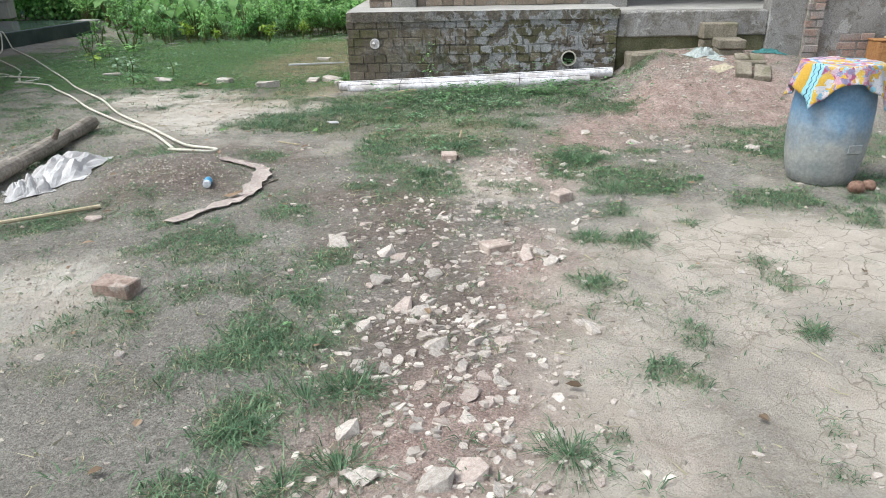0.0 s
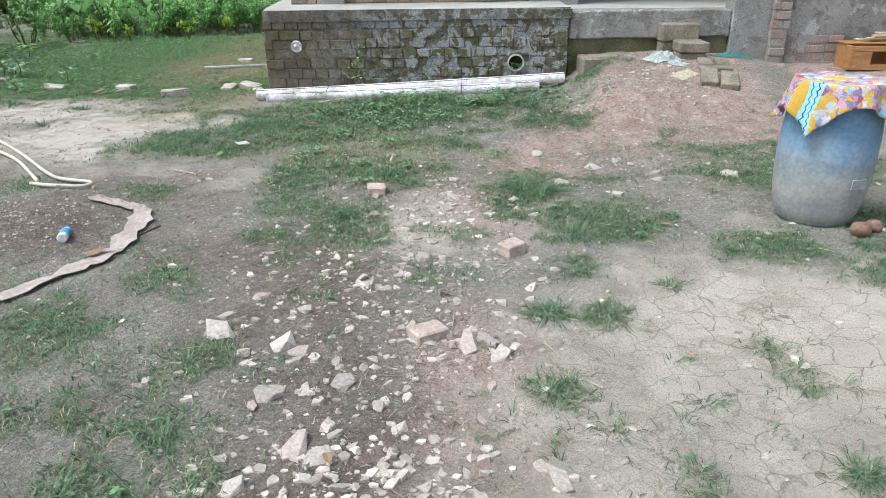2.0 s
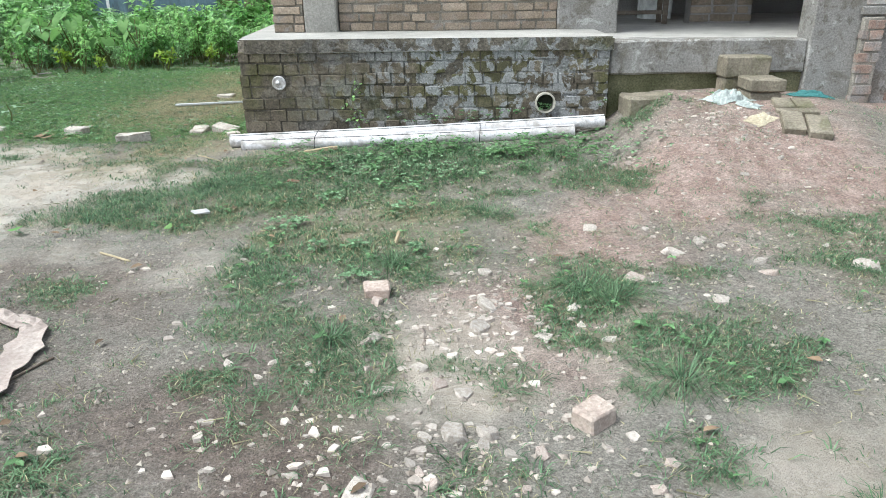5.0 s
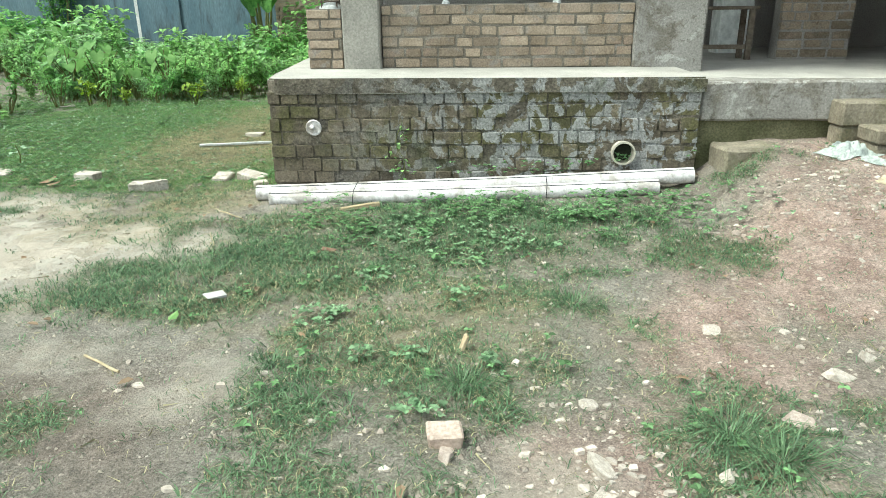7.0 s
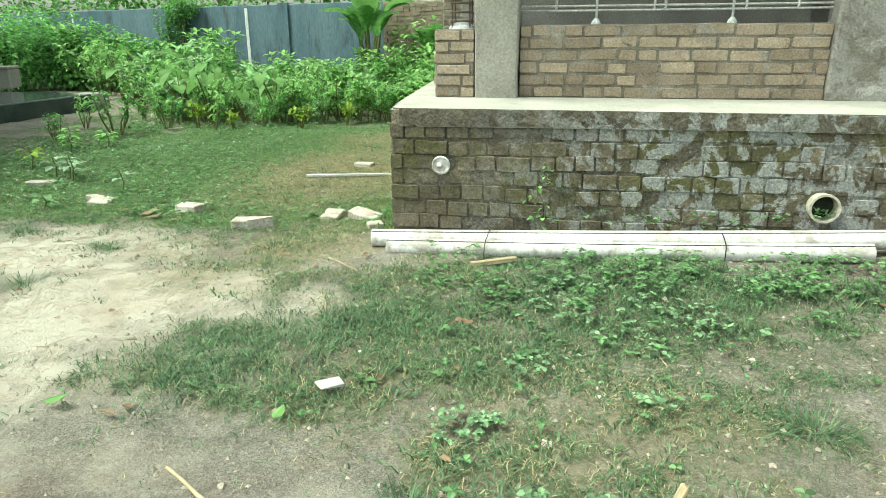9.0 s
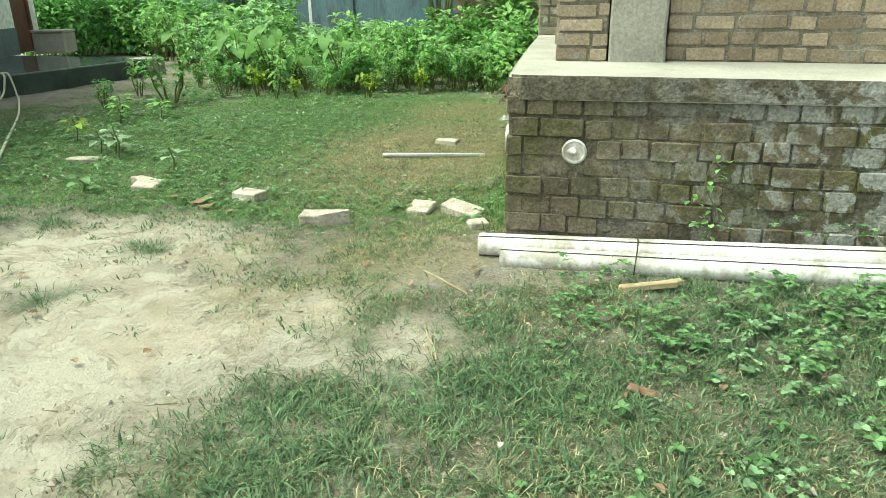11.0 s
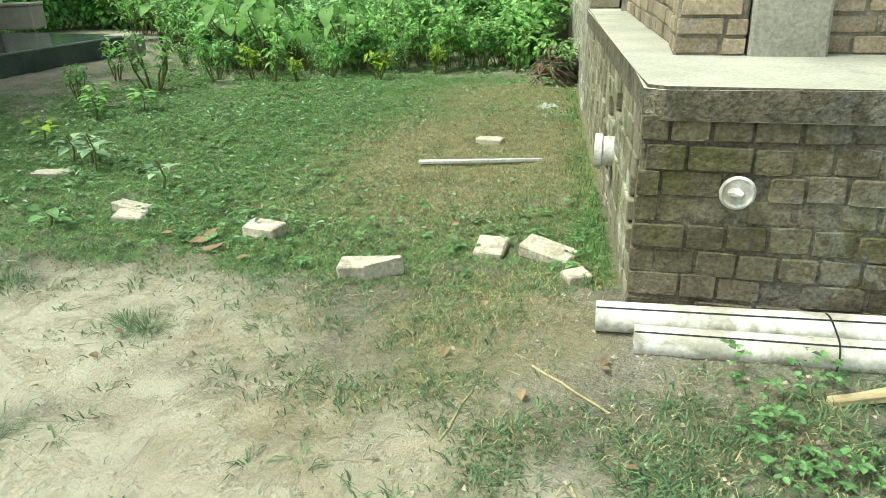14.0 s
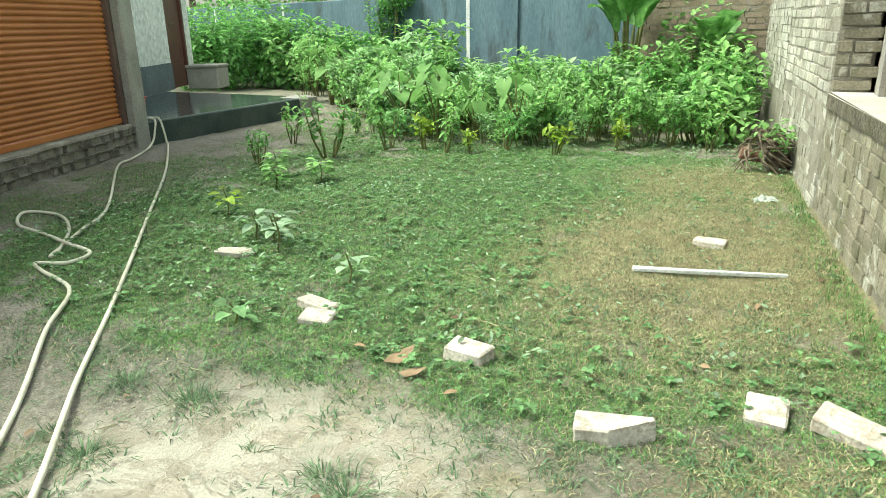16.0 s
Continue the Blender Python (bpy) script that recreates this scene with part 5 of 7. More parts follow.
def big_leaf_plant(name, label, n, height, length, width, at):
    """A banana-like plant: sheathing stalks and long paddle leaves, some with ribs showing."""
    root = thing(name, label, "plant", at)
    for k in range(n):
        a = 6.283 * k / n + random.uniform(-0.3, 0.3)
        out = Vector((math.cos(a), math.sin(a), 0))
        h = height * random.uniform(0.6, 0.9)
        top = out * h * 0.16 + Vector((0, 0, h))
        part("stalk", tube_bm([out * 0.06 + Vector((0, 0, -0.03)), out * h * 0.1 + Vector((0, 0, h * 0.6)), top], [0.05, 0.035, 0.015], 8, False), M["stem"], root)
        bm = bmesh.new()
        side = out.cross(Vector((0, 0, 1))).normalized()
        L, W, rows = length * random.uniform(0.8, 1.15), width * random.uniform(0.85, 1.15), []
        for i in range(10):
            t = i / 9
            c = top + out * (L * t * (0.25 + 0.35 * t)) + Vector((0, 0, L * (0.95 * t - 0.55 * t * t)))
            w = W * (math.sin(math.pi * min(1.0, t * 0.95 + 0.05)) ** 0.7) * (1 + 0.08 * (-1) ** i)
            rows.append([bm.verts.new(c + side * w * 0.5 + Vector((0, 0, w * 0.16))), bm.verts.new(c), bm.verts.new(c - side * w * 0.5 + Vector((0, 0, w * 0.16)))])
        for p, q in zip(rows, rows[1:]):
            bm.faces.new((p[0], p[1], q[1], q[0]))
            bm.faces.new((p[1], p[2], q[2], q[1]))
        part("leaf", bm, M["leaf_deep"] if k % 3 else M["taro"], root, smooth=True)
    return root


def leaf_mass(name, label, category, spots, n, size, mat, kind=""):
    """A heap or curtain of leaves: spots are (centre, half sizes)."""
    V, T = [], []
    for c, hs in spots:
        for i in range(n):
            u = Vector((random.gauss(0, 0.45), random.gauss(0, 0.45), random.gauss(0, 0.45)))
            if u.length > 1:
                u.normalize()
            p = Vector(c) + Vector((u.x * hs[0], u.y * hs[1], u.z * hs[2]))
            p.z = max(p.z, 0.03)
            any_leaf(V, T, p, (rand_dir(-50, 40) + Vector(u) * 0.8).normalized(), size * random.uniform(0.6, 1.25), size * 0.7, random.uniform(0.1, 0.5))
    root = thing(name, label, category, kind=kind)
    lists_to_part("foliage", V, T, M[mat], root)
    for c, hs in spots:
        for k in range(4):
            foot = Vector((c[0] + random.uniform(-0.5, 0.5) * hs[0], c[1] + random.uniform(-0.3, 0.3) * hs[1], -0.02))
            part("vine_stem", tube_bm([foot, foot.lerp(Vector(c), 0.6) + rand_dir(0, 20) * 0.1, Vector(c) + rand_dir(20, 80) * hs[2] * 0.6], [0.014, 0.01, 0.004], 5, False), M["stem"], root)
    return root


def tree(at, height, radius):
    root = thing("tree", "leafy tree behind the compound wall", "tree", at, group="trees behind the wall")
    bm = bmesh.new()
    fork = Vector((0.1, 0, height * 0.45))
    tube(bm, [Vector((0, 0, -0.1)), Vector((0.05, 0.03, height * 0.25)), fork], [0.16, 0.13, 0.1], 10, False)
    V, T = [], []
    for k in range(9):
        d = rand_dir(10, 75)
        end = fork + Vector((d.x * radius, d.y * radius, d.z * height * 0.5))
        tube(bm, [fork - Vector((0, 0, random.uniform(0, 0.4))), fork.lerp(end, 0.5) + rand_dir(0, 40) * 0.15, end], [0.07, 0.045, 0.015], 6, False)
        for j in range(7):
            c = fork.lerp(end, random.uniform(0.45, 1.1)) + rand_dir(-40, 60) * random.uniform(0, radius * 0.35)
            for i in range(38):
                p = c + Vector((random.gauss(0, 0.2), random.gauss(0, 0.2), random.gauss(0, 0.16)))
                any_leaf(V, T, p, rand_dir(-60, 40), random.uniform(0.1, 0.2), 0.08, 0.4)
    part("trunk", bm, M["bark"], root)
    lists_to_part("crown", V, T, M["leaf_deep"], root)
    return root


def garden():
    protos = [shrub(1.0, 0.38, 7, 300, 0.13, "leaf", "bushy green garden shrub with broad leaves"), shrub(0.85, 0.42, 8, 330, 0.11, "leaf", "bushy green garden shrub with broad leaves"),
              shrub(1.15, 0.36, 6, 260, 0.15, "leaf", "tall green garden shrub with large leaves", slim=0.5), shrub(0.7, 0.34, 6, 260, 0.1, "leaf_deep", "dark green low shrub"), shrub(0.9, 0.4, 7, 210, 0.19, "leaf_broad", "pale green shrub with broad soft leaves", slim=0.6), shrub(0.8, 0.3, 6, 240, 0.12, "leaf_broad", "pale green leafy shrub", slim=0.35)]
    small = [shrub(0.45, 0.16, 4, 60, 0.1, "leaf_lime", "young lime-green seedling with bare stem", "seedling"), shrub(0.55, 0.2, 4, 80, 0.1, "leaf", "slender leafy seedling with bare stems", "seedling"),
             shrub(0.4, 0.25, 6, 130, 0.07, "leaf_deep", "small dark green seedling", "seedling")]
    taros = [taro(0.8, 7, 0.25), taro(0.65, 6, 0.22), taro(0.95, 8, 0.28)]
    first = {}

    def put(p, x, y, s=1.0, rz=None):
        m = pose(x, y, gz(x, y), random.uniform(-6, 6), random.uniform(-6, 6), random.uniform(0, 360) if rz is None else rz) @ Matrix.Scale(s, 4)
        if p not in first:
            first[p] = True
            p.matrix_basis = m
            return p
        c = copy_thing(p, m)
        c.matrix_basis = m
        return c

    # the seedlings in front, then the thicket rising to the wall
    for x, y, k, s in ((-5.35, 3.6, 2, 0.9), (-5.9, 4.9, 1, 1.0), (-4.95, 4.3, 2, 1.5), (-4.5, 4.75, 2, 1.2), (-2.75, 5.3, 0, 1.0), (-2.2, 5.75, 0, 0.95), (-1.65, 6.1, 2, 1.2), (-3.3, 5.3, 2, 1.1), (-3.9, 4.95, 1, 1.1),
                       (-1.25, 5.95, 1, 0.9), (-4.2, 5.1, 0, 1.1), (-1.4, 6.5, 2, 1.4), (-2.5, 6.3, 1, 1.2), (-3.1, 5.9, 1, 1.2), (-3.6, 5.0, 0, 0.8)):
        put(small[k], x, y, s)
    for x, y, k, s in ((-4.3, 5.6, 0, 1.0), (-3.9, 5.9, 1, 0.9), (-3.4, 6.0, 0, 0.95), (-4.9, 5.9, 2, 0.85), (-5.4, 6.4, 0, 1.0), (-5.6, 7.2, 1, 1.1), (-6.2, 8.0, 2, 0.9), (-5.1, 7.3, 2, 0.9), (-7.0, 9.0, 0, 1.2), (-4.4, 6.6, 1, 1.1), (-7.6, 8.3, 2, 1.0), (-8.0, 9.4, 2, 1.05)):
        put(taros[k], x, y, s)
    for i in range(255):
        v = random.random()
        x = random.uniform(-7.2, -1.0)
        y = 5.2 + (0.25 * (x + 3)) * 0.6 + 1.3 * float(vnoise(x, 0.0, 0.8, 2)) + v * 4.2
        if x < -0.1 - 0.728 * (y + 1.86) or y > 9.75 - 0.32 * (x + 2.7) - 0.4 or x > -0.75 - 0.1 * (y - 3.7) - 0.3:
            continue
        k = random.choice((0, 1, 2, 3, 0, 4, 4, 5, 5, 1))
        put(protos[k], x, y, random.uniform(0.5, 1.35) * (0.5 + 0.5 * v))
    for x, y, s in ((-8.3, 8.6, 1.1), (-8.8, 9.6, 1.2), (-7.9, 10.3, 1.2), (-9.4, 10.6, 1.3), (-6.9, 10.4, 1.2), (-10.3, 10.8, 1.3)):
        put(protos[random.choice((0, 2))], x, y, s)
    for x, y, s in ((-1.2, 6.7, 1.0), (-1.35, 7.3, 1.1), (-1.15, 7.8, 1.25), (-1.5, 8.4, 1.3), (-1.9, 7.6, 1.1), (-1.3, 9.0, 1.4), (-1.85, 9.2, 1.4)):
        put(protos[3], x, y, s * 1.1)
    big_leaf_plant("banana_plant", "tall clump of huge paddle leaves by the wall", 11, 1.7, 1.1, 0.5, (-2.75, 9.0, 0.0))
    big_leaf_plant("banana_plant", "smaller clump of broad dark leaves by the house", 6, 1.3, 0.8, 0.4, (-1.5, 8.9, 0.0))
    leaf_mass("climbing_vine", "leafy vine hanging over the compound wall", "vine", [((-8.35, 11.6, 1.6), (0.5, 0.14, 0.65)), ((-8.4, 11.55, 0.9), (0.42, 0.16, 0.7)), ((-7.95, 11.4, 1.9), (0.4, 0.2, 0.25))], 520, 0.085, "leaf_deep")
    leaf_mass("creeper_mound", "dark green creeper heaped against the wall", "creeper", [((-11.3, 11.2, 0.9), (1.5, 0.8, 1.0)), ((-13.0, 12.2, 1.0), (1.6, 0.8, 1.05)), ((-9.8, 11.0, 0.7), (1.2, 0.7, 0.8)), ((-12.2, 10.2, 0.9), (1.2, 0.8, 0.9)), ((-8.6, 10.7, 0.6), (1.0, 0.6, 0.6))], 2000, 0.14, "leaf_deep")
    leaf_mass("house_creeper", "creeper spreading by the house wall", "creeper", [((-1.25, 6.6, 0.35), (0.4, 0.5, 0.35)), ((-1.2, 7.7, 0.6), (0.45, 0.8, 0.5)), ((-1.7, 8.8, 0.9), (0.6, 0.4, 0.7))], 420, 0.12, "leaf")
    leaf_mass("far_hedge", "unclipped green hedge behind the compound wall", "hedge", [((-16 + 2.2 * k, 15.6 - 0.62 * k + 0.3 * (k % 2), 1.9 + 0.25 * (k % 3)), (1.6, 0.7, 1.3)) for k in range(8)], 700, 0.16, "leaf_deep")
    for at, h, r in (((-9.0, 15.5, 0), 5.0, 2.3), ((-4.5, 14.2, 0), 4.6, 2.2), ((-14.0, 17.5, 0), 5.5, 2.4), ((-0.8, 13.5, 0), 4.4, 2.0), ((-18.5, 16.5, 0), 5.5, 2.5), ((-6.5, 18.0, 0), 6.0, 2.6)):
        tree(at, h, r)
    # saplings in the lawn with broad pale leaves
    for x, y, h, n, mat in ((-3.45, 1.45, 0.27, 9, "leaf_pale"), (-2.68, 1.08, 0.2, 6, "leaf_pale"), (-4.3, 1.95, 0.22, 10, "leaf_lime"), (-3.75, 1.6, 0.2, 9, "leaf_pale"), (-4.6, 2.9, 0.22, 26, "leaf"), (-4.9, 3.3, 0.25, 30, "leaf"), (-4.4, 3.3, 0.2, 26, "leaf"), (-3.62, 1.62, 0.2, 9, "leaf_pale"), (-2.9, 0.42, 0.12, 6, "weed")):
        root = thing("sapling", "young sapling with a few broad pale leaves in the lawn", "plant", (x, y, gz(x, y)), group="saplings in the lawn")
        part("stem", tube_bm([Vector((0, 0, -0.02)), Vector((0.02, 0.01, h * 0.5)), Vector((0.01, -0.02, h))], [0.007, 0.006, 0.004], 6, False), M["stem"], root)
        V, T = [], []
        for k in range(n):
            t = 0.45 + 0.55 * k / n
            a = k * 2.4
            any_leaf(V, T, Vector((0.015, 0, h * t)) + Vector((math.cos(a), math.sin(a), 0.1)) * 0.04, Vector((math.cos(a), math.sin(a), random.uniform(-0.1, 0.4))).normalized(), random.uniform(0.075, 0.125), 0.065, 0.3)
        lists_to_part("foliage", V, T, M[mat], root)
    # little vine on the plinth face
    V, T = [], []
    for k in range(28):
        t = k / 28
        p = Vector((0.93 + 0.05 * math.sin(t * 9) + random.uniform(-0.06, 0.06) * (1.2 - t), -0.012 - random.uniform(0, 0.02), 0.12 + t * 0.42))
        any_leaf(V, T, p, Vector((random.uniform(-1, 1), -0.5, random.uniform(-0.6, 0.5))).normalized(), random.uniform(0.022, 0.042), 0.03, 0.2)
    vine = thing("wall_vine", "small green vine climbing the mossy bricks", "vine")
    lists_to_part("foliage", V, T, M["leaf"], vine)
    part("stem", tube_bm(smooth_path([(0.9, -0.03, 0.08), (0.96, -0.016, 0.25), (0.9, -0.016, 0.4), (0.95, -0.014, 0.55)], 5), 0.003, 5, False), M["stem"], vine)


grow_grass()
weeds()
clover()
garden()

# ---- loose stones ----
def stone_mesh(material, seed):
    """A broken piece of brick: a flat, angular plate or lump with sharp arrises and one face knocked off."""
    r = random.Random(seed)
    bm = bmesh.new()
    w, flat, n = r.uniform(0.5, 0.9), r.uniform(0.12, 0.27), r.choice((4, 4, 5, 5, 6))
    tilt, turn = r.uniform(-0.16, 0.16), r.uniform(0, 6.28)
    for z in (-0.18, flat - 0.15):
        for k in range(n):
            a, d = 6.283 * (k + r.uniform(-0.32, 0.32)) / n, r.uniform(0.38, 0.6) * (1.0 if z < -0.1 else r.uniform(0.78, 1.0))
            x, y = math.cos(a) * d, math.sin(a) * d * w
            bm.verts.new((x, y, z + (tilt * math.cos(a - turn) if z > -0.1 else 0) + r.uniform(-0.02, 0.02)))
    bmesh.ops.convex_hull(bm, input=bm.verts)
    es = [e for e in bm.edges if len(e.link_faces) == 2 and e.calc_face_angle(0) > 0.5]
    bmesh.ops.bevel(bm, geom=es, offset=0.012, segments=1, affect="EDGES")
    me = bpy.data.meshes.new("stone")
    bm.to_mesh(me)
    bm.free()
    me.materials.append(material)
    return me


STONE_SHAPES = [stone_mesh(M["stone"] if i % 3 else M["stone_pink"], i) for i in range(20)]


def drop_stone(x, y, size, label="pale angular brick rubble on the bare earth"):
    ob = new("stone", random.choice(STONE_SHAPES))
    ob.matrix_basis = pose(x, y, gz(x, y) + size * 0.09, random.uniform(-9, 9), random.uniform(-9, 9), random.uniform(0, 360)) @ Matrix.Diagonal((size, size, size * random.uniform(0.7, 1.1), 1))
    return tagged(ob, label, "stone", "rubble on the ground")


# larger pieces: x, y, size
RUBBLE_A = [(1.63, -6.48, 0.1), (1.73, -6.43, 0.1), (1.32, -6.27, 0.08), (1.55, -5.73, 0.08), (1.24, -5.57, 0.07), (1.75, -5.93, 0.06), (1.7, -6.03, 0.08), (1.76, -6.07, 0.06),
            (1.43, -6.16, 0.05), (1.62, -6.11, 0.06), (1.7, -6.16, 0.07), (1.62, -6.19, 0.05), (1.82, -5.67, 0.07), (1.71, -5.68, 0.07), (2.17, -5.52, 0.1), (1.85, -6.04, 0.05),
            (1.84, -6.16, 0.04), (1.54, -6.46, 0.06), (1.41, -6.46, 0.08), (1.38, -5.9, 0.07), (1.3, -5.92, 0.05), (1.67, -5.88, 0.06), (1.99, -6.22, 0.06), (1.81, -5.95, 0.05),
            (1.47, -5.79, 0.05), (1.38, -5.4, 0.11), (1.47, -5.46, 0.08)]
RUBBLE_B = [(1.46, -4.27, 0.12), (1.56, -4.36, 0.06), (0.94, -4.73, 0.11), (1.2, -4.78, 0.09), (1.74, -4.77, 0.11), (2.0, -4.76, 0.07), (1.92, -4.8, 0.11), (2.04, -4.87, 0.1),
            (1.23, -5.09, 0.1), (1.48, -5.04, 0.09), (0.77, -5.03, 0.05), (1.03, -4.39, 0.09), (2.15, -3.93, 0.08), (1.4, -3.05, 0.08), (1.46, -5.28, 0.06), (1.49, -5.33, 0.05),
            (1.79, -5.57, 0.05), (1.69, -5.28, 0.05), (1.34, -5.73, 0.04), (2.37, -5.46, 0.03), (3.67, -2.75, 0.1), (3.2, -2.78, 0.08), (0.33, -5.84, 0.05), (1.04, -6.21, 0.04),
            (1.02, -6.54, 0.05), (-0.61, -4.4, 0.09)]
RUBBLE_C = [(1.88, -2.77, 0.07), (1.87, -3.11, 0.11), (2.08, -3.38, 0.07), (1.67, -3.7, 0.07), (1.76, -3.75, 0.09), (2.83, -2.57, 0.1), (2.87, -3.09, 0.09), (1.38, -3.43, 0.05),
            (1.42, -3.58, 0.05), (1.46, -3.74, 0.03), (1.83, -3.3, 0.1), (1.96, -3.31, 0.07), (1.34, -3.29, 0.05), (1.07, -3.58, 0.03), (0.91, -3.59, 0.05), (0.51, -3.74, 0.03),
            (1.22, -3.71, 0.03), (1.42, -3.4, 0.05), (2.23, -3.14, 0.07), (2.57, -2.84, 0.09), (1.6, -3.58, 0.06), (3.01, -2.4, 0.07), (3.22, -2.65, 0.06), (2.49, -2.17, 0.07),
            (1.64, -2.99, 0.03), (1.04, -3.67, 0.03)]
RUBBLE_D = [(1.28, -4.84, 0.08), (1.57, -4.89, 0.05), (1.94, -4.69, 0.05), (1.54, -4.95, 0.04), (1.07, -4.85, 0.06), (1.7, -4.67, 0.05), (1.25, -4.54, 0.06), (1.98, -4.1, 0.05),
            (1.83, -3.97, 0.09), (1.72, -3.99, 0.1), (2.06, -4.57, 0.06), (2.21, -4.34, 0.07), (2.35, -4.13, 0.04), (0.92, -4.57, 0.07)]
for x, y, s in RUBBLE_A + RUBBLE_B + RUBBLE_C + RUBBLE_D:
    drop_stone(x, y, s * 1.3)
for i in range(150):
    t = random.random() ** 0.75
    x, y = 1.55 + 0.45 * (1 - t) + random.gauss(0, 0.28), -6.75 + 3.6 * (1 - t)
    drop_stone(x, y, 0.022 + 0.05 * random.random() ** 1.8)
for i in range(26):
    drop_stone(random.uniform(2.4, 5.2), random.uniform(-3.0, -0.9), random.uniform(0.03, 0.07))


def chips(name, x, y, s, material, label, category, r):
    """Small uneven lumps, eight triangles each."""
    n = len(x)
    octa = np.array([(1, 0, 0), (-1, 0, 0), (0, 1, 0), (0, -1, 0), (0, 0, 0.8), (0, 0, -0.6)], float)
    V = octa[None] * r.uniform(0.6, 1.3, (n, 6, 3))
    a = r.rand(n) * 6.28
    ca, sa = np.cos(a)[:, None], np.sin(a)[:, None]
    V = np.stack([V[..., 0] * ca - V[..., 1] * sa, V[..., 0] * sa + V[..., 1] * ca, V[..., 2]], -1) * s[:, None, None]
    V += np.stack([x, y, ground_z(x, y) + s * 0.2], -1)[:, None]
    F = np.array([(0, 2, 4), (2, 1, 4), (1, 3, 4), (3, 0, 4), (2, 0, 5), (1, 2, 5), (3, 1, 5), (0, 3, 5)])
    raw_mesh(name, V.reshape(-1, 3), (np.arange(n)[:, None, None] * 6 + F[None]).reshape(-1, 3), material, label, category)


def shards(name, x, y, s, material, label, category, r):
    """Flat angular splinters of brick, five-cornered, lying at odd tilts."""
    n = len(x)
    a = (np.arange(5)[None] + r.uniform(-0.35, 0.35, (n, 5))) * 2 * np.pi / 5 + r.rand(n, 1) * 6.28
    d = r.uniform(0.6, 1.15, (n, 5)) * s[:, None]
    sq, tx, ty = r.uniform(0.5, 1.0, (n, 1)), r.normal(0, 0.16, (n, 1)), r.normal(0, 0.16, (n, 1))
    px, py = np.cos(a) * d, np.sin(a) * d * sq
    h = r.uniform(0.18, 0.42, (n, 1)) * s[:, None]
    z0 = ground_z(x, y)[:, None]
    top = np.stack([x[:, None] + px * 0.88, y[:, None] + py * 0.88, z0 + h + px * tx + py * ty], -1)
    low = np.stack([x[:, None] + px, y[:, None] + py, z0 - 0.3 * h + 0 * px], -1)
    V = np.concatenate([top, low], 1)
    F = [(0, 1, 2), (0, 2, 3), (0, 3, 4)]
    for k in range(5):
        j = (k + 1) % 5
        F += [(k, 5 + k, 5 + j), (k, 5 + j, j)]
    F = np.array(F)
    raw_mesh(name, V.reshape(-1, 3), (np.arange(n)[:, None, None] * 10 + F[None]).reshape(-1, 3), material, label, category)


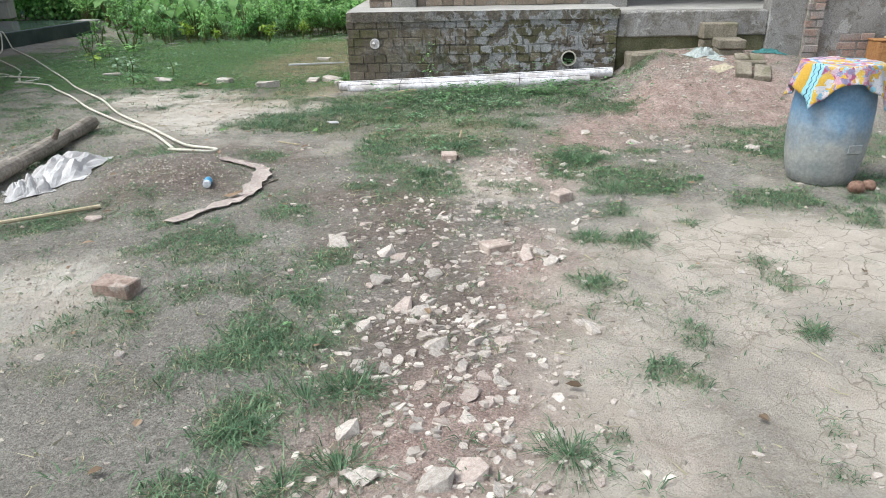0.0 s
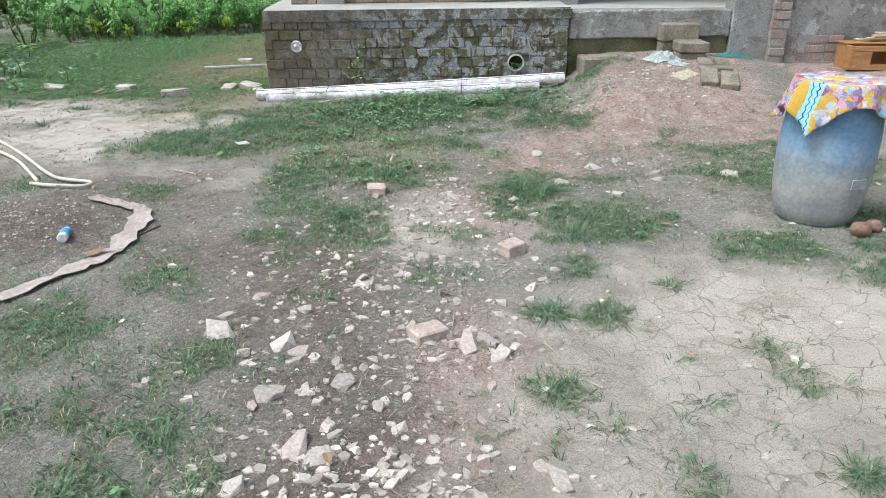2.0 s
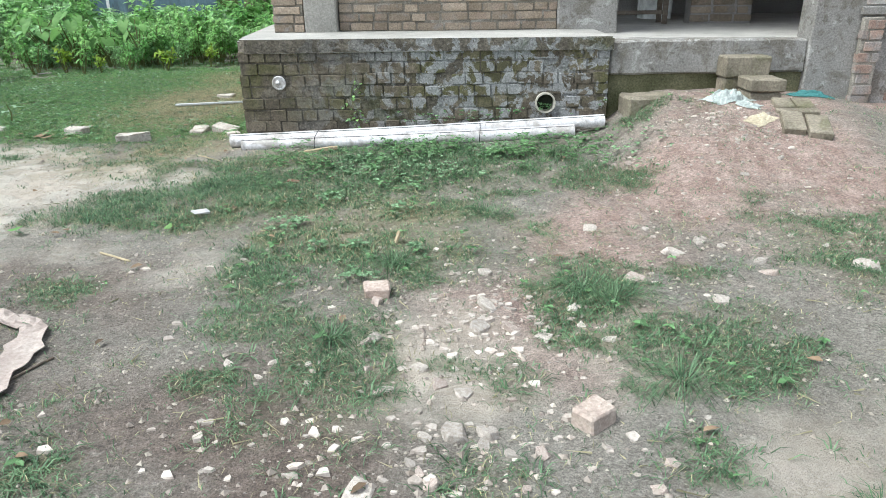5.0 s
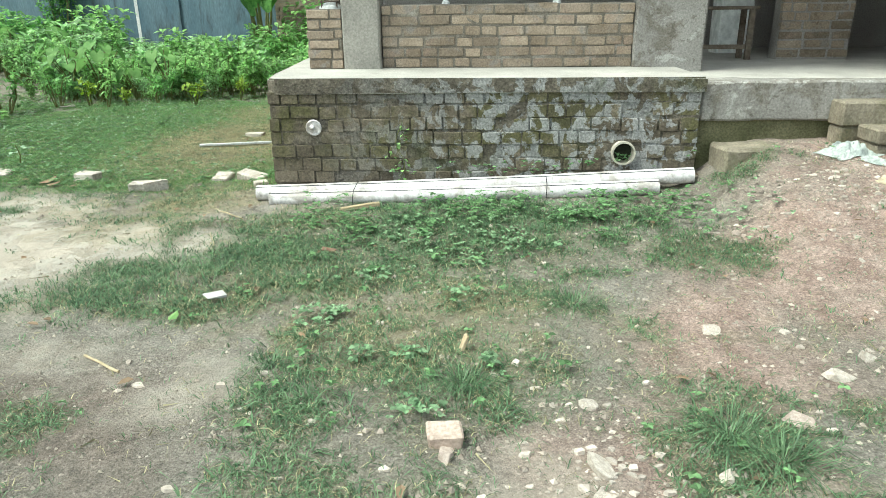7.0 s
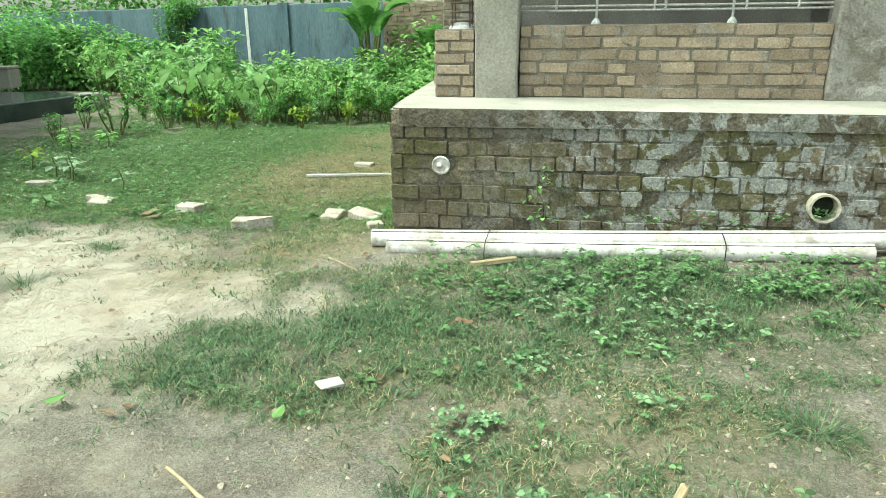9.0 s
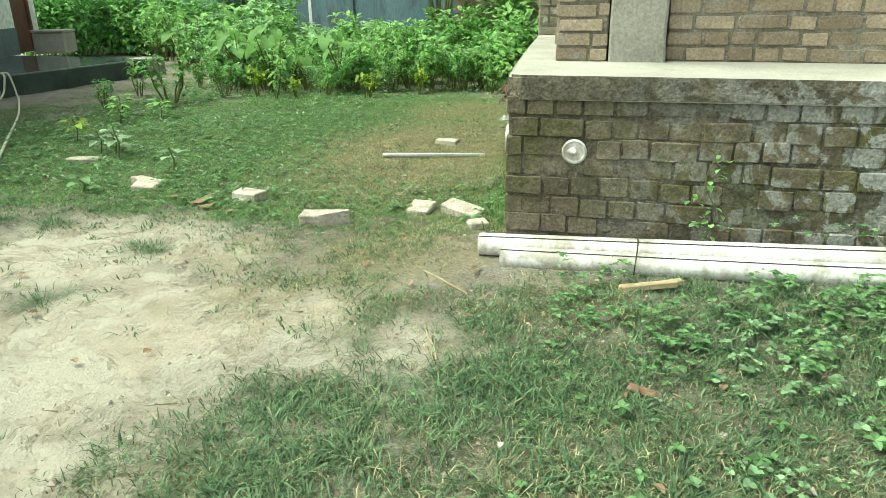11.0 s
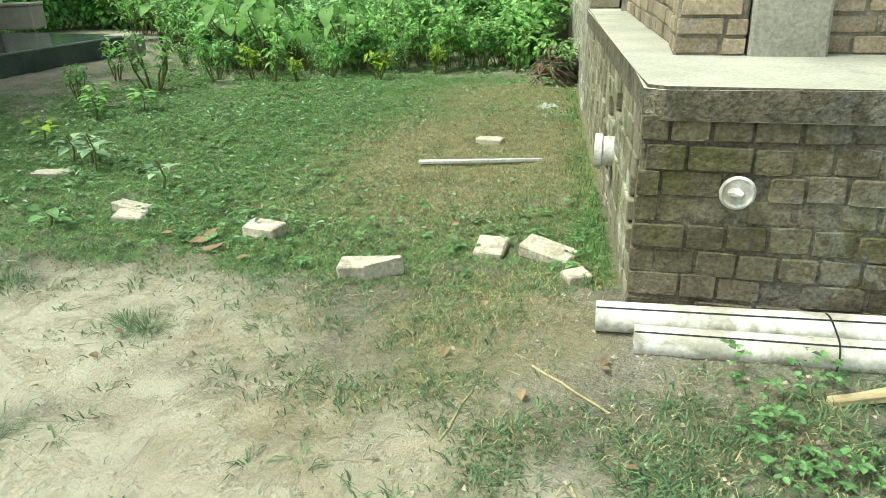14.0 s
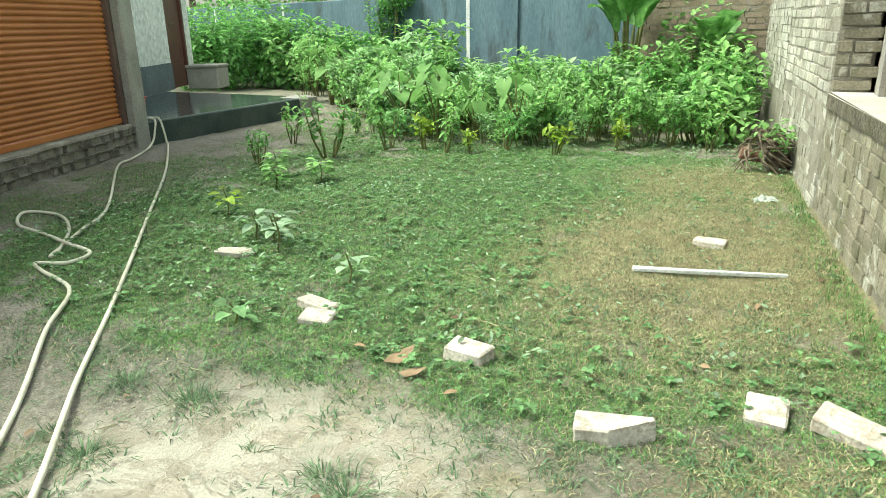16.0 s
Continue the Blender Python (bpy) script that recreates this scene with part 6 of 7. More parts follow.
def gravel():
    """Chips and pebbles too many to count."""
    r = np.random.RandomState(5)
    parts = [(r.normal(1.6, 0.42, 1500), r.uniform(-7.0, -2.6, 1500)), (r.uniform(-5, 5, 1000), r.uniform(-7, 0, 1000)), (r.normal(3.65, 0.35, 900), r.normal(-0.85, 0.35, 900)), (r.normal(3.3, 0.7, 500), r.normal(-1.8, 0.5, 500))]
    x, y = np.concatenate([p[0] for p in parts]), np.concatenate([p[1] for p in parts])
    ok = off_house(x, y)
    x, y = x[ok], y[ok]
    n = len(x)
    s = (0.003 + 0.015 * r.rand(n) ** 2.6) * (1 - 0.4 * blob(x, y, 3.7, -1.0, 1.2, 1.0))
    soil = [(r.uniform(-3.2, 4.6, 16000), r.uniform(-7.2, 0.3, 16000)), (r.normal(-0.65, 0.3, 900), r.normal(-3.55, 0.25, 900)), (r.normal(3.7, 0.4, 500), r.normal(-0.7, 0.3, 500))]
    sx, sy = np.concatenate([p[0] for p in soil]), np.concatenate([p[1] for p in soil])
    keep = off_house(sx, sy) & (r.rand(len(sx)) > 1.1 * np.maximum(blob(sx, sy, -1.75, -0.85, 1.3, 1.1), blob(sx, sy, 3.4, -5.2, 1.2, 1.6)))
    pebble = Mat("mixed_gravel", 0.9).base((0.24, 0.2, 0.165), (0.44, 0.385, 0.33), 25.0).vary(0.35, island=True).done()
    clod = Mat("crumbled_soil", 0.95).base((0.27, 0.24, 0.195), (0.46, 0.415, 0.345), 3.0).vary(0.35, island=True).done()
    chips("gravel", x, y, s, pebble, "scattered pale chips and pebbles", "gravel", r)
    # splinters of brick along the trail, thickest where it starts and on the pale hump half way
    bx = [r.normal(1.62, 0.26, 620), r.normal(1.55, 0.36, 480), r.normal(1.85, 0.2, 240), r.normal(3.6, 0.3, 260), r.uniform(0.0, 4.2, 420)]
    by = [r.uniform(-6.8, -5.4, 620), r.uniform(-5.6, -3.9, 480), r.normal(-3.25, 0.3, 240), r.normal(-0.9, 0.25, 260), r.uniform(-6.6, -1.2, 420)]
    bx, by = np.concatenate(bx), np.concatenate(by)
    ok = off_house(bx, by)
    bx, by = bx[ok], by[ok]
    shard = Mat("splintered_brick", 0.9).base((0.4, 0.345, 0.295), (0.62, 0.56, 0.49), 12.0).vary(0.3, island=True).grain(90, 0.3).done()
    shards("brick_splinters", bx, by, 0.005 + 0.024 * r.rand(len(bx)) ** 2.2, shard, "pale splinters of broken brick on the earth", "rubble", r)
    chips("soil_clods", sx[keep], sy[keep], 0.002 + 0.011 * r.rand(keep.sum()) ** 3, clod, "crumbled clods of dry earth", "soil", r)
    # dead stalks and straw
    n = 1500
    x, y = r.uniform(-4.5, 4.5, n), r.uniform(-7, 5, n)
    ok = off_house(x, y)
    x, y = x[ok], y[ok]
    n = len(x)
    a, L, w = r.rand(n) * 6.28, 0.02 + 0.1 * r.rand(n) ** 2, 0.0015 + 0.0015 * r.rand(n)
    dx, dy = np.cos(a) * L / 2, np.sin(a) * L / 2
    z = ground_z(x, y) + 0.006
    sx, sy = -np.sin(a) * w, np.cos(a) * w
    V = np.stack([np.stack([x - dx - sx, y - dy - sy, z], -1), np.stack([x - dx + sx, y - dy + sy, z], -1), np.stack([x + dx, y + dy, z + 0.008 * r.rand(n)], -1), np.stack([x - dx, y - dy, z + 2 * w], -1)], 1)
    F = np.array([(0, 2, 3), (3, 2, 1), (0, 1, 2), (0, 3, 1)])
    raw_mesh("dead_stalks", V.reshape(-1, 3), (np.arange(n)[:, None, None] * 4 + F[None]).reshape(-1, 3), M["grass_dry"], "dry stalks and straw lying about", "straw")
    # fallen leaves
    V, T = [], []
    for i in range(150):
        x, y = random.uniform(-4, 3.5), random.uniform(-6.5, 4)
        if not off_house(np.array([x]), np.array([y]))[0]:
            continue
        any_leaf(V, T, Vector((x, y, gz(x, y) + 0.02)), rand_dir(-5, 15), random.uniform(0.03, 0.07), 0.03, 0.15)
    tagged(lists_to_part("fallen_leaves", V, T, M["litter"], None), "curled brown fallen leaves", "leaves", kind="stuff")


gravel()


# ---- loose bricks ----
def loose_brick(x, y, rz, length=0.23, width=0.11, height=0.07, mat="ybrick", label="dusty loose brick half sunk in the grass", sink=0.015, tilt=(0, 0), cut=None):
    bm = bmesh.new()
    box(bm, -length / 2, -width / 2, 0, length / 2, width / 2, height, 0.007, 0.005)
    if cut:
        bmesh.ops.bisect_plane(bm, geom=bm.verts[:] + bm.edges[:] + bm.faces[:], plane_co=cut[0], plane_no=cut[1], clear_outer=True)
        bmesh.ops.holes_fill(bm, edges=bm.edges)
    for v in bm.verts:
        v.co += noise.noise_vector(v.co * 22 + Vector((x, y, 0))) * 0.006
    ob = link_mesh("loose_brick", bm, M[mat])
    ob.matrix_basis = pose(x, y, gz(x, y) - sink, tilt[0], tilt[1], rz)
    return tagged(ob, label, "brick", "loose bricks")


loose_brick(-1.75, 0.56, -8, 0.19, 0.12, mat="ybrick")
loose_brick(-2.56, 0.62, 15, 0.16, 0.12, 0.055, tilt=(6, 4))
loose_brick(-2.66, 0.76, -5, 0.2, 0.11, 0.05, tilt=(-8, 5))
loose_brick(-3.66, 1.3, 12, 0.24, 0.11, 0.05)
loose_brick(-1.06, 0.2, 12, 0.27, 0.12, 0.085, label="broken wedge of pale brick in the grass", cut=((0.03, -0.03, 0), (0.6, -1, 0)))
loose_brick(-0.6, 0.55, 85, 0.16, 0.14, 0.055, tilt=(0, -6))
loose_brick(-0.34, 0.5, -22, 0.24, 0.12, 0.06, tilt=(4, 8), mat="ybrick")
loose_brick(-0.2, 0.27, 30, 0.1, 0.09, 0.05, label="grey broken brick bit by the plinth", mat="ybrick")
loose_brick(-0.95, 2.52, -8, 0.19, 0.1, 0.055)
loose_brick(-2.05, 6.4, 10, 0.2, 0.1, 0.05)
loose_brick(-4.4, 4.8, 30, 0.2, 0.1, 0.04)
loose_brick(1.39, -2.98, 8, 0.11, 0.09, 0.06, "rbrick", "pinkish half brick standing on bare soil")
loose_brick(0.03, -5.3, -12, 0.2, 0.11, 0.075, "dullbrick", "dull brown-red brick on the ground")
loose_brick(2.16, -3.94, 40, 0.12, 0.09, 0.07, "rbrick", "pale broken half brick on bare soil")
loose_brick(1.77, -4.74, 30, 0.14, 0.1, 0.06, "rbrick", "pale broken half brick on bare soil")

# ---- white plank, sticks ----
def stick(name, label, a, b, r, mat, sag=0.0, category="stick", flat=False):
    A, B = Vector((a[0], a[1], gz(*a) + r)), Vector((b[0], b[1], gz(*b) + r))
    pts = [A.lerp(B, k / 5) for k in range(6)]
    for p in pts[1:-1]:
        p.z = max(p.z, gz(p.x, p.y) + r)
        p.x += random.uniform(-0.006, 0.006)
    bm = tube_bm(pts, [r * random.uniform(0.85, 1.1) for k in pts], 7)
    return tagged(link_mesh(name, bm, M[mat], smooth=False), label, category)


bm = bmesh.new()
box(bm, 0, -0.022, 0, 0.8, 0.022, 0.022, 0.004)
for v in bm.verts:
    if v.co.x > 0.7:
        v.co.y *= 0.35
    v.co.z += 0.008 * math.sin(v.co.x * 4)
plank = link_mesh("white_plank", bm, M["whitewash"])
plank.matrix_basis = pose(-1.3, 1.83, gz(-1.3, 1.83) + 0.015, 0, 0, 13)
tagged(plank, "narrow pointed white plank lying on dry grass", "plank")
stick("straw_stick", "pale straw stick on bare soil", (-0.14, -0.95), (-0.02, -1.22), 0.004, "bamboo")
stick("straw_stick", "pale straw stick on bare soil", (-0.46, -0.55), (-0.5, -0.86), 0.003, "bamboo")
stick("thin_stick", "thin dry stick in the dirt", (-0.3, -0.4), (-0.05, -0.62), 0.004, "bamboo")
stick("thin_stick", "thin dry twig beside the muddy sheet", (0.12, -3.75), (0.22, -3.5), 0.005, "bark")
stick("bamboo_pole", "dry bamboo pole lying on the ground", (-2.0, -5.1), (-0.68, -4.2), 0.014, "bamboo")
stick("thin_stick", "short pale stick in thin grass", (-0.1, -2.45), (0.12, -2.6), 0.006, "bamboo")
stick("dry_twig", "bent dry twig in the lawn", (-1.9, 0.95), (-1.5, 0.85), 0.004, "bamboo")
for (x, y, rz, L) in ((0.68, -0.43, 14, 0.24), (0.72, -0.39, 20, 0.2)):
    bm = bmesh.new()
    box(bm, -L / 2, -0.014, 0, L / 2, 0.014, 0.024, 0.004, 0.004)
    w = tagged(link_mesh("split_wood", bm, M["wood"]), "pale split piece of firewood in the grass", "wood", "firewood pieces")
    w.matrix_basis = pose(x, y, gz(x, y) + 0.015, 5, -6, rz)
bm = bmesh.new()
box(bm, -0.045, -0.016, 0, 0.045, 0.016, 0.008, 0.002, 0.003)
chip = tagged(link_mesh("wood_chip", bm, M["husk"]), "flat brown chip of wood in the grass", "wood")
chip.matrix_basis = pose(0.65, -1.25, gz(0.65, -1.25) + 0.02, 8, 0, -20)
bm = bmesh.new()
box(bm, -0.05, -0.018, 0, 0.05, 0.018, 0.012, 0.003, 0.004)
chip = tagged(link_mesh("wood_chip", bm, M["wood"]), "upright pale chip of wood in the turf", "wood")
chip.matrix_basis = pose(1.44, -2.38, gz(1.44, -2.38) + 0.02, 0, -70, 10)
bm = bmesh.new()
box(bm, -0.05, -0.022, 0, 0.05, 0.022, 0.006, 0.002, 0.006)
wr = tagged(link_mesh("torn_wrapper", bm, M["sack"]), "torn white wrapper caught in the grass", "litter")
wr.matrix_basis = pose(0.25, -1.93, gz(0.25, -1.93) + 0.035, 15, 10, 48)


def leaf_thing(x, y, size, mat, label, rz):
    V, T = [], []
    add_leaf(V, T, Vector((0, 0, 0)), Vector((1, 0, 0.1)).normalized(), Vector((0, 1, 0)), size, size * 0.6, 0.1, 0.12)
    ob = lists_to_part("fallen_leaf", V, T, M[mat], None)
    ob.matrix_basis = pose(x, y, gz(x, y) + 0.03, 0, 0, rz)
    tagged(ob, label, "leaf")


leaf_thing(-0.72, -2.22, 0.09, "leaf_deep", "fresh green leaf lying on bare soil", 20)
leaf_thing(0.12, -2.15, 0.075, "leaf", "lime green leaf in the grass", 80)
leaf_thing(-2.05, 0.36, 0.16, "litter", "curled dry brown leaf", 60)
leaf_thing(-1.95, 0.3, 0.12, "litter", "curled dry brown leaf", 20)
leaf_thing(0.0, -3.95, 0.14, "litter", "curled dry brown leaf", 20)


# ---- pipes along the plinth ----
def pvc_pipe(a, b, r, label):
    root = thing("pvc_pipe", label, "pipe", group="pipes along the plinth")
    A, B = Vector(a), Vector(b)
    way = (B - A).normalized()
    n = 12
    outer = [A.lerp(B, k / n) + Vector((0, 0, -0.008 * math.sin(math.pi * k / n))) for k in range(n + 1)]
    bm = bmesh.new()
    tube(bm, outer, r, 24, False)
    tube(bm, [outer[0], outer[0] + way * 0.3], r - 0.004, 24, False)
    tube(bm, [outer[-1] - way * 0.3, outer[-1]], r - 0.004, 24, False)
    tube(bm, [outer[0] - way * 0.0005, outer[0]], [r - 0.004, r], 24, False)
    tube(bm, [outer[-1], outer[-1] + way * 0.0005], [r, r - 0.004], 24, False)
    part("pipe", bm, M["pvc"], root, smooth=True)
    # printed stripe along the top front
    side = Vector((way.y, -way.x, 0)) * 0.5 + Vector((0, 0, 0.866))
    bm = bmesh.new()
    rows = []
    for p in outer:
        d = side.normalized()
        t = way.cross(d)
        rows.append((bm.verts.new(p + (d * 0.996 + t * 0.06) * (r + 0.0012)), bm.verts.new(p + (d * 0.996 - t * 0.06) * (r + 0.0012))))
    for p, q in zip(rows, rows[1:]):
        bm.faces.new((p[0], p[1], q[1], q[0]))
    part("stripe", bm, M["black"], root, "black printed stripe")
    return root


pvc_pipe((-0.11, -0.09, gz(-0.11, -0.09) + 0.045), (2.98, -0.1, gz(2.98, -0.1) + 0.055), 0.055, "long dusty white PVC pipe with a black stripe along the plinth")
pvc_pipe((0.02, -0.22, gz(0.02, -0.22) + 0.035), (2.72, -0.21, gz(2.72, -0.21) + 0.045), 0.052, "long dusty white PVC pipe with a black stripe along the plinth")
for x in (0.62, 1.95):
    bm = tube_bm(smooth_path([(x, -0.31, gz(x, -0.3) + 0.0), (x + 0.005, -0.29, gz(x, -0.2) + 0.08), (x + 0.01, -0.21, gz(x, -0.2) + 0.105), (x + 0.01, -0.09, gz(x, -0.1) + 0.112), (x, -0.02, gz(x, 0) + 0.03)], 5), 0.003, 6)
    tagged(link_mesh("tie_wire", bm, M["black"]), "dark wire tied round the two pipes", "wire")

# ---- fittings in the plinth ----
vent = thing("drain_fitting", "white plastic drain fitting set in the brick", "drain", (0.315, 0, 0.513))
for nm, prof, mat in (("ring", [(0.042, 0), (0.055, 0.002), (0.058, 0.012), (0.05, 0.018), (0.042, 0.014)], "pvc"), ("disc", [(0.041, 0.0), (0.041, 0.006), (0.01, 0.008)], "pvc")):
    bm = lathe_bm(prof, 28)
    bm.transform(Matrix.Rotation(radians(90), 4, "X"))
    part(nm, bm, M[mat], vent, smooth=False)
bm = tube_bm([Vector((-0.02, -0.012, 0.0)), Vector((-0.005, -0.04, 0.01)), Vector((0.012, -0.055, 0.004))], [0.014, 0.017, 0.008], 8)
part("spout", bm, M["pvc"], vent)
hole = thing("drain_pipe", "cream plastic pipe socket projecting from the brick", "pipe", (2.5, -0.01, 0.335))
bm = lathe_bm([(0.062, -0.06), (0.075, -0.06), (0.075, 0.03), (0.083, 0.03), (0.083, 0.055), (0.07, 0.055), (0.068, -0.05)], 32)
bm.transform(Matrix.Rotation(radians(90), 4, "X"))
part("socket", bm, M["pvc_cream"], hole, smooth=False)
# disc across the bore, its near-black colour standing for the shade inside
bm = lathe_bm([(0.068, -0.03), (0.068, -0.028), (0.01, -0.028)], 24)
bm.transform(Matrix.Rotation(radians(90), 4, "X"))
part("hollow", bm, M["dark"], hole, "near-black disc for the shade inside the pipe")
V, T = [], []
for k in range(26):
    any_leaf(V, T, Vector((random.uniform(-0.05, 0.05), -0.02 - random.uniform(0, 0.04), random.uniform(-0.055, -0.01))), rand_dir(0, 70), 0.03, 0.022)
tagged(lists_to_part("sprout", V, T, M["weed"], hole, "green weeds sprouting in the pipe"), kind="stuff")
sidepipe = thing("outlet_pipe", "white plastic outlet pipe projecting from the flank", "pipe", (-0.1, 1.02, 0.37))
bm = lathe_bm([(0.06, -0.06), (0.07, -0.06), (0.07, 0.035), (0.082, 0.04), (0.082, 0.075), (0.07, 0.075), (0.066, -0.05)], 28)
bm.transform(Matrix.Rotation(radians(-90), 4, "Y"))
part("socket", bm, M["pvc"], sidepipe)


# ---- hose ----
def hose(points, label):
    pts = smooth_path([p if len(p) == 3 else (p[0], p[1], gz(p[0], p[1]) + 0.022) for p in points], 8)
    ob = link_mesh("garden_hose", tube_bm(pts, 0.012, 10), M["hose"], smooth=True)
    return tagged(ob, label, "hose")


hose([(-8.1, 4.6, 0.345), (-7.6, 4.2, 0.345), (-7.36, 4.17, 0.35), (-7.24, 4.15, 0.34), (-7.15, 4.11, 0.2), (-7.07, 4.05, 0.1), (-6.95, 3.95), (-5.92, 2.91), (-4.8, 1.66), (-4.09, 0.87), (-3.57, 0.27), (-3.06, -0.3), (-2.59, -0.8), (-2.1, -1.38), (-1.43, -2.03), (-0.92, -2.58),
      (-0.72, -2.76), (-0.5, -2.82), (-0.5, -2.93), (-0.68, -2.96), (-0.88, -2.84)], "long cream garden hose trailing over the yard")
hose([(-8.3, 4.3, 0.345), (-7.7, 4.15, 0.345), (-7.38, 4.12, 0.35), (-7.25, 4.09, 0.33), (-7.2, 4.02, 0.22), (-7.16, 3.94, 0.12), (-7.03, 3.72), (-6.8, 3.3), (-6.55, 2.9), (-5.38, 1.79), (-5.0, 1.25), (-4.7, 0.8), (-4.75, 0.9), (-5.16, 1.28), (-5.57, 1.5), (-5.78, 1.38), (-5.6, 1.2), (-5.2, 1.1), (-4.8, 0.98), (-4.47, 0.9), (-4.44, 0.72),
      (-4.65, 0.66), (-4.45, 0.56), (-4.05, 0.43), (-3.66, 0.01), (-3.25, -0.38), (-2.99, -0.65), (-2.53, -1.17), (-1.8, -1.84), (-1.3, -2.29), (-0.95, -2.68), (-0.86, -2.8)], "cream garden hose with a loose loop")

# ---- blue drum with a printed cloth ----
def cloth_material():
    """Cotton printed with a riot of flowers; one stripe of sky blue with dark zigzags between ochre patches."""
    k = Mat("printed_cotton_cloth", 0.85, world_space=False)
    tc = k.nt.nodes.new("ShaderNodeTexCoord")

    def maths(op, a, b=None, c=None):
        n = k.nt.nodes.new("ShaderNodeMath")
        n.operation = op
        for i, v in enumerate((a, b, c)):
            if v is None:
                continue
            if isinstance(v, (int, float)):
                n.inputs[i].default_value = v
            else:
                k.link(v, n.inputs[i])
        return n.outputs[0]

    def cells(scale, cols):
        v = k.nt.nodes.new("ShaderNodeTexVoronoi")
        v.inputs["Scale"].default_value = scale
        warp, sc, nz = k.nt.nodes.new("ShaderNodeVectorMath"), k.nt.nodes.new("ShaderNodeVectorMath"), k.nt.nodes.new("ShaderNodeTexNoise")
        nz.inputs["Scale"].default_value = scale * 1.6
        sc.operation = "SCALE"
        sc.inputs["Scale"].default_value = 1.2 / scale
        k.link(k.co, nz.inputs["Vector"])
        k.link(nz.outputs["Color"], sc.inputs[0])
        k.link(k.co, warp.inputs[0])
        k.link(sc.outputs[0], warp.inputs[1])
        k.link(warp.outputs[0], v.inputs["Vector"])
        sep = k.nt.nodes.new("ShaderNodeSeparateColor")
        k.link(v.outputs["Color"], sep.inputs[0])
        r = k.nt.nodes.new("ShaderNodeValToRGB")
        r.color_ramp.interpolation = "CONSTANT"
        e = r.color_ramp.elements
        while len(e) < len(cols):
            e.new(0.5)
        for i, c in enumerate(cols):
            e[i].position, e[i].color = i / len(cols), rgba(c)
        k.link(sep.outputs[0], r.inputs[0])
        return r.outputs[0]

    flowers = cells(36.0, [(0.46, 0.2, 0.27), (0.22, 0.42, 0.56), (0.5, 0.36, 0.42), (0.34, 0.09, 0.17), (0.6, 0.55, 0.56), (0.24, 0.22, 0.34), (0.55, 0.36, 0.05), (0.52, 0.3, 0.36)])
    patches = cells(20.0, [(0.56, 0.36, 0.05), (0.25, 0.5, 0.62), (0.58, 0.4, 0.08), (0.5, 0.5, 0.52)])
    pick = k.ramp(k.noise(9.0, 2), [(0.52, 0.0), (0.55, 1.0)])
    k.col = k.mix(pick, flowers, patches)
    k.stain((0.62, 0.58, 0.58), 30.0, 0.6, 0.64, 0.7).stain((0.2, 0.16, 0.24), 40.0, 0.6, 0.63, 0.7)
    sp = k.nt.nodes.new("ShaderNodeSeparateXYZ")
    k.link(tc.outputs["Object"], sp.inputs[0])
    ca, sa = math.cos(radians(-56)), math.sin(radians(-56))
    along = maths("SUBTRACT", maths("ADD", maths("MULTIPLY", sp.outputs[0], ca), maths("MULTIPLY", sp.outputs[1], sa)), sp.outputs[2])
    across = maths("ADD", maths("MULTIPLY", sp.outputs[0], -sa), maths("MULTIPLY", sp.outputs[1], ca))
    sway = maths("MULTIPLY", maths("SUBTRACT", k.noise(9.0, 2), 0.5), 0.05)
    across = maths("ADD", across, sway)
    reach = maths("GREATER_THAN", along, 0.16)
    ochre = maths("MULTIPLY", reach, maths("LESS_THAN", maths("ABSOLUTE", maths("ADD", across, 0.05)), 0.055))
    k.col = k.mix(ochre, k.col, (0.55, 0.34, 0.05))
    band = maths("MULTIPLY", reach, maths("LESS_THAN", maths("ABSOLUTE", across), 0.04))
    k.col = k.mix(band, k.col, (0.3, 0.58, 0.66))
    wave = maths("MULTIPLY", maths("PINGPONG", along, 0.022), 0.6)
    for off in (-0.022, 0.012):
        line = maths("LESS_THAN", maths("ABSOLUTE", maths("SUBTRACT", maths("SUBTRACT", across, wave), off)), 0.0032)
        k.col = k.mix(maths("MULTIPLY", band, line), k.col, (0.02, 0.035, 0.06))
    k.grain(120, 0.25).bump(60, 0.3, 0.003)
    return k.done()


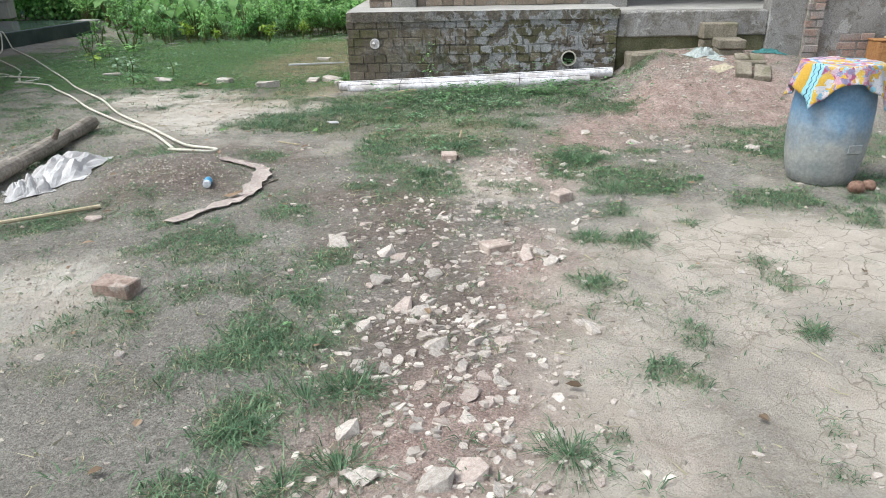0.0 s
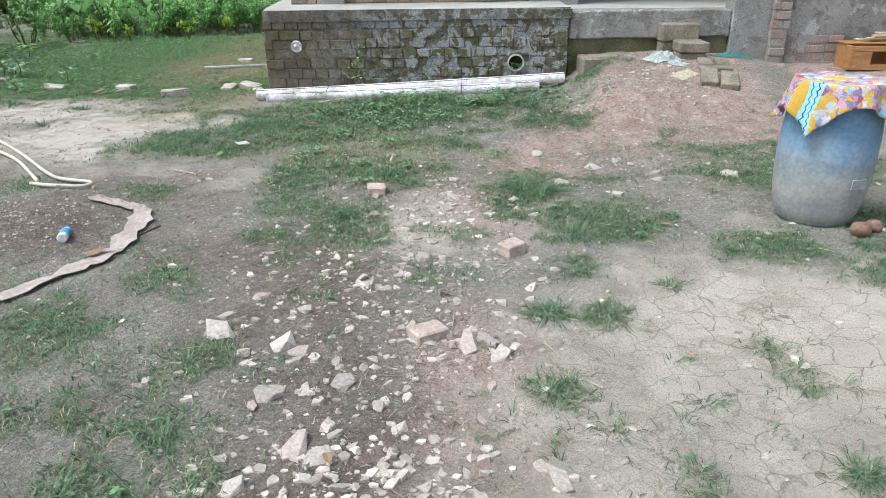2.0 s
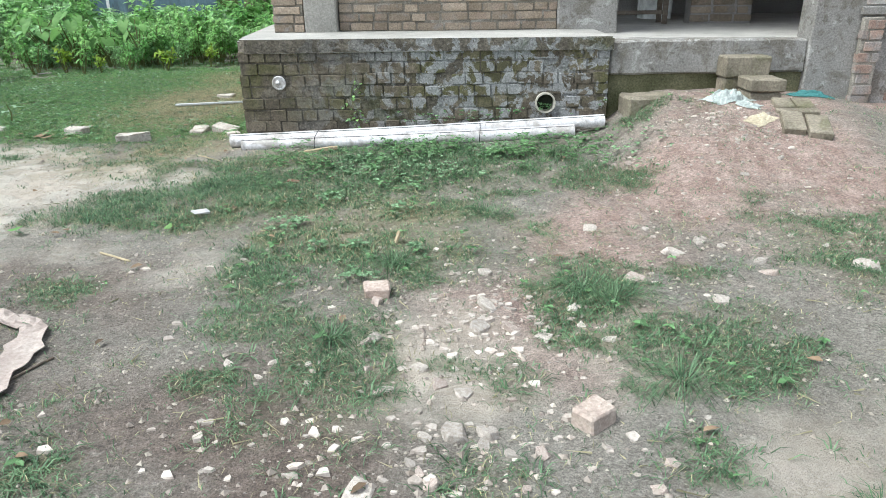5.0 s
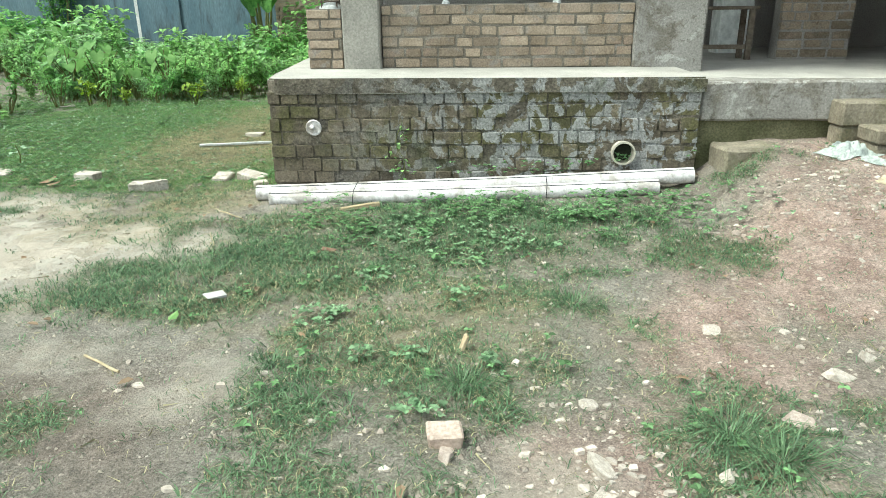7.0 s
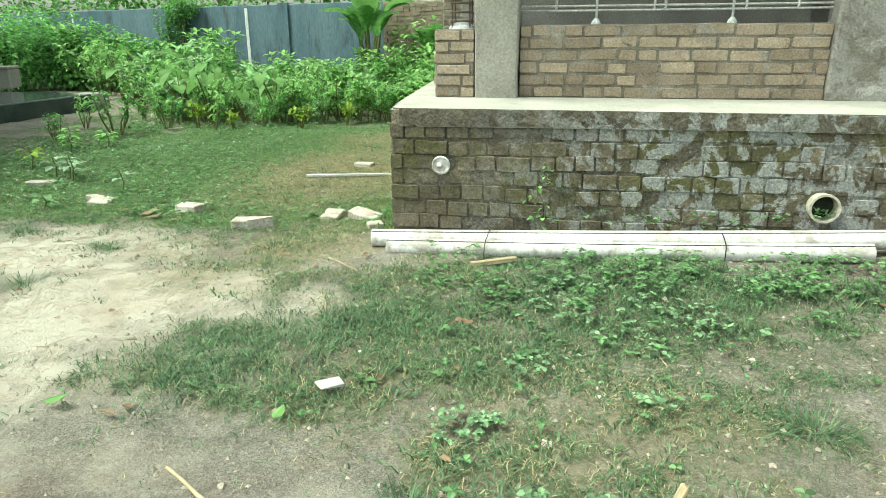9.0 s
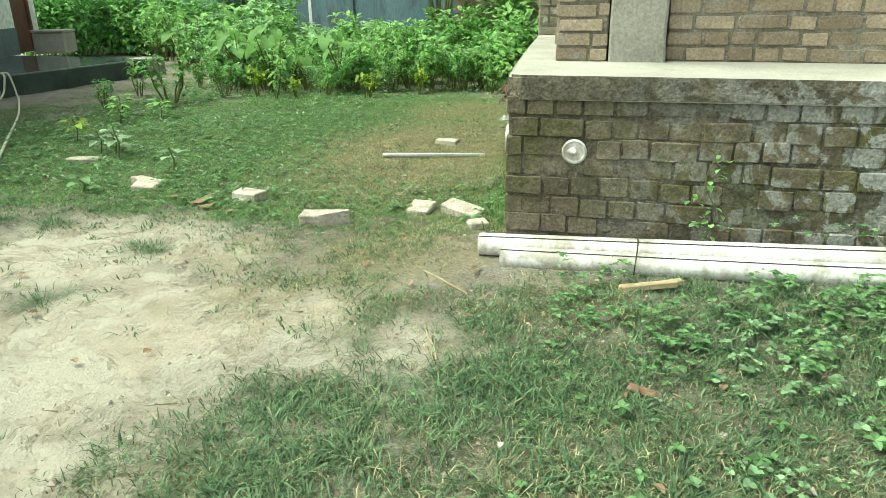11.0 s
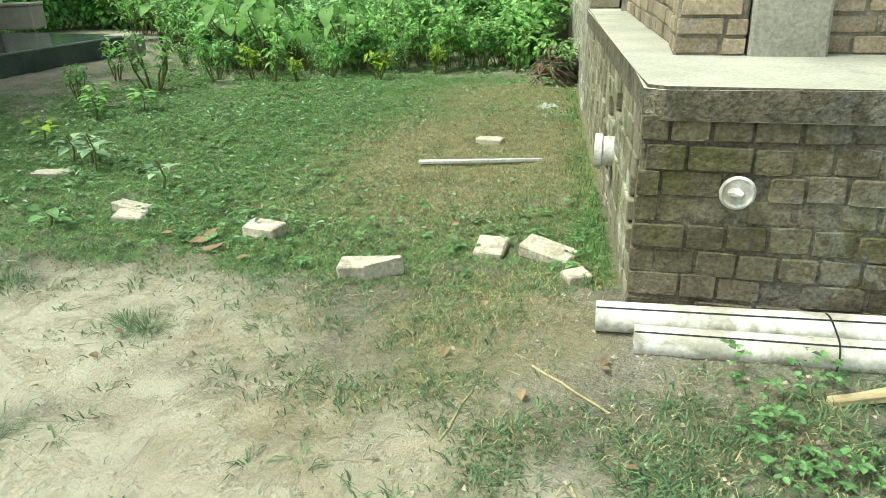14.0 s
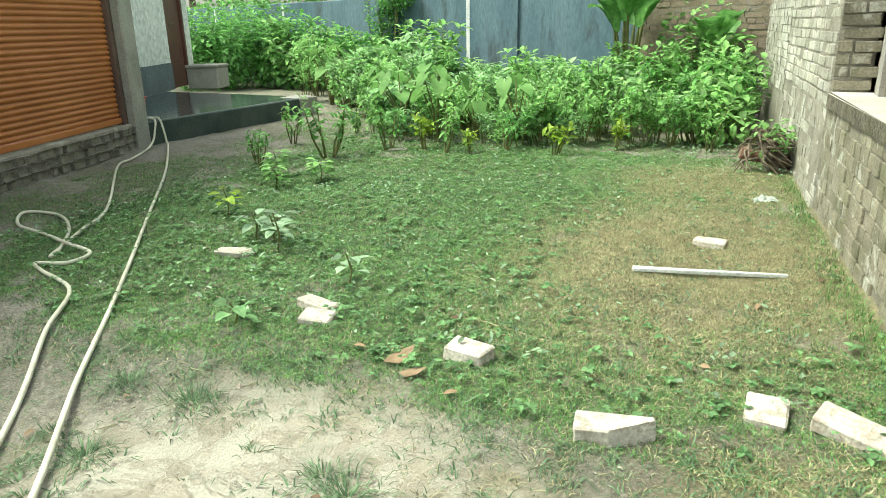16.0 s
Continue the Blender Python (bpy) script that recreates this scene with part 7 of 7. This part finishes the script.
def drum():
    root = thing("plastic_drum", "faded blue plastic drum, dusty below, leaning slightly", "drum", (3.93, -3.4, gz(3.93, -3.4) - 0.02))
    root.matrix_basis = pose(3.86, -3.48, gz(3.86, -3.48) - 0.015, -2, 3, 20)
    prof = [(r * 0.8, z * 0.88) for r, z in [(0.02, 0.0), (0.2, 0.0), (0.235, 0.02), (0.262, 0.09), (0.288, 0.2), (0.3, 0.33), (0.3, 0.4), (0.303, 0.415), (0.3, 0.43), (0.298, 0.55), (0.285, 0.68), (0.272, 0.76), (0.262, 0.8), (0.27, 0.81), (0.27, 0.84), (0.25, 0.85), (0.05, 0.85)]]
    part("body", lathe_bm(prof, 40), M["drum"], root, smooth=True)
    bm = box_bm(-0.05, -0.242, 0.23, 0.05, -0.232, 0.285, 0.003)
    part("moulded_mark", bm, M["drum"], root)
    cl = thing("patterned_cloth", "floral printed cotton cloth draped over the drum", "cloth", (3.873, -3.48, gz(3.86, -3.48) + 0.738), 268)
    bm = bmesh.new()
    n, half, R = 46, 0.4, 0.23
    grid = []
    for i in range(n + 1):
        row = []
        for j in range(n + 1):
            u, v = (i / n * 2 - 1) * half * 0.86, (j / n * 2 - 1) * half * 0.98
            r, a = math.hypot(u, v), math.atan2(v, u)
            over = max(0.0, r - R)
            fold = 0.5 + 0.5 * math.sin(a * 9 + 1.1) * math.sin(a * 4 + 0.4)
            rr = min(r, R) + over * (0.1 + 0.34 * fold)
            z = -over * (0.98 - 0.2 * fold) + 0.012 * noise.noise(Vector((u * 9, v * 9, 0.3))) + 0.012
            if over > 0 and over < 0.03:
                z += 0.006
            row.append(bm.verts.new((math.cos(a) * rr, math.sin(a) * rr, z)))
        grid.append(row)
    for i in range(n):
        for j in range(n):
            bm.faces.new((grid[i][j], grid[i + 1][j], grid[i + 1][j + 1], grid[i][j + 1]))
    ob = part("cloth", bm, cloth_material(), cl, smooth=True)
    so = ob.modifiers.new("thickness", "SOLIDIFY")
    so.thickness = 0.004
    for x, y, s in ((3.97, -3.77, 0.1), (4.07, -3.71, 0.085)):
        bm = bmesh.new()
        bmesh.ops.create_icosphere(bm, subdivisions=3, radius=s * 0.5)
        for v in bm.verts:
            v.co *= 1 + 0.12 * noise.noise(v.co * 30)
            v.co.z *= 0.85
        hu = tagged(link_mesh("coconut_husk", bm, M["husk"], smooth=True), "brown coconut husk lying by the drum", "husk", "husks by the drum")
        hu.matrix_basis = pose(x, y, gz(x, y) + s * 0.34)


drum()


# ---- crumpled and draped scraps ----
def crumpled(name, label, category, x, y, sx, sy, height, mat, rz=0, seed=0.0, z=None, crease=1.0):
    bm = bmesh.new()
    n = 22
    rows = []
    turn, base = Matrix.Rotation(radians(rz), 4, "Z"), gz(x, y)
    for i in range(n + 1):
        row = []
        for j in range(n + 1):
            u, v = i / n * 2 - 1, j / n * 2 - 1
            edge = 1 + 0.25 * noise.noise(Vector((u * 1.7 + seed, v * 1.7, 4.0)))
            body = max(0.0, 1 - (u * u + v * v) * 0.75)
            h = height * (body * 0.5 + 0.7 * abs(noise.noise(Vector((u * 2.3 + seed, v * 2.3, 1.0)))) * (0.25 + body) + crease * (0.3 * noise.noise(Vector((u * 5, v * 5, seed))) + 0.12 * noise.noise(Vector((u * 11, v * 11, seed)))))
            p = turn @ Vector((u * sx * edge, v * sy * edge, 0))
            row.append(bm.verts.new((p.x, p.y, (gz(x + p.x, y + p.y) - base if z is None else 0.0) + max(0.003, h * min(1.0, 2.2 * (1.15 - max(abs(u), abs(v))))))))
        rows.append(row)
    for i in range(n):
        for j in range(n):
            bm.faces.new((rows[i][j], rows[i + 1][j], rows[i + 1][j + 1], rows[i][j + 1]))
    ob = tagged(link_mesh(name, bm, M[mat]), label, category)
    so = ob.modifiers.new("thickness", "SOLIDIFY")
    so.thickness, so.offset = 0.003, 1
    ob.matrix_basis = pose(x, y, base if z is None else z)
    return ob


def log():
    root = thing("log", "grey-brown log lying under the sack", "log")
    pts = smooth_path([(-1.98, -2.05, gz(-1.98, -2.05) + 0.07), (-1.83, -2.9, gz(-1.83, -2.9) + 0.075), (-1.72, -3.8, gz(-1.72, -3.8) + 0.075), (-1.66, -4.5, gz(-1.66, -4.5) + 0.07)], 6)
    bm = tube_bm(pts, [0.06 + 0.006 * math.sin(k * 1.3) for k in range(len(pts))], 14)
    for v in bm.verts:
        v.co += noise.noise_vector(v.co * 8) * 0.008
    part("trunk", bm, M["log"], root)
    part("branch_stub", tube_bm([Vector(pts[6]) + Vector((0.03, 0, 0.04)), Vector(pts[6]) + Vector((0.08, 0.02, 0.13))], [0.025, 0.018], 8), M["bark"], root)


log()
crumpled("plastic_sack", "torn crumpled white plastic sack lying on the log", "sack", -1.38, -3.45, 0.24, 0.36, 0.17, "sack", 15, 1.3, crease=0.35)
crumpled("plastic_sack", "grey flap of torn plastic sacking", "sack", -1.42, -3.82, 0.15, 0.14, 0.12, "sack", 40, 5.1, crease=0.4)


def sheet_strip():
    path = smooth_path([(-0.12, -4.45, 0), (0.05, -4.1, 0), (0.12, -3.87, 0), (0.11, -3.55, 0), (0.05, -3.32, 0), (-0.1, -3.26, 0), (-0.28, -3.22, 0)], 7)
    bm = bmesh.new()
    rows = []
    for i, p in enumerate(path):
        d = (path[min(i + 1, len(path) - 1)] - path[max(i - 1, 0)]).normalized()
        s = Vector((d.y, -d.x, 0))
        w = 0.05 + 0.035 * noise.noise(Vector((i * 0.5, 0, 2)))
        row = []
        for k in range(5):
            q = p + s * (w * (k / 2 - 1) + 0.008 * noise.noise(Vector((i * 0.9, k, 7))))
            row.append(bm.verts.new((q.x, q.y, gz(q.x, q.y) + 0.012 + 0.02 * abs(noise.noise(Vector((i * 0.4, k * 0.7, 1)))))))
        rows.append(row)
    for a, b in zip(rows, rows[1:]):
        for k in range(4):
            bm.faces.new((a[k], b[k], b[k + 1], a[k + 1]))
    ob = tagged(link_mesh("muddy_sheet", bm, M["sheet"]), "muddy edge of a plastic sheet around the earth heap", "sheet")
    so = ob.modifiers.new("thickness", "SOLIDIFY")
    so.thickness = 0.004


sheet_strip()
bottle = thing("plastic_bottle", "small blue and white bottle lying on the earth heap", "bottle", (-0.15, -3.83, gz(-0.15, -3.83) + 0.028), 105)
for nm, prof, mat in (("body", [(0.02, 0.0), (0.026, 0.004), (0.026, 0.03)], "canwhite"), ("label_band", [(0.0268, 0.028), (0.0268, 0.09)], "canblue"), ("shoulder", [(0.026, 0.088), (0.024, 0.105), (0.012, 0.12), (0.012, 0.124)], "canwhite"), ("cap", [(0.0145, 0.122), (0.0145, 0.142), (0.008, 0.144)], "canblue")):
    bm = lathe_bm(prof, 20)
    bm.transform(Matrix.Rotation(radians(90), 4, "Y"))
    part(nm, bm, M[mat], bottle)
crumpled("plastic_bag", "crumpled pale green plastic bag by the ledge", "bag", 3.85, -0.38, 0.17, 0.1, 0.09, "bag", 20, 2.2)
crumpled("plastic_bag", "small torn white plastic bag", "bag", 3.95, -0.55, 0.09, 0.05, 0.03, "bag", -30, 3.7)
crumpled("cloth_scrap", "teal cloth scrap on the red soil", "cloth", 4.62, -0.12, 0.17, 0.07, 0.05, "teal", -8, 4.4)
crumpled("paper_scrap", "cream torn paper and husks heaped on soil", "litter", 3.95, -0.8, 0.1, 0.07, 0.03, "paper", 30, 6.1)
crumpled("plastic_bag", "crumpled clear plastic bag by the flank", "bag", -0.66, 3.85, 0.09, 0.06, 0.05, "bag", 10, 7.3)
crumpled("red_cloth", "faded red cloth on the ground", "cloth", 4.55, -2.4, 0.1, 0.06, 0.04, "pinkcloth", 10, 8.3)


# ---- steps of brick and concrete ----
def step_block(name, label, x0, y0, z0, x1, y1, z1, mat, rz=0.0, group="porch steps"):
    bm = rough_box_bm(x0, y0, z0, x1, y1, z1, 0.1, 0.008, 0.012)
    ob = link_mesh(name, bm, M[mat])
    return tagged(ob, label, "step", group)


step_block("step_block", "worn mossy brick step against the porch", 3.91, -0.13, 0.3, 4.25, 0.045, 0.52, "step")
step_block("step_block", "worn mossy brick step against the porch", 3.9, -0.14, 0.525, 4.26, 0.045, 0.69, "step")
step_block("step_block", "pale concrete block used as a step", 4.01, -0.4, 0.28, 4.26, -0.15, 0.45, "step")
step_block("step_block", "pale concrete block used as a step", 4.0, -0.42, 0.455, 4.28, -0.16, 0.55, "step")
for x, y, rz, L, W in ((4.2, -0.56, 82, 0.2, 0.13), (4.35, -0.56, 80, 0.2, 0.13), (4.13, -0.88, 76, 0.26, 0.15), (4.3, -0.92, 74, 0.3, 0.15), (4.24, -0.71, 82, 0.07, 0.29)):
    bm = bmesh.new()
    box(bm, -L / 2, -W / 2, 0, L / 2, W / 2, 0.07, 0.008, 0.006)
    ob = link_mesh("step_brick", bm, M["step"])
    slope = Matrix.Rotation(math.atan2(gz(x, y + 0.12) - gz(x, y - 0.12), 0.24), 4, "X")
    ob.matrix_basis = Matrix.Translation((x, y, gz(x, y) - 0.025)) @ slope @ pose(0, 0, 0, 0, 0, rz)
    tagged(ob, "dusty brick laid as a stepping stone", "brick", "stepping bricks")


# ---- wooden crate by the wing wall ----
def crate():
    z = gz(5.9, -0.25)
    root = thing("wooden_crate", "open orange-brown wooden crate by the wall", "crate", (5.6, -0.4, z), -4)
    for nm, b in (("end_panel", (0, 0, 0, 0.03, 0.3, 0.22)), ("end_panel", (0.82, 0, 0, 0.85, 0.3, 0.22)), ("divider", (0.42, 0.01, 0.03, 0.45, 0.28, 0.19)), ("front_rail", (0.031, 0.0, 0.0, 0.819, 0.025, 0.05)),
                  ("front_rail", (0.031, 0.0, 0.17, 0.819, 0.025, 0.22)), ("bottom", (0.031, 0.026, 0.0, 0.819, 0.28, 0.02)), ("back_panel", (0.031, 0.281, 0.0, 0.819, 0.3, 0.22)), ("corner_panel", (0.031, 0.003, 0.051, 0.2, 0.023, 0.169)), ("top_board", (-0.01, 0.1, 0.222, 0.86, 0.31, 0.237))):
        part(nm, box_bm(*b, bevel=0.003), M["crate"], root)
    for k in range(4):
        a = random.uniform(-0.1, 0.1)
        ob = link_mesh("scrap_board", box_bm(-0.25, -0.03, 0, 0.25, 0.03, 0.018, 0.003), M["wood"])
        ob.matrix_basis = pose(6.0 + k * 0.06, -0.2 + a * 0.3, z + 0.24 + 0.02 * k, 0, 0, random.uniform(-14, 14))
        tagged(ob, "scrap board stacked on the crate", "board", "scrap boards")


crate()


# ---- bench in the porch, railing, rebar ----
def bench():
    root = thing("wooden_bench", "rough wooden bench standing in the dim porch", "bench", (3.95, 2.1, 0.81), 0)
    part("seat", box_bm(-0.75, -0.14, 0.45, 0.12, 0.14, 0.48, 0.005), M["bark"], root)
    for x in (-0.68, 0.06):
        for y in (-0.11, 0.11):
            part("leg", box_bm(x - 0.025, y - 0.02, 0, x + 0.025, y + 0.02, 0.45, 0.004), M["bark"], root)
    part("stretcher", box_bm(-0.65, -0.12, 0.1, 0.03, -0.09, 0.14, 0.004), M["bark"], root)


bench()


def railing():
    root = thing("window_grille", "grey steel grille above the parapet", "railing", (0, 0.95, 0))
    for z in (1.425, 1.455, 1.75, 2.1):
        part("rail", tube_bm([(0.705, 0, z), (2.705, 0, z)], 0.008, 8), M["steel"], root)
    for x in (1.22, 1.6, 1.67, 2.1, 2.18, 0.95, 2.5):
        part("bar", tube_bm([(x, 0.0, 1.33 if x in (1.22, 2.1) else 1.43), (x, 0.0, 2.5)], 0.009, 8), M["steel"], root)
    for x in (1.22, 2.1):
        part("cement_foot", lathe_bm([(0.035, 1.325), (0.03, 1.35), (0.012, 1.375)], 12), M["whitewash"], root).location = (x, 0, 0)


railing()


def rebar():
    root = thing("rebar_cage", "rusty rebar cage rising from the stub wall", "rebar", (0.3, 0.92, 1.3))
    for x in (-0.06, 0.06):
        for y in (-0.06, 0.06):
            part("bar", tube_bm([(x, y, -0.05), (x, y, 0.8)], 0.007, 8), M["rebar"], root)
    for k in range(9):
        z = 0.06 + k * 0.06
        part("stirrup", tube_bm([(-0.07, -0.07, z), (0.07, -0.07, z + 0.008), (0.07, 0.07, z), (-0.07, 0.07, z + 0.008), (-0.07, -0.07, z)], 0.005, 6), M["rebar"], root)
    part("cement_lump", lathe_bm([(0.1, 0.0), (0.09, 0.03), (0.05, 0.055), (0.01, 0.06)], 12), M["whitewash"], root)


rebar()


# ---- uprooted stump by the flank ----
def stump():
    x, y = -0.68, 5.0
    root = thing("uprooted_stump", "uprooted tangle of roots and dying vine by the wall", "stump", (x, y, gz(x, y)))
    bm = bmesh.new()
    tube(bm, smooth_path([(0.2, 0.1, 0.05), (0.05, 0.02, 0.12), (-0.1, -0.03, 0.15), (-0.22, -0.05, 0.17)], 4), [0.065] * 6 + [0.055] * 7, 12)
    for v in bm.verts:
        v.co += noise.noise_vector(v.co * 9) * 0.03
    part("stump", bm, M["husk"], root)
    bm = bmesh.new()
    bmesh.ops.create_icosphere(bm, subdivisions=3, radius=0.11, matrix=Matrix.Translation((0.03, 0, 0.2)))
    for v in bm.verts:
        v.co += noise.noise_vector(v.co * 11) * 0.07 + noise.noise_vector(v.co * 27) * 0.05
    part("soil_clump", bm, M["bark"], root, "dark soil clump held by the roots", smooth=True)
    for k in range(70):
        a = random.uniform(0, 6.28)
        p0 = Vector((random.uniform(-0.1, 0.12), random.uniform(-0.1, 0.1), random.uniform(0.12, 0.36)))
        p1 = p0 + Vector((math.cos(a) * 0.14, math.sin(a) * 0.12, random.uniform(-0.06, 0.07)))
        p2 = p0 + Vector((math.cos(a + 0.9) * 0.24, math.sin(a + 0.9) * 0.2, random.uniform(-0.2, 0.03) if k > 3 else -0.5))
        p2.z = max(p2.z, -0.02)
        part("root", tube_bm(smooth_path([p0, p1, p2], 4), [0.017, 0.016, 0.014, 0.012, 0.011, 0.01, 0.008, 0.006, 0.004], 6), M["bark"] if k > 1 else M["bamboo"], root)
    V, T = [], []
    for k in range(190):
        any_leaf(V, T, Vector((0.08 + random.gauss(0, 0.13), random.gauss(0, 0.14), random.uniform(0.2, 0.46))), rand_dir(-60, 30), random.uniform(0.05, 0.1), 0.04)
    lists_to_part("wilted_vine", V, T, M["leaf"], root, "wilting yellow-green vine")


stump()

# ---- brick by brick ----
M["brick_flank"] = (Mat("pale_lime_washed_brick").base((0.2, 0.18, 0.135), (0.33, 0.3, 0.235), 4.0).vary(0.28).stain((0.55, 0.535, 0.48), 3.5, 0.56, 0.62, 0.75)
                    .stain((0.12, 0.13, 0.055), 2.4, 0.52, 0.66, 0.7).grain(70, 0.4).bump(60, 0.7, 0.01).done())
M["brick_side"] = (Mat("bleached_house_brick").base((0.38, 0.36, 0.3), (0.54, 0.52, 0.46), 4.0).vary(0.2).stain((0.66, 0.64, 0.59), 1.8, 0.5, 0.58, 0.7).stain((0.24, 0.21, 0.16), 2.8, 0.57, 0.66, 0.6).grain(70, 0.4).bump(60, 0.7, 0.01).done())
random.seed(21)
lay_bricks(plinth, (-0.008, 0.012), (3.02, 0.012), 0.003, 8, 0.0962, M["brick_old"], (0.11, 0.125, 0.13, 0.14, 0.13, 0.2, 0.12), 0.06, 0.006, 0.07, joint=0.006, rough=1.4,
           keep=lambda p, z: math.hypot(p.x - 0.315, z - 0.513) > 0.1 and math.hypot(p.x - 2.5, z - 0.335) > 0.12)
lay_bricks(flank, (SX + 0.012, SY), (-0.006, 0.075), 0.003, 8, 0.0962, M["brick_flank"], (0.12, 0.13, 0.14, 0.2), 0.06, 0.001, 0.1, joint=0.005, keep=lambda p, z: math.hypot(p.y - 1.02, z - 0.37) > 0.12)
lay_bricks(parapet, (0.715, 0.842), (2.695, 0.842), 0.856, 6, 0.0808, M["brick_tan"], (0.24, 0.24, 0.225, 0.12, 0.2), 0.06, 0.011)
lay_bricks(stub, (0.13, 0.782), (0.405, 0.782), 0.856, 6, 0.0765, M["brick_tan"], (0.24, 0.12), 0.06, 0.012)
lay_bricks(stub, (0.13, 1.03), (0.13, 0.79), 0.856, 6, 0.0765, M["brick_tan"], (0.24, 0.12), 0.06, 0.012)
lay_bricks(side, (SX + 0.01, SY), (-0.075, SY), 0.86, 20, 0.085, M["brick_flank"], (0.24, 0.12), 0.05, 0.008)
lay_bricks(upper, (-0.07, 3.69), (0.152, 1.04), 0.856, 6, 0.0808, M["brick_tan"], (0.24, 0.24, 0.12), 0.06, 0.012)
lay_bricks(pilaster, (4.985, -0.025), (5.155, -0.025), 0.2, 9, 0.085, M["brick_red"], (0.165, 0.11), 0.06, 0.014)
lay_bricks(wing, (5.2, 0.03), (6.2, 0.03), 0.22, 5, 0.085, M["brick_red"], (0.14, 0.2, 0.12), 0.05, 0.008, keep=lambda p, z: math.hypot(p.x - 5.6, (z - 0.4) * 1.6) < 0.27)
lay_bricks(wing, (4.99, 0.03), (7.2, 0.03), 1.06, 9, 0.088, M["brick_wash"], (0.24, 0.24, 0.12), 0.05, 0.01)
lay_bricks(inner_brick, (4.28, 2.0), (4.93, 2.0), 0.83, 16, 0.082, M["brick_tan"], (0.24, 0.24, 0.12), 0.05, 0.01)
lay_bricks(side, (SX - 0.25, SY + 2.6), (SX, SY), 0.75, 11, 0.085, M["brick_side"], (0.24, 0.24, 0.12), 0.06, 0.006)
lay_bricks(side, (SX - 0.5, SY + 5.3), (SX - 0.255, SY + 2.63), 0.6, 18, 0.085, M["brick_side"], (0.24, 0.24, 0.12), 0.06, 0.006, joined=True)
lay_bricks(side, (SX - 0.25, SY + 2.6), (SX, SY), 1.69, 9, 0.085, M["brick_side"], (0.24, 0.24, 0.12), 0.06, 0.006, joined=True)
lay_bricks(side, (SX - 0.25, SY + 2.6), (SX, SY), 0.0, 8, 0.0915, M["brick_side"], (0.12, 0.24), 0.06, 0.004, 0.5, joined=True)
lay_bricks(end_wall, (-2.72, 9.95), (-0.6, 9.3), 0.6, 15, 0.085, M["brick_tan"], (0.24, 0.24, 0.12), 0.06, 0.012, joined=True)
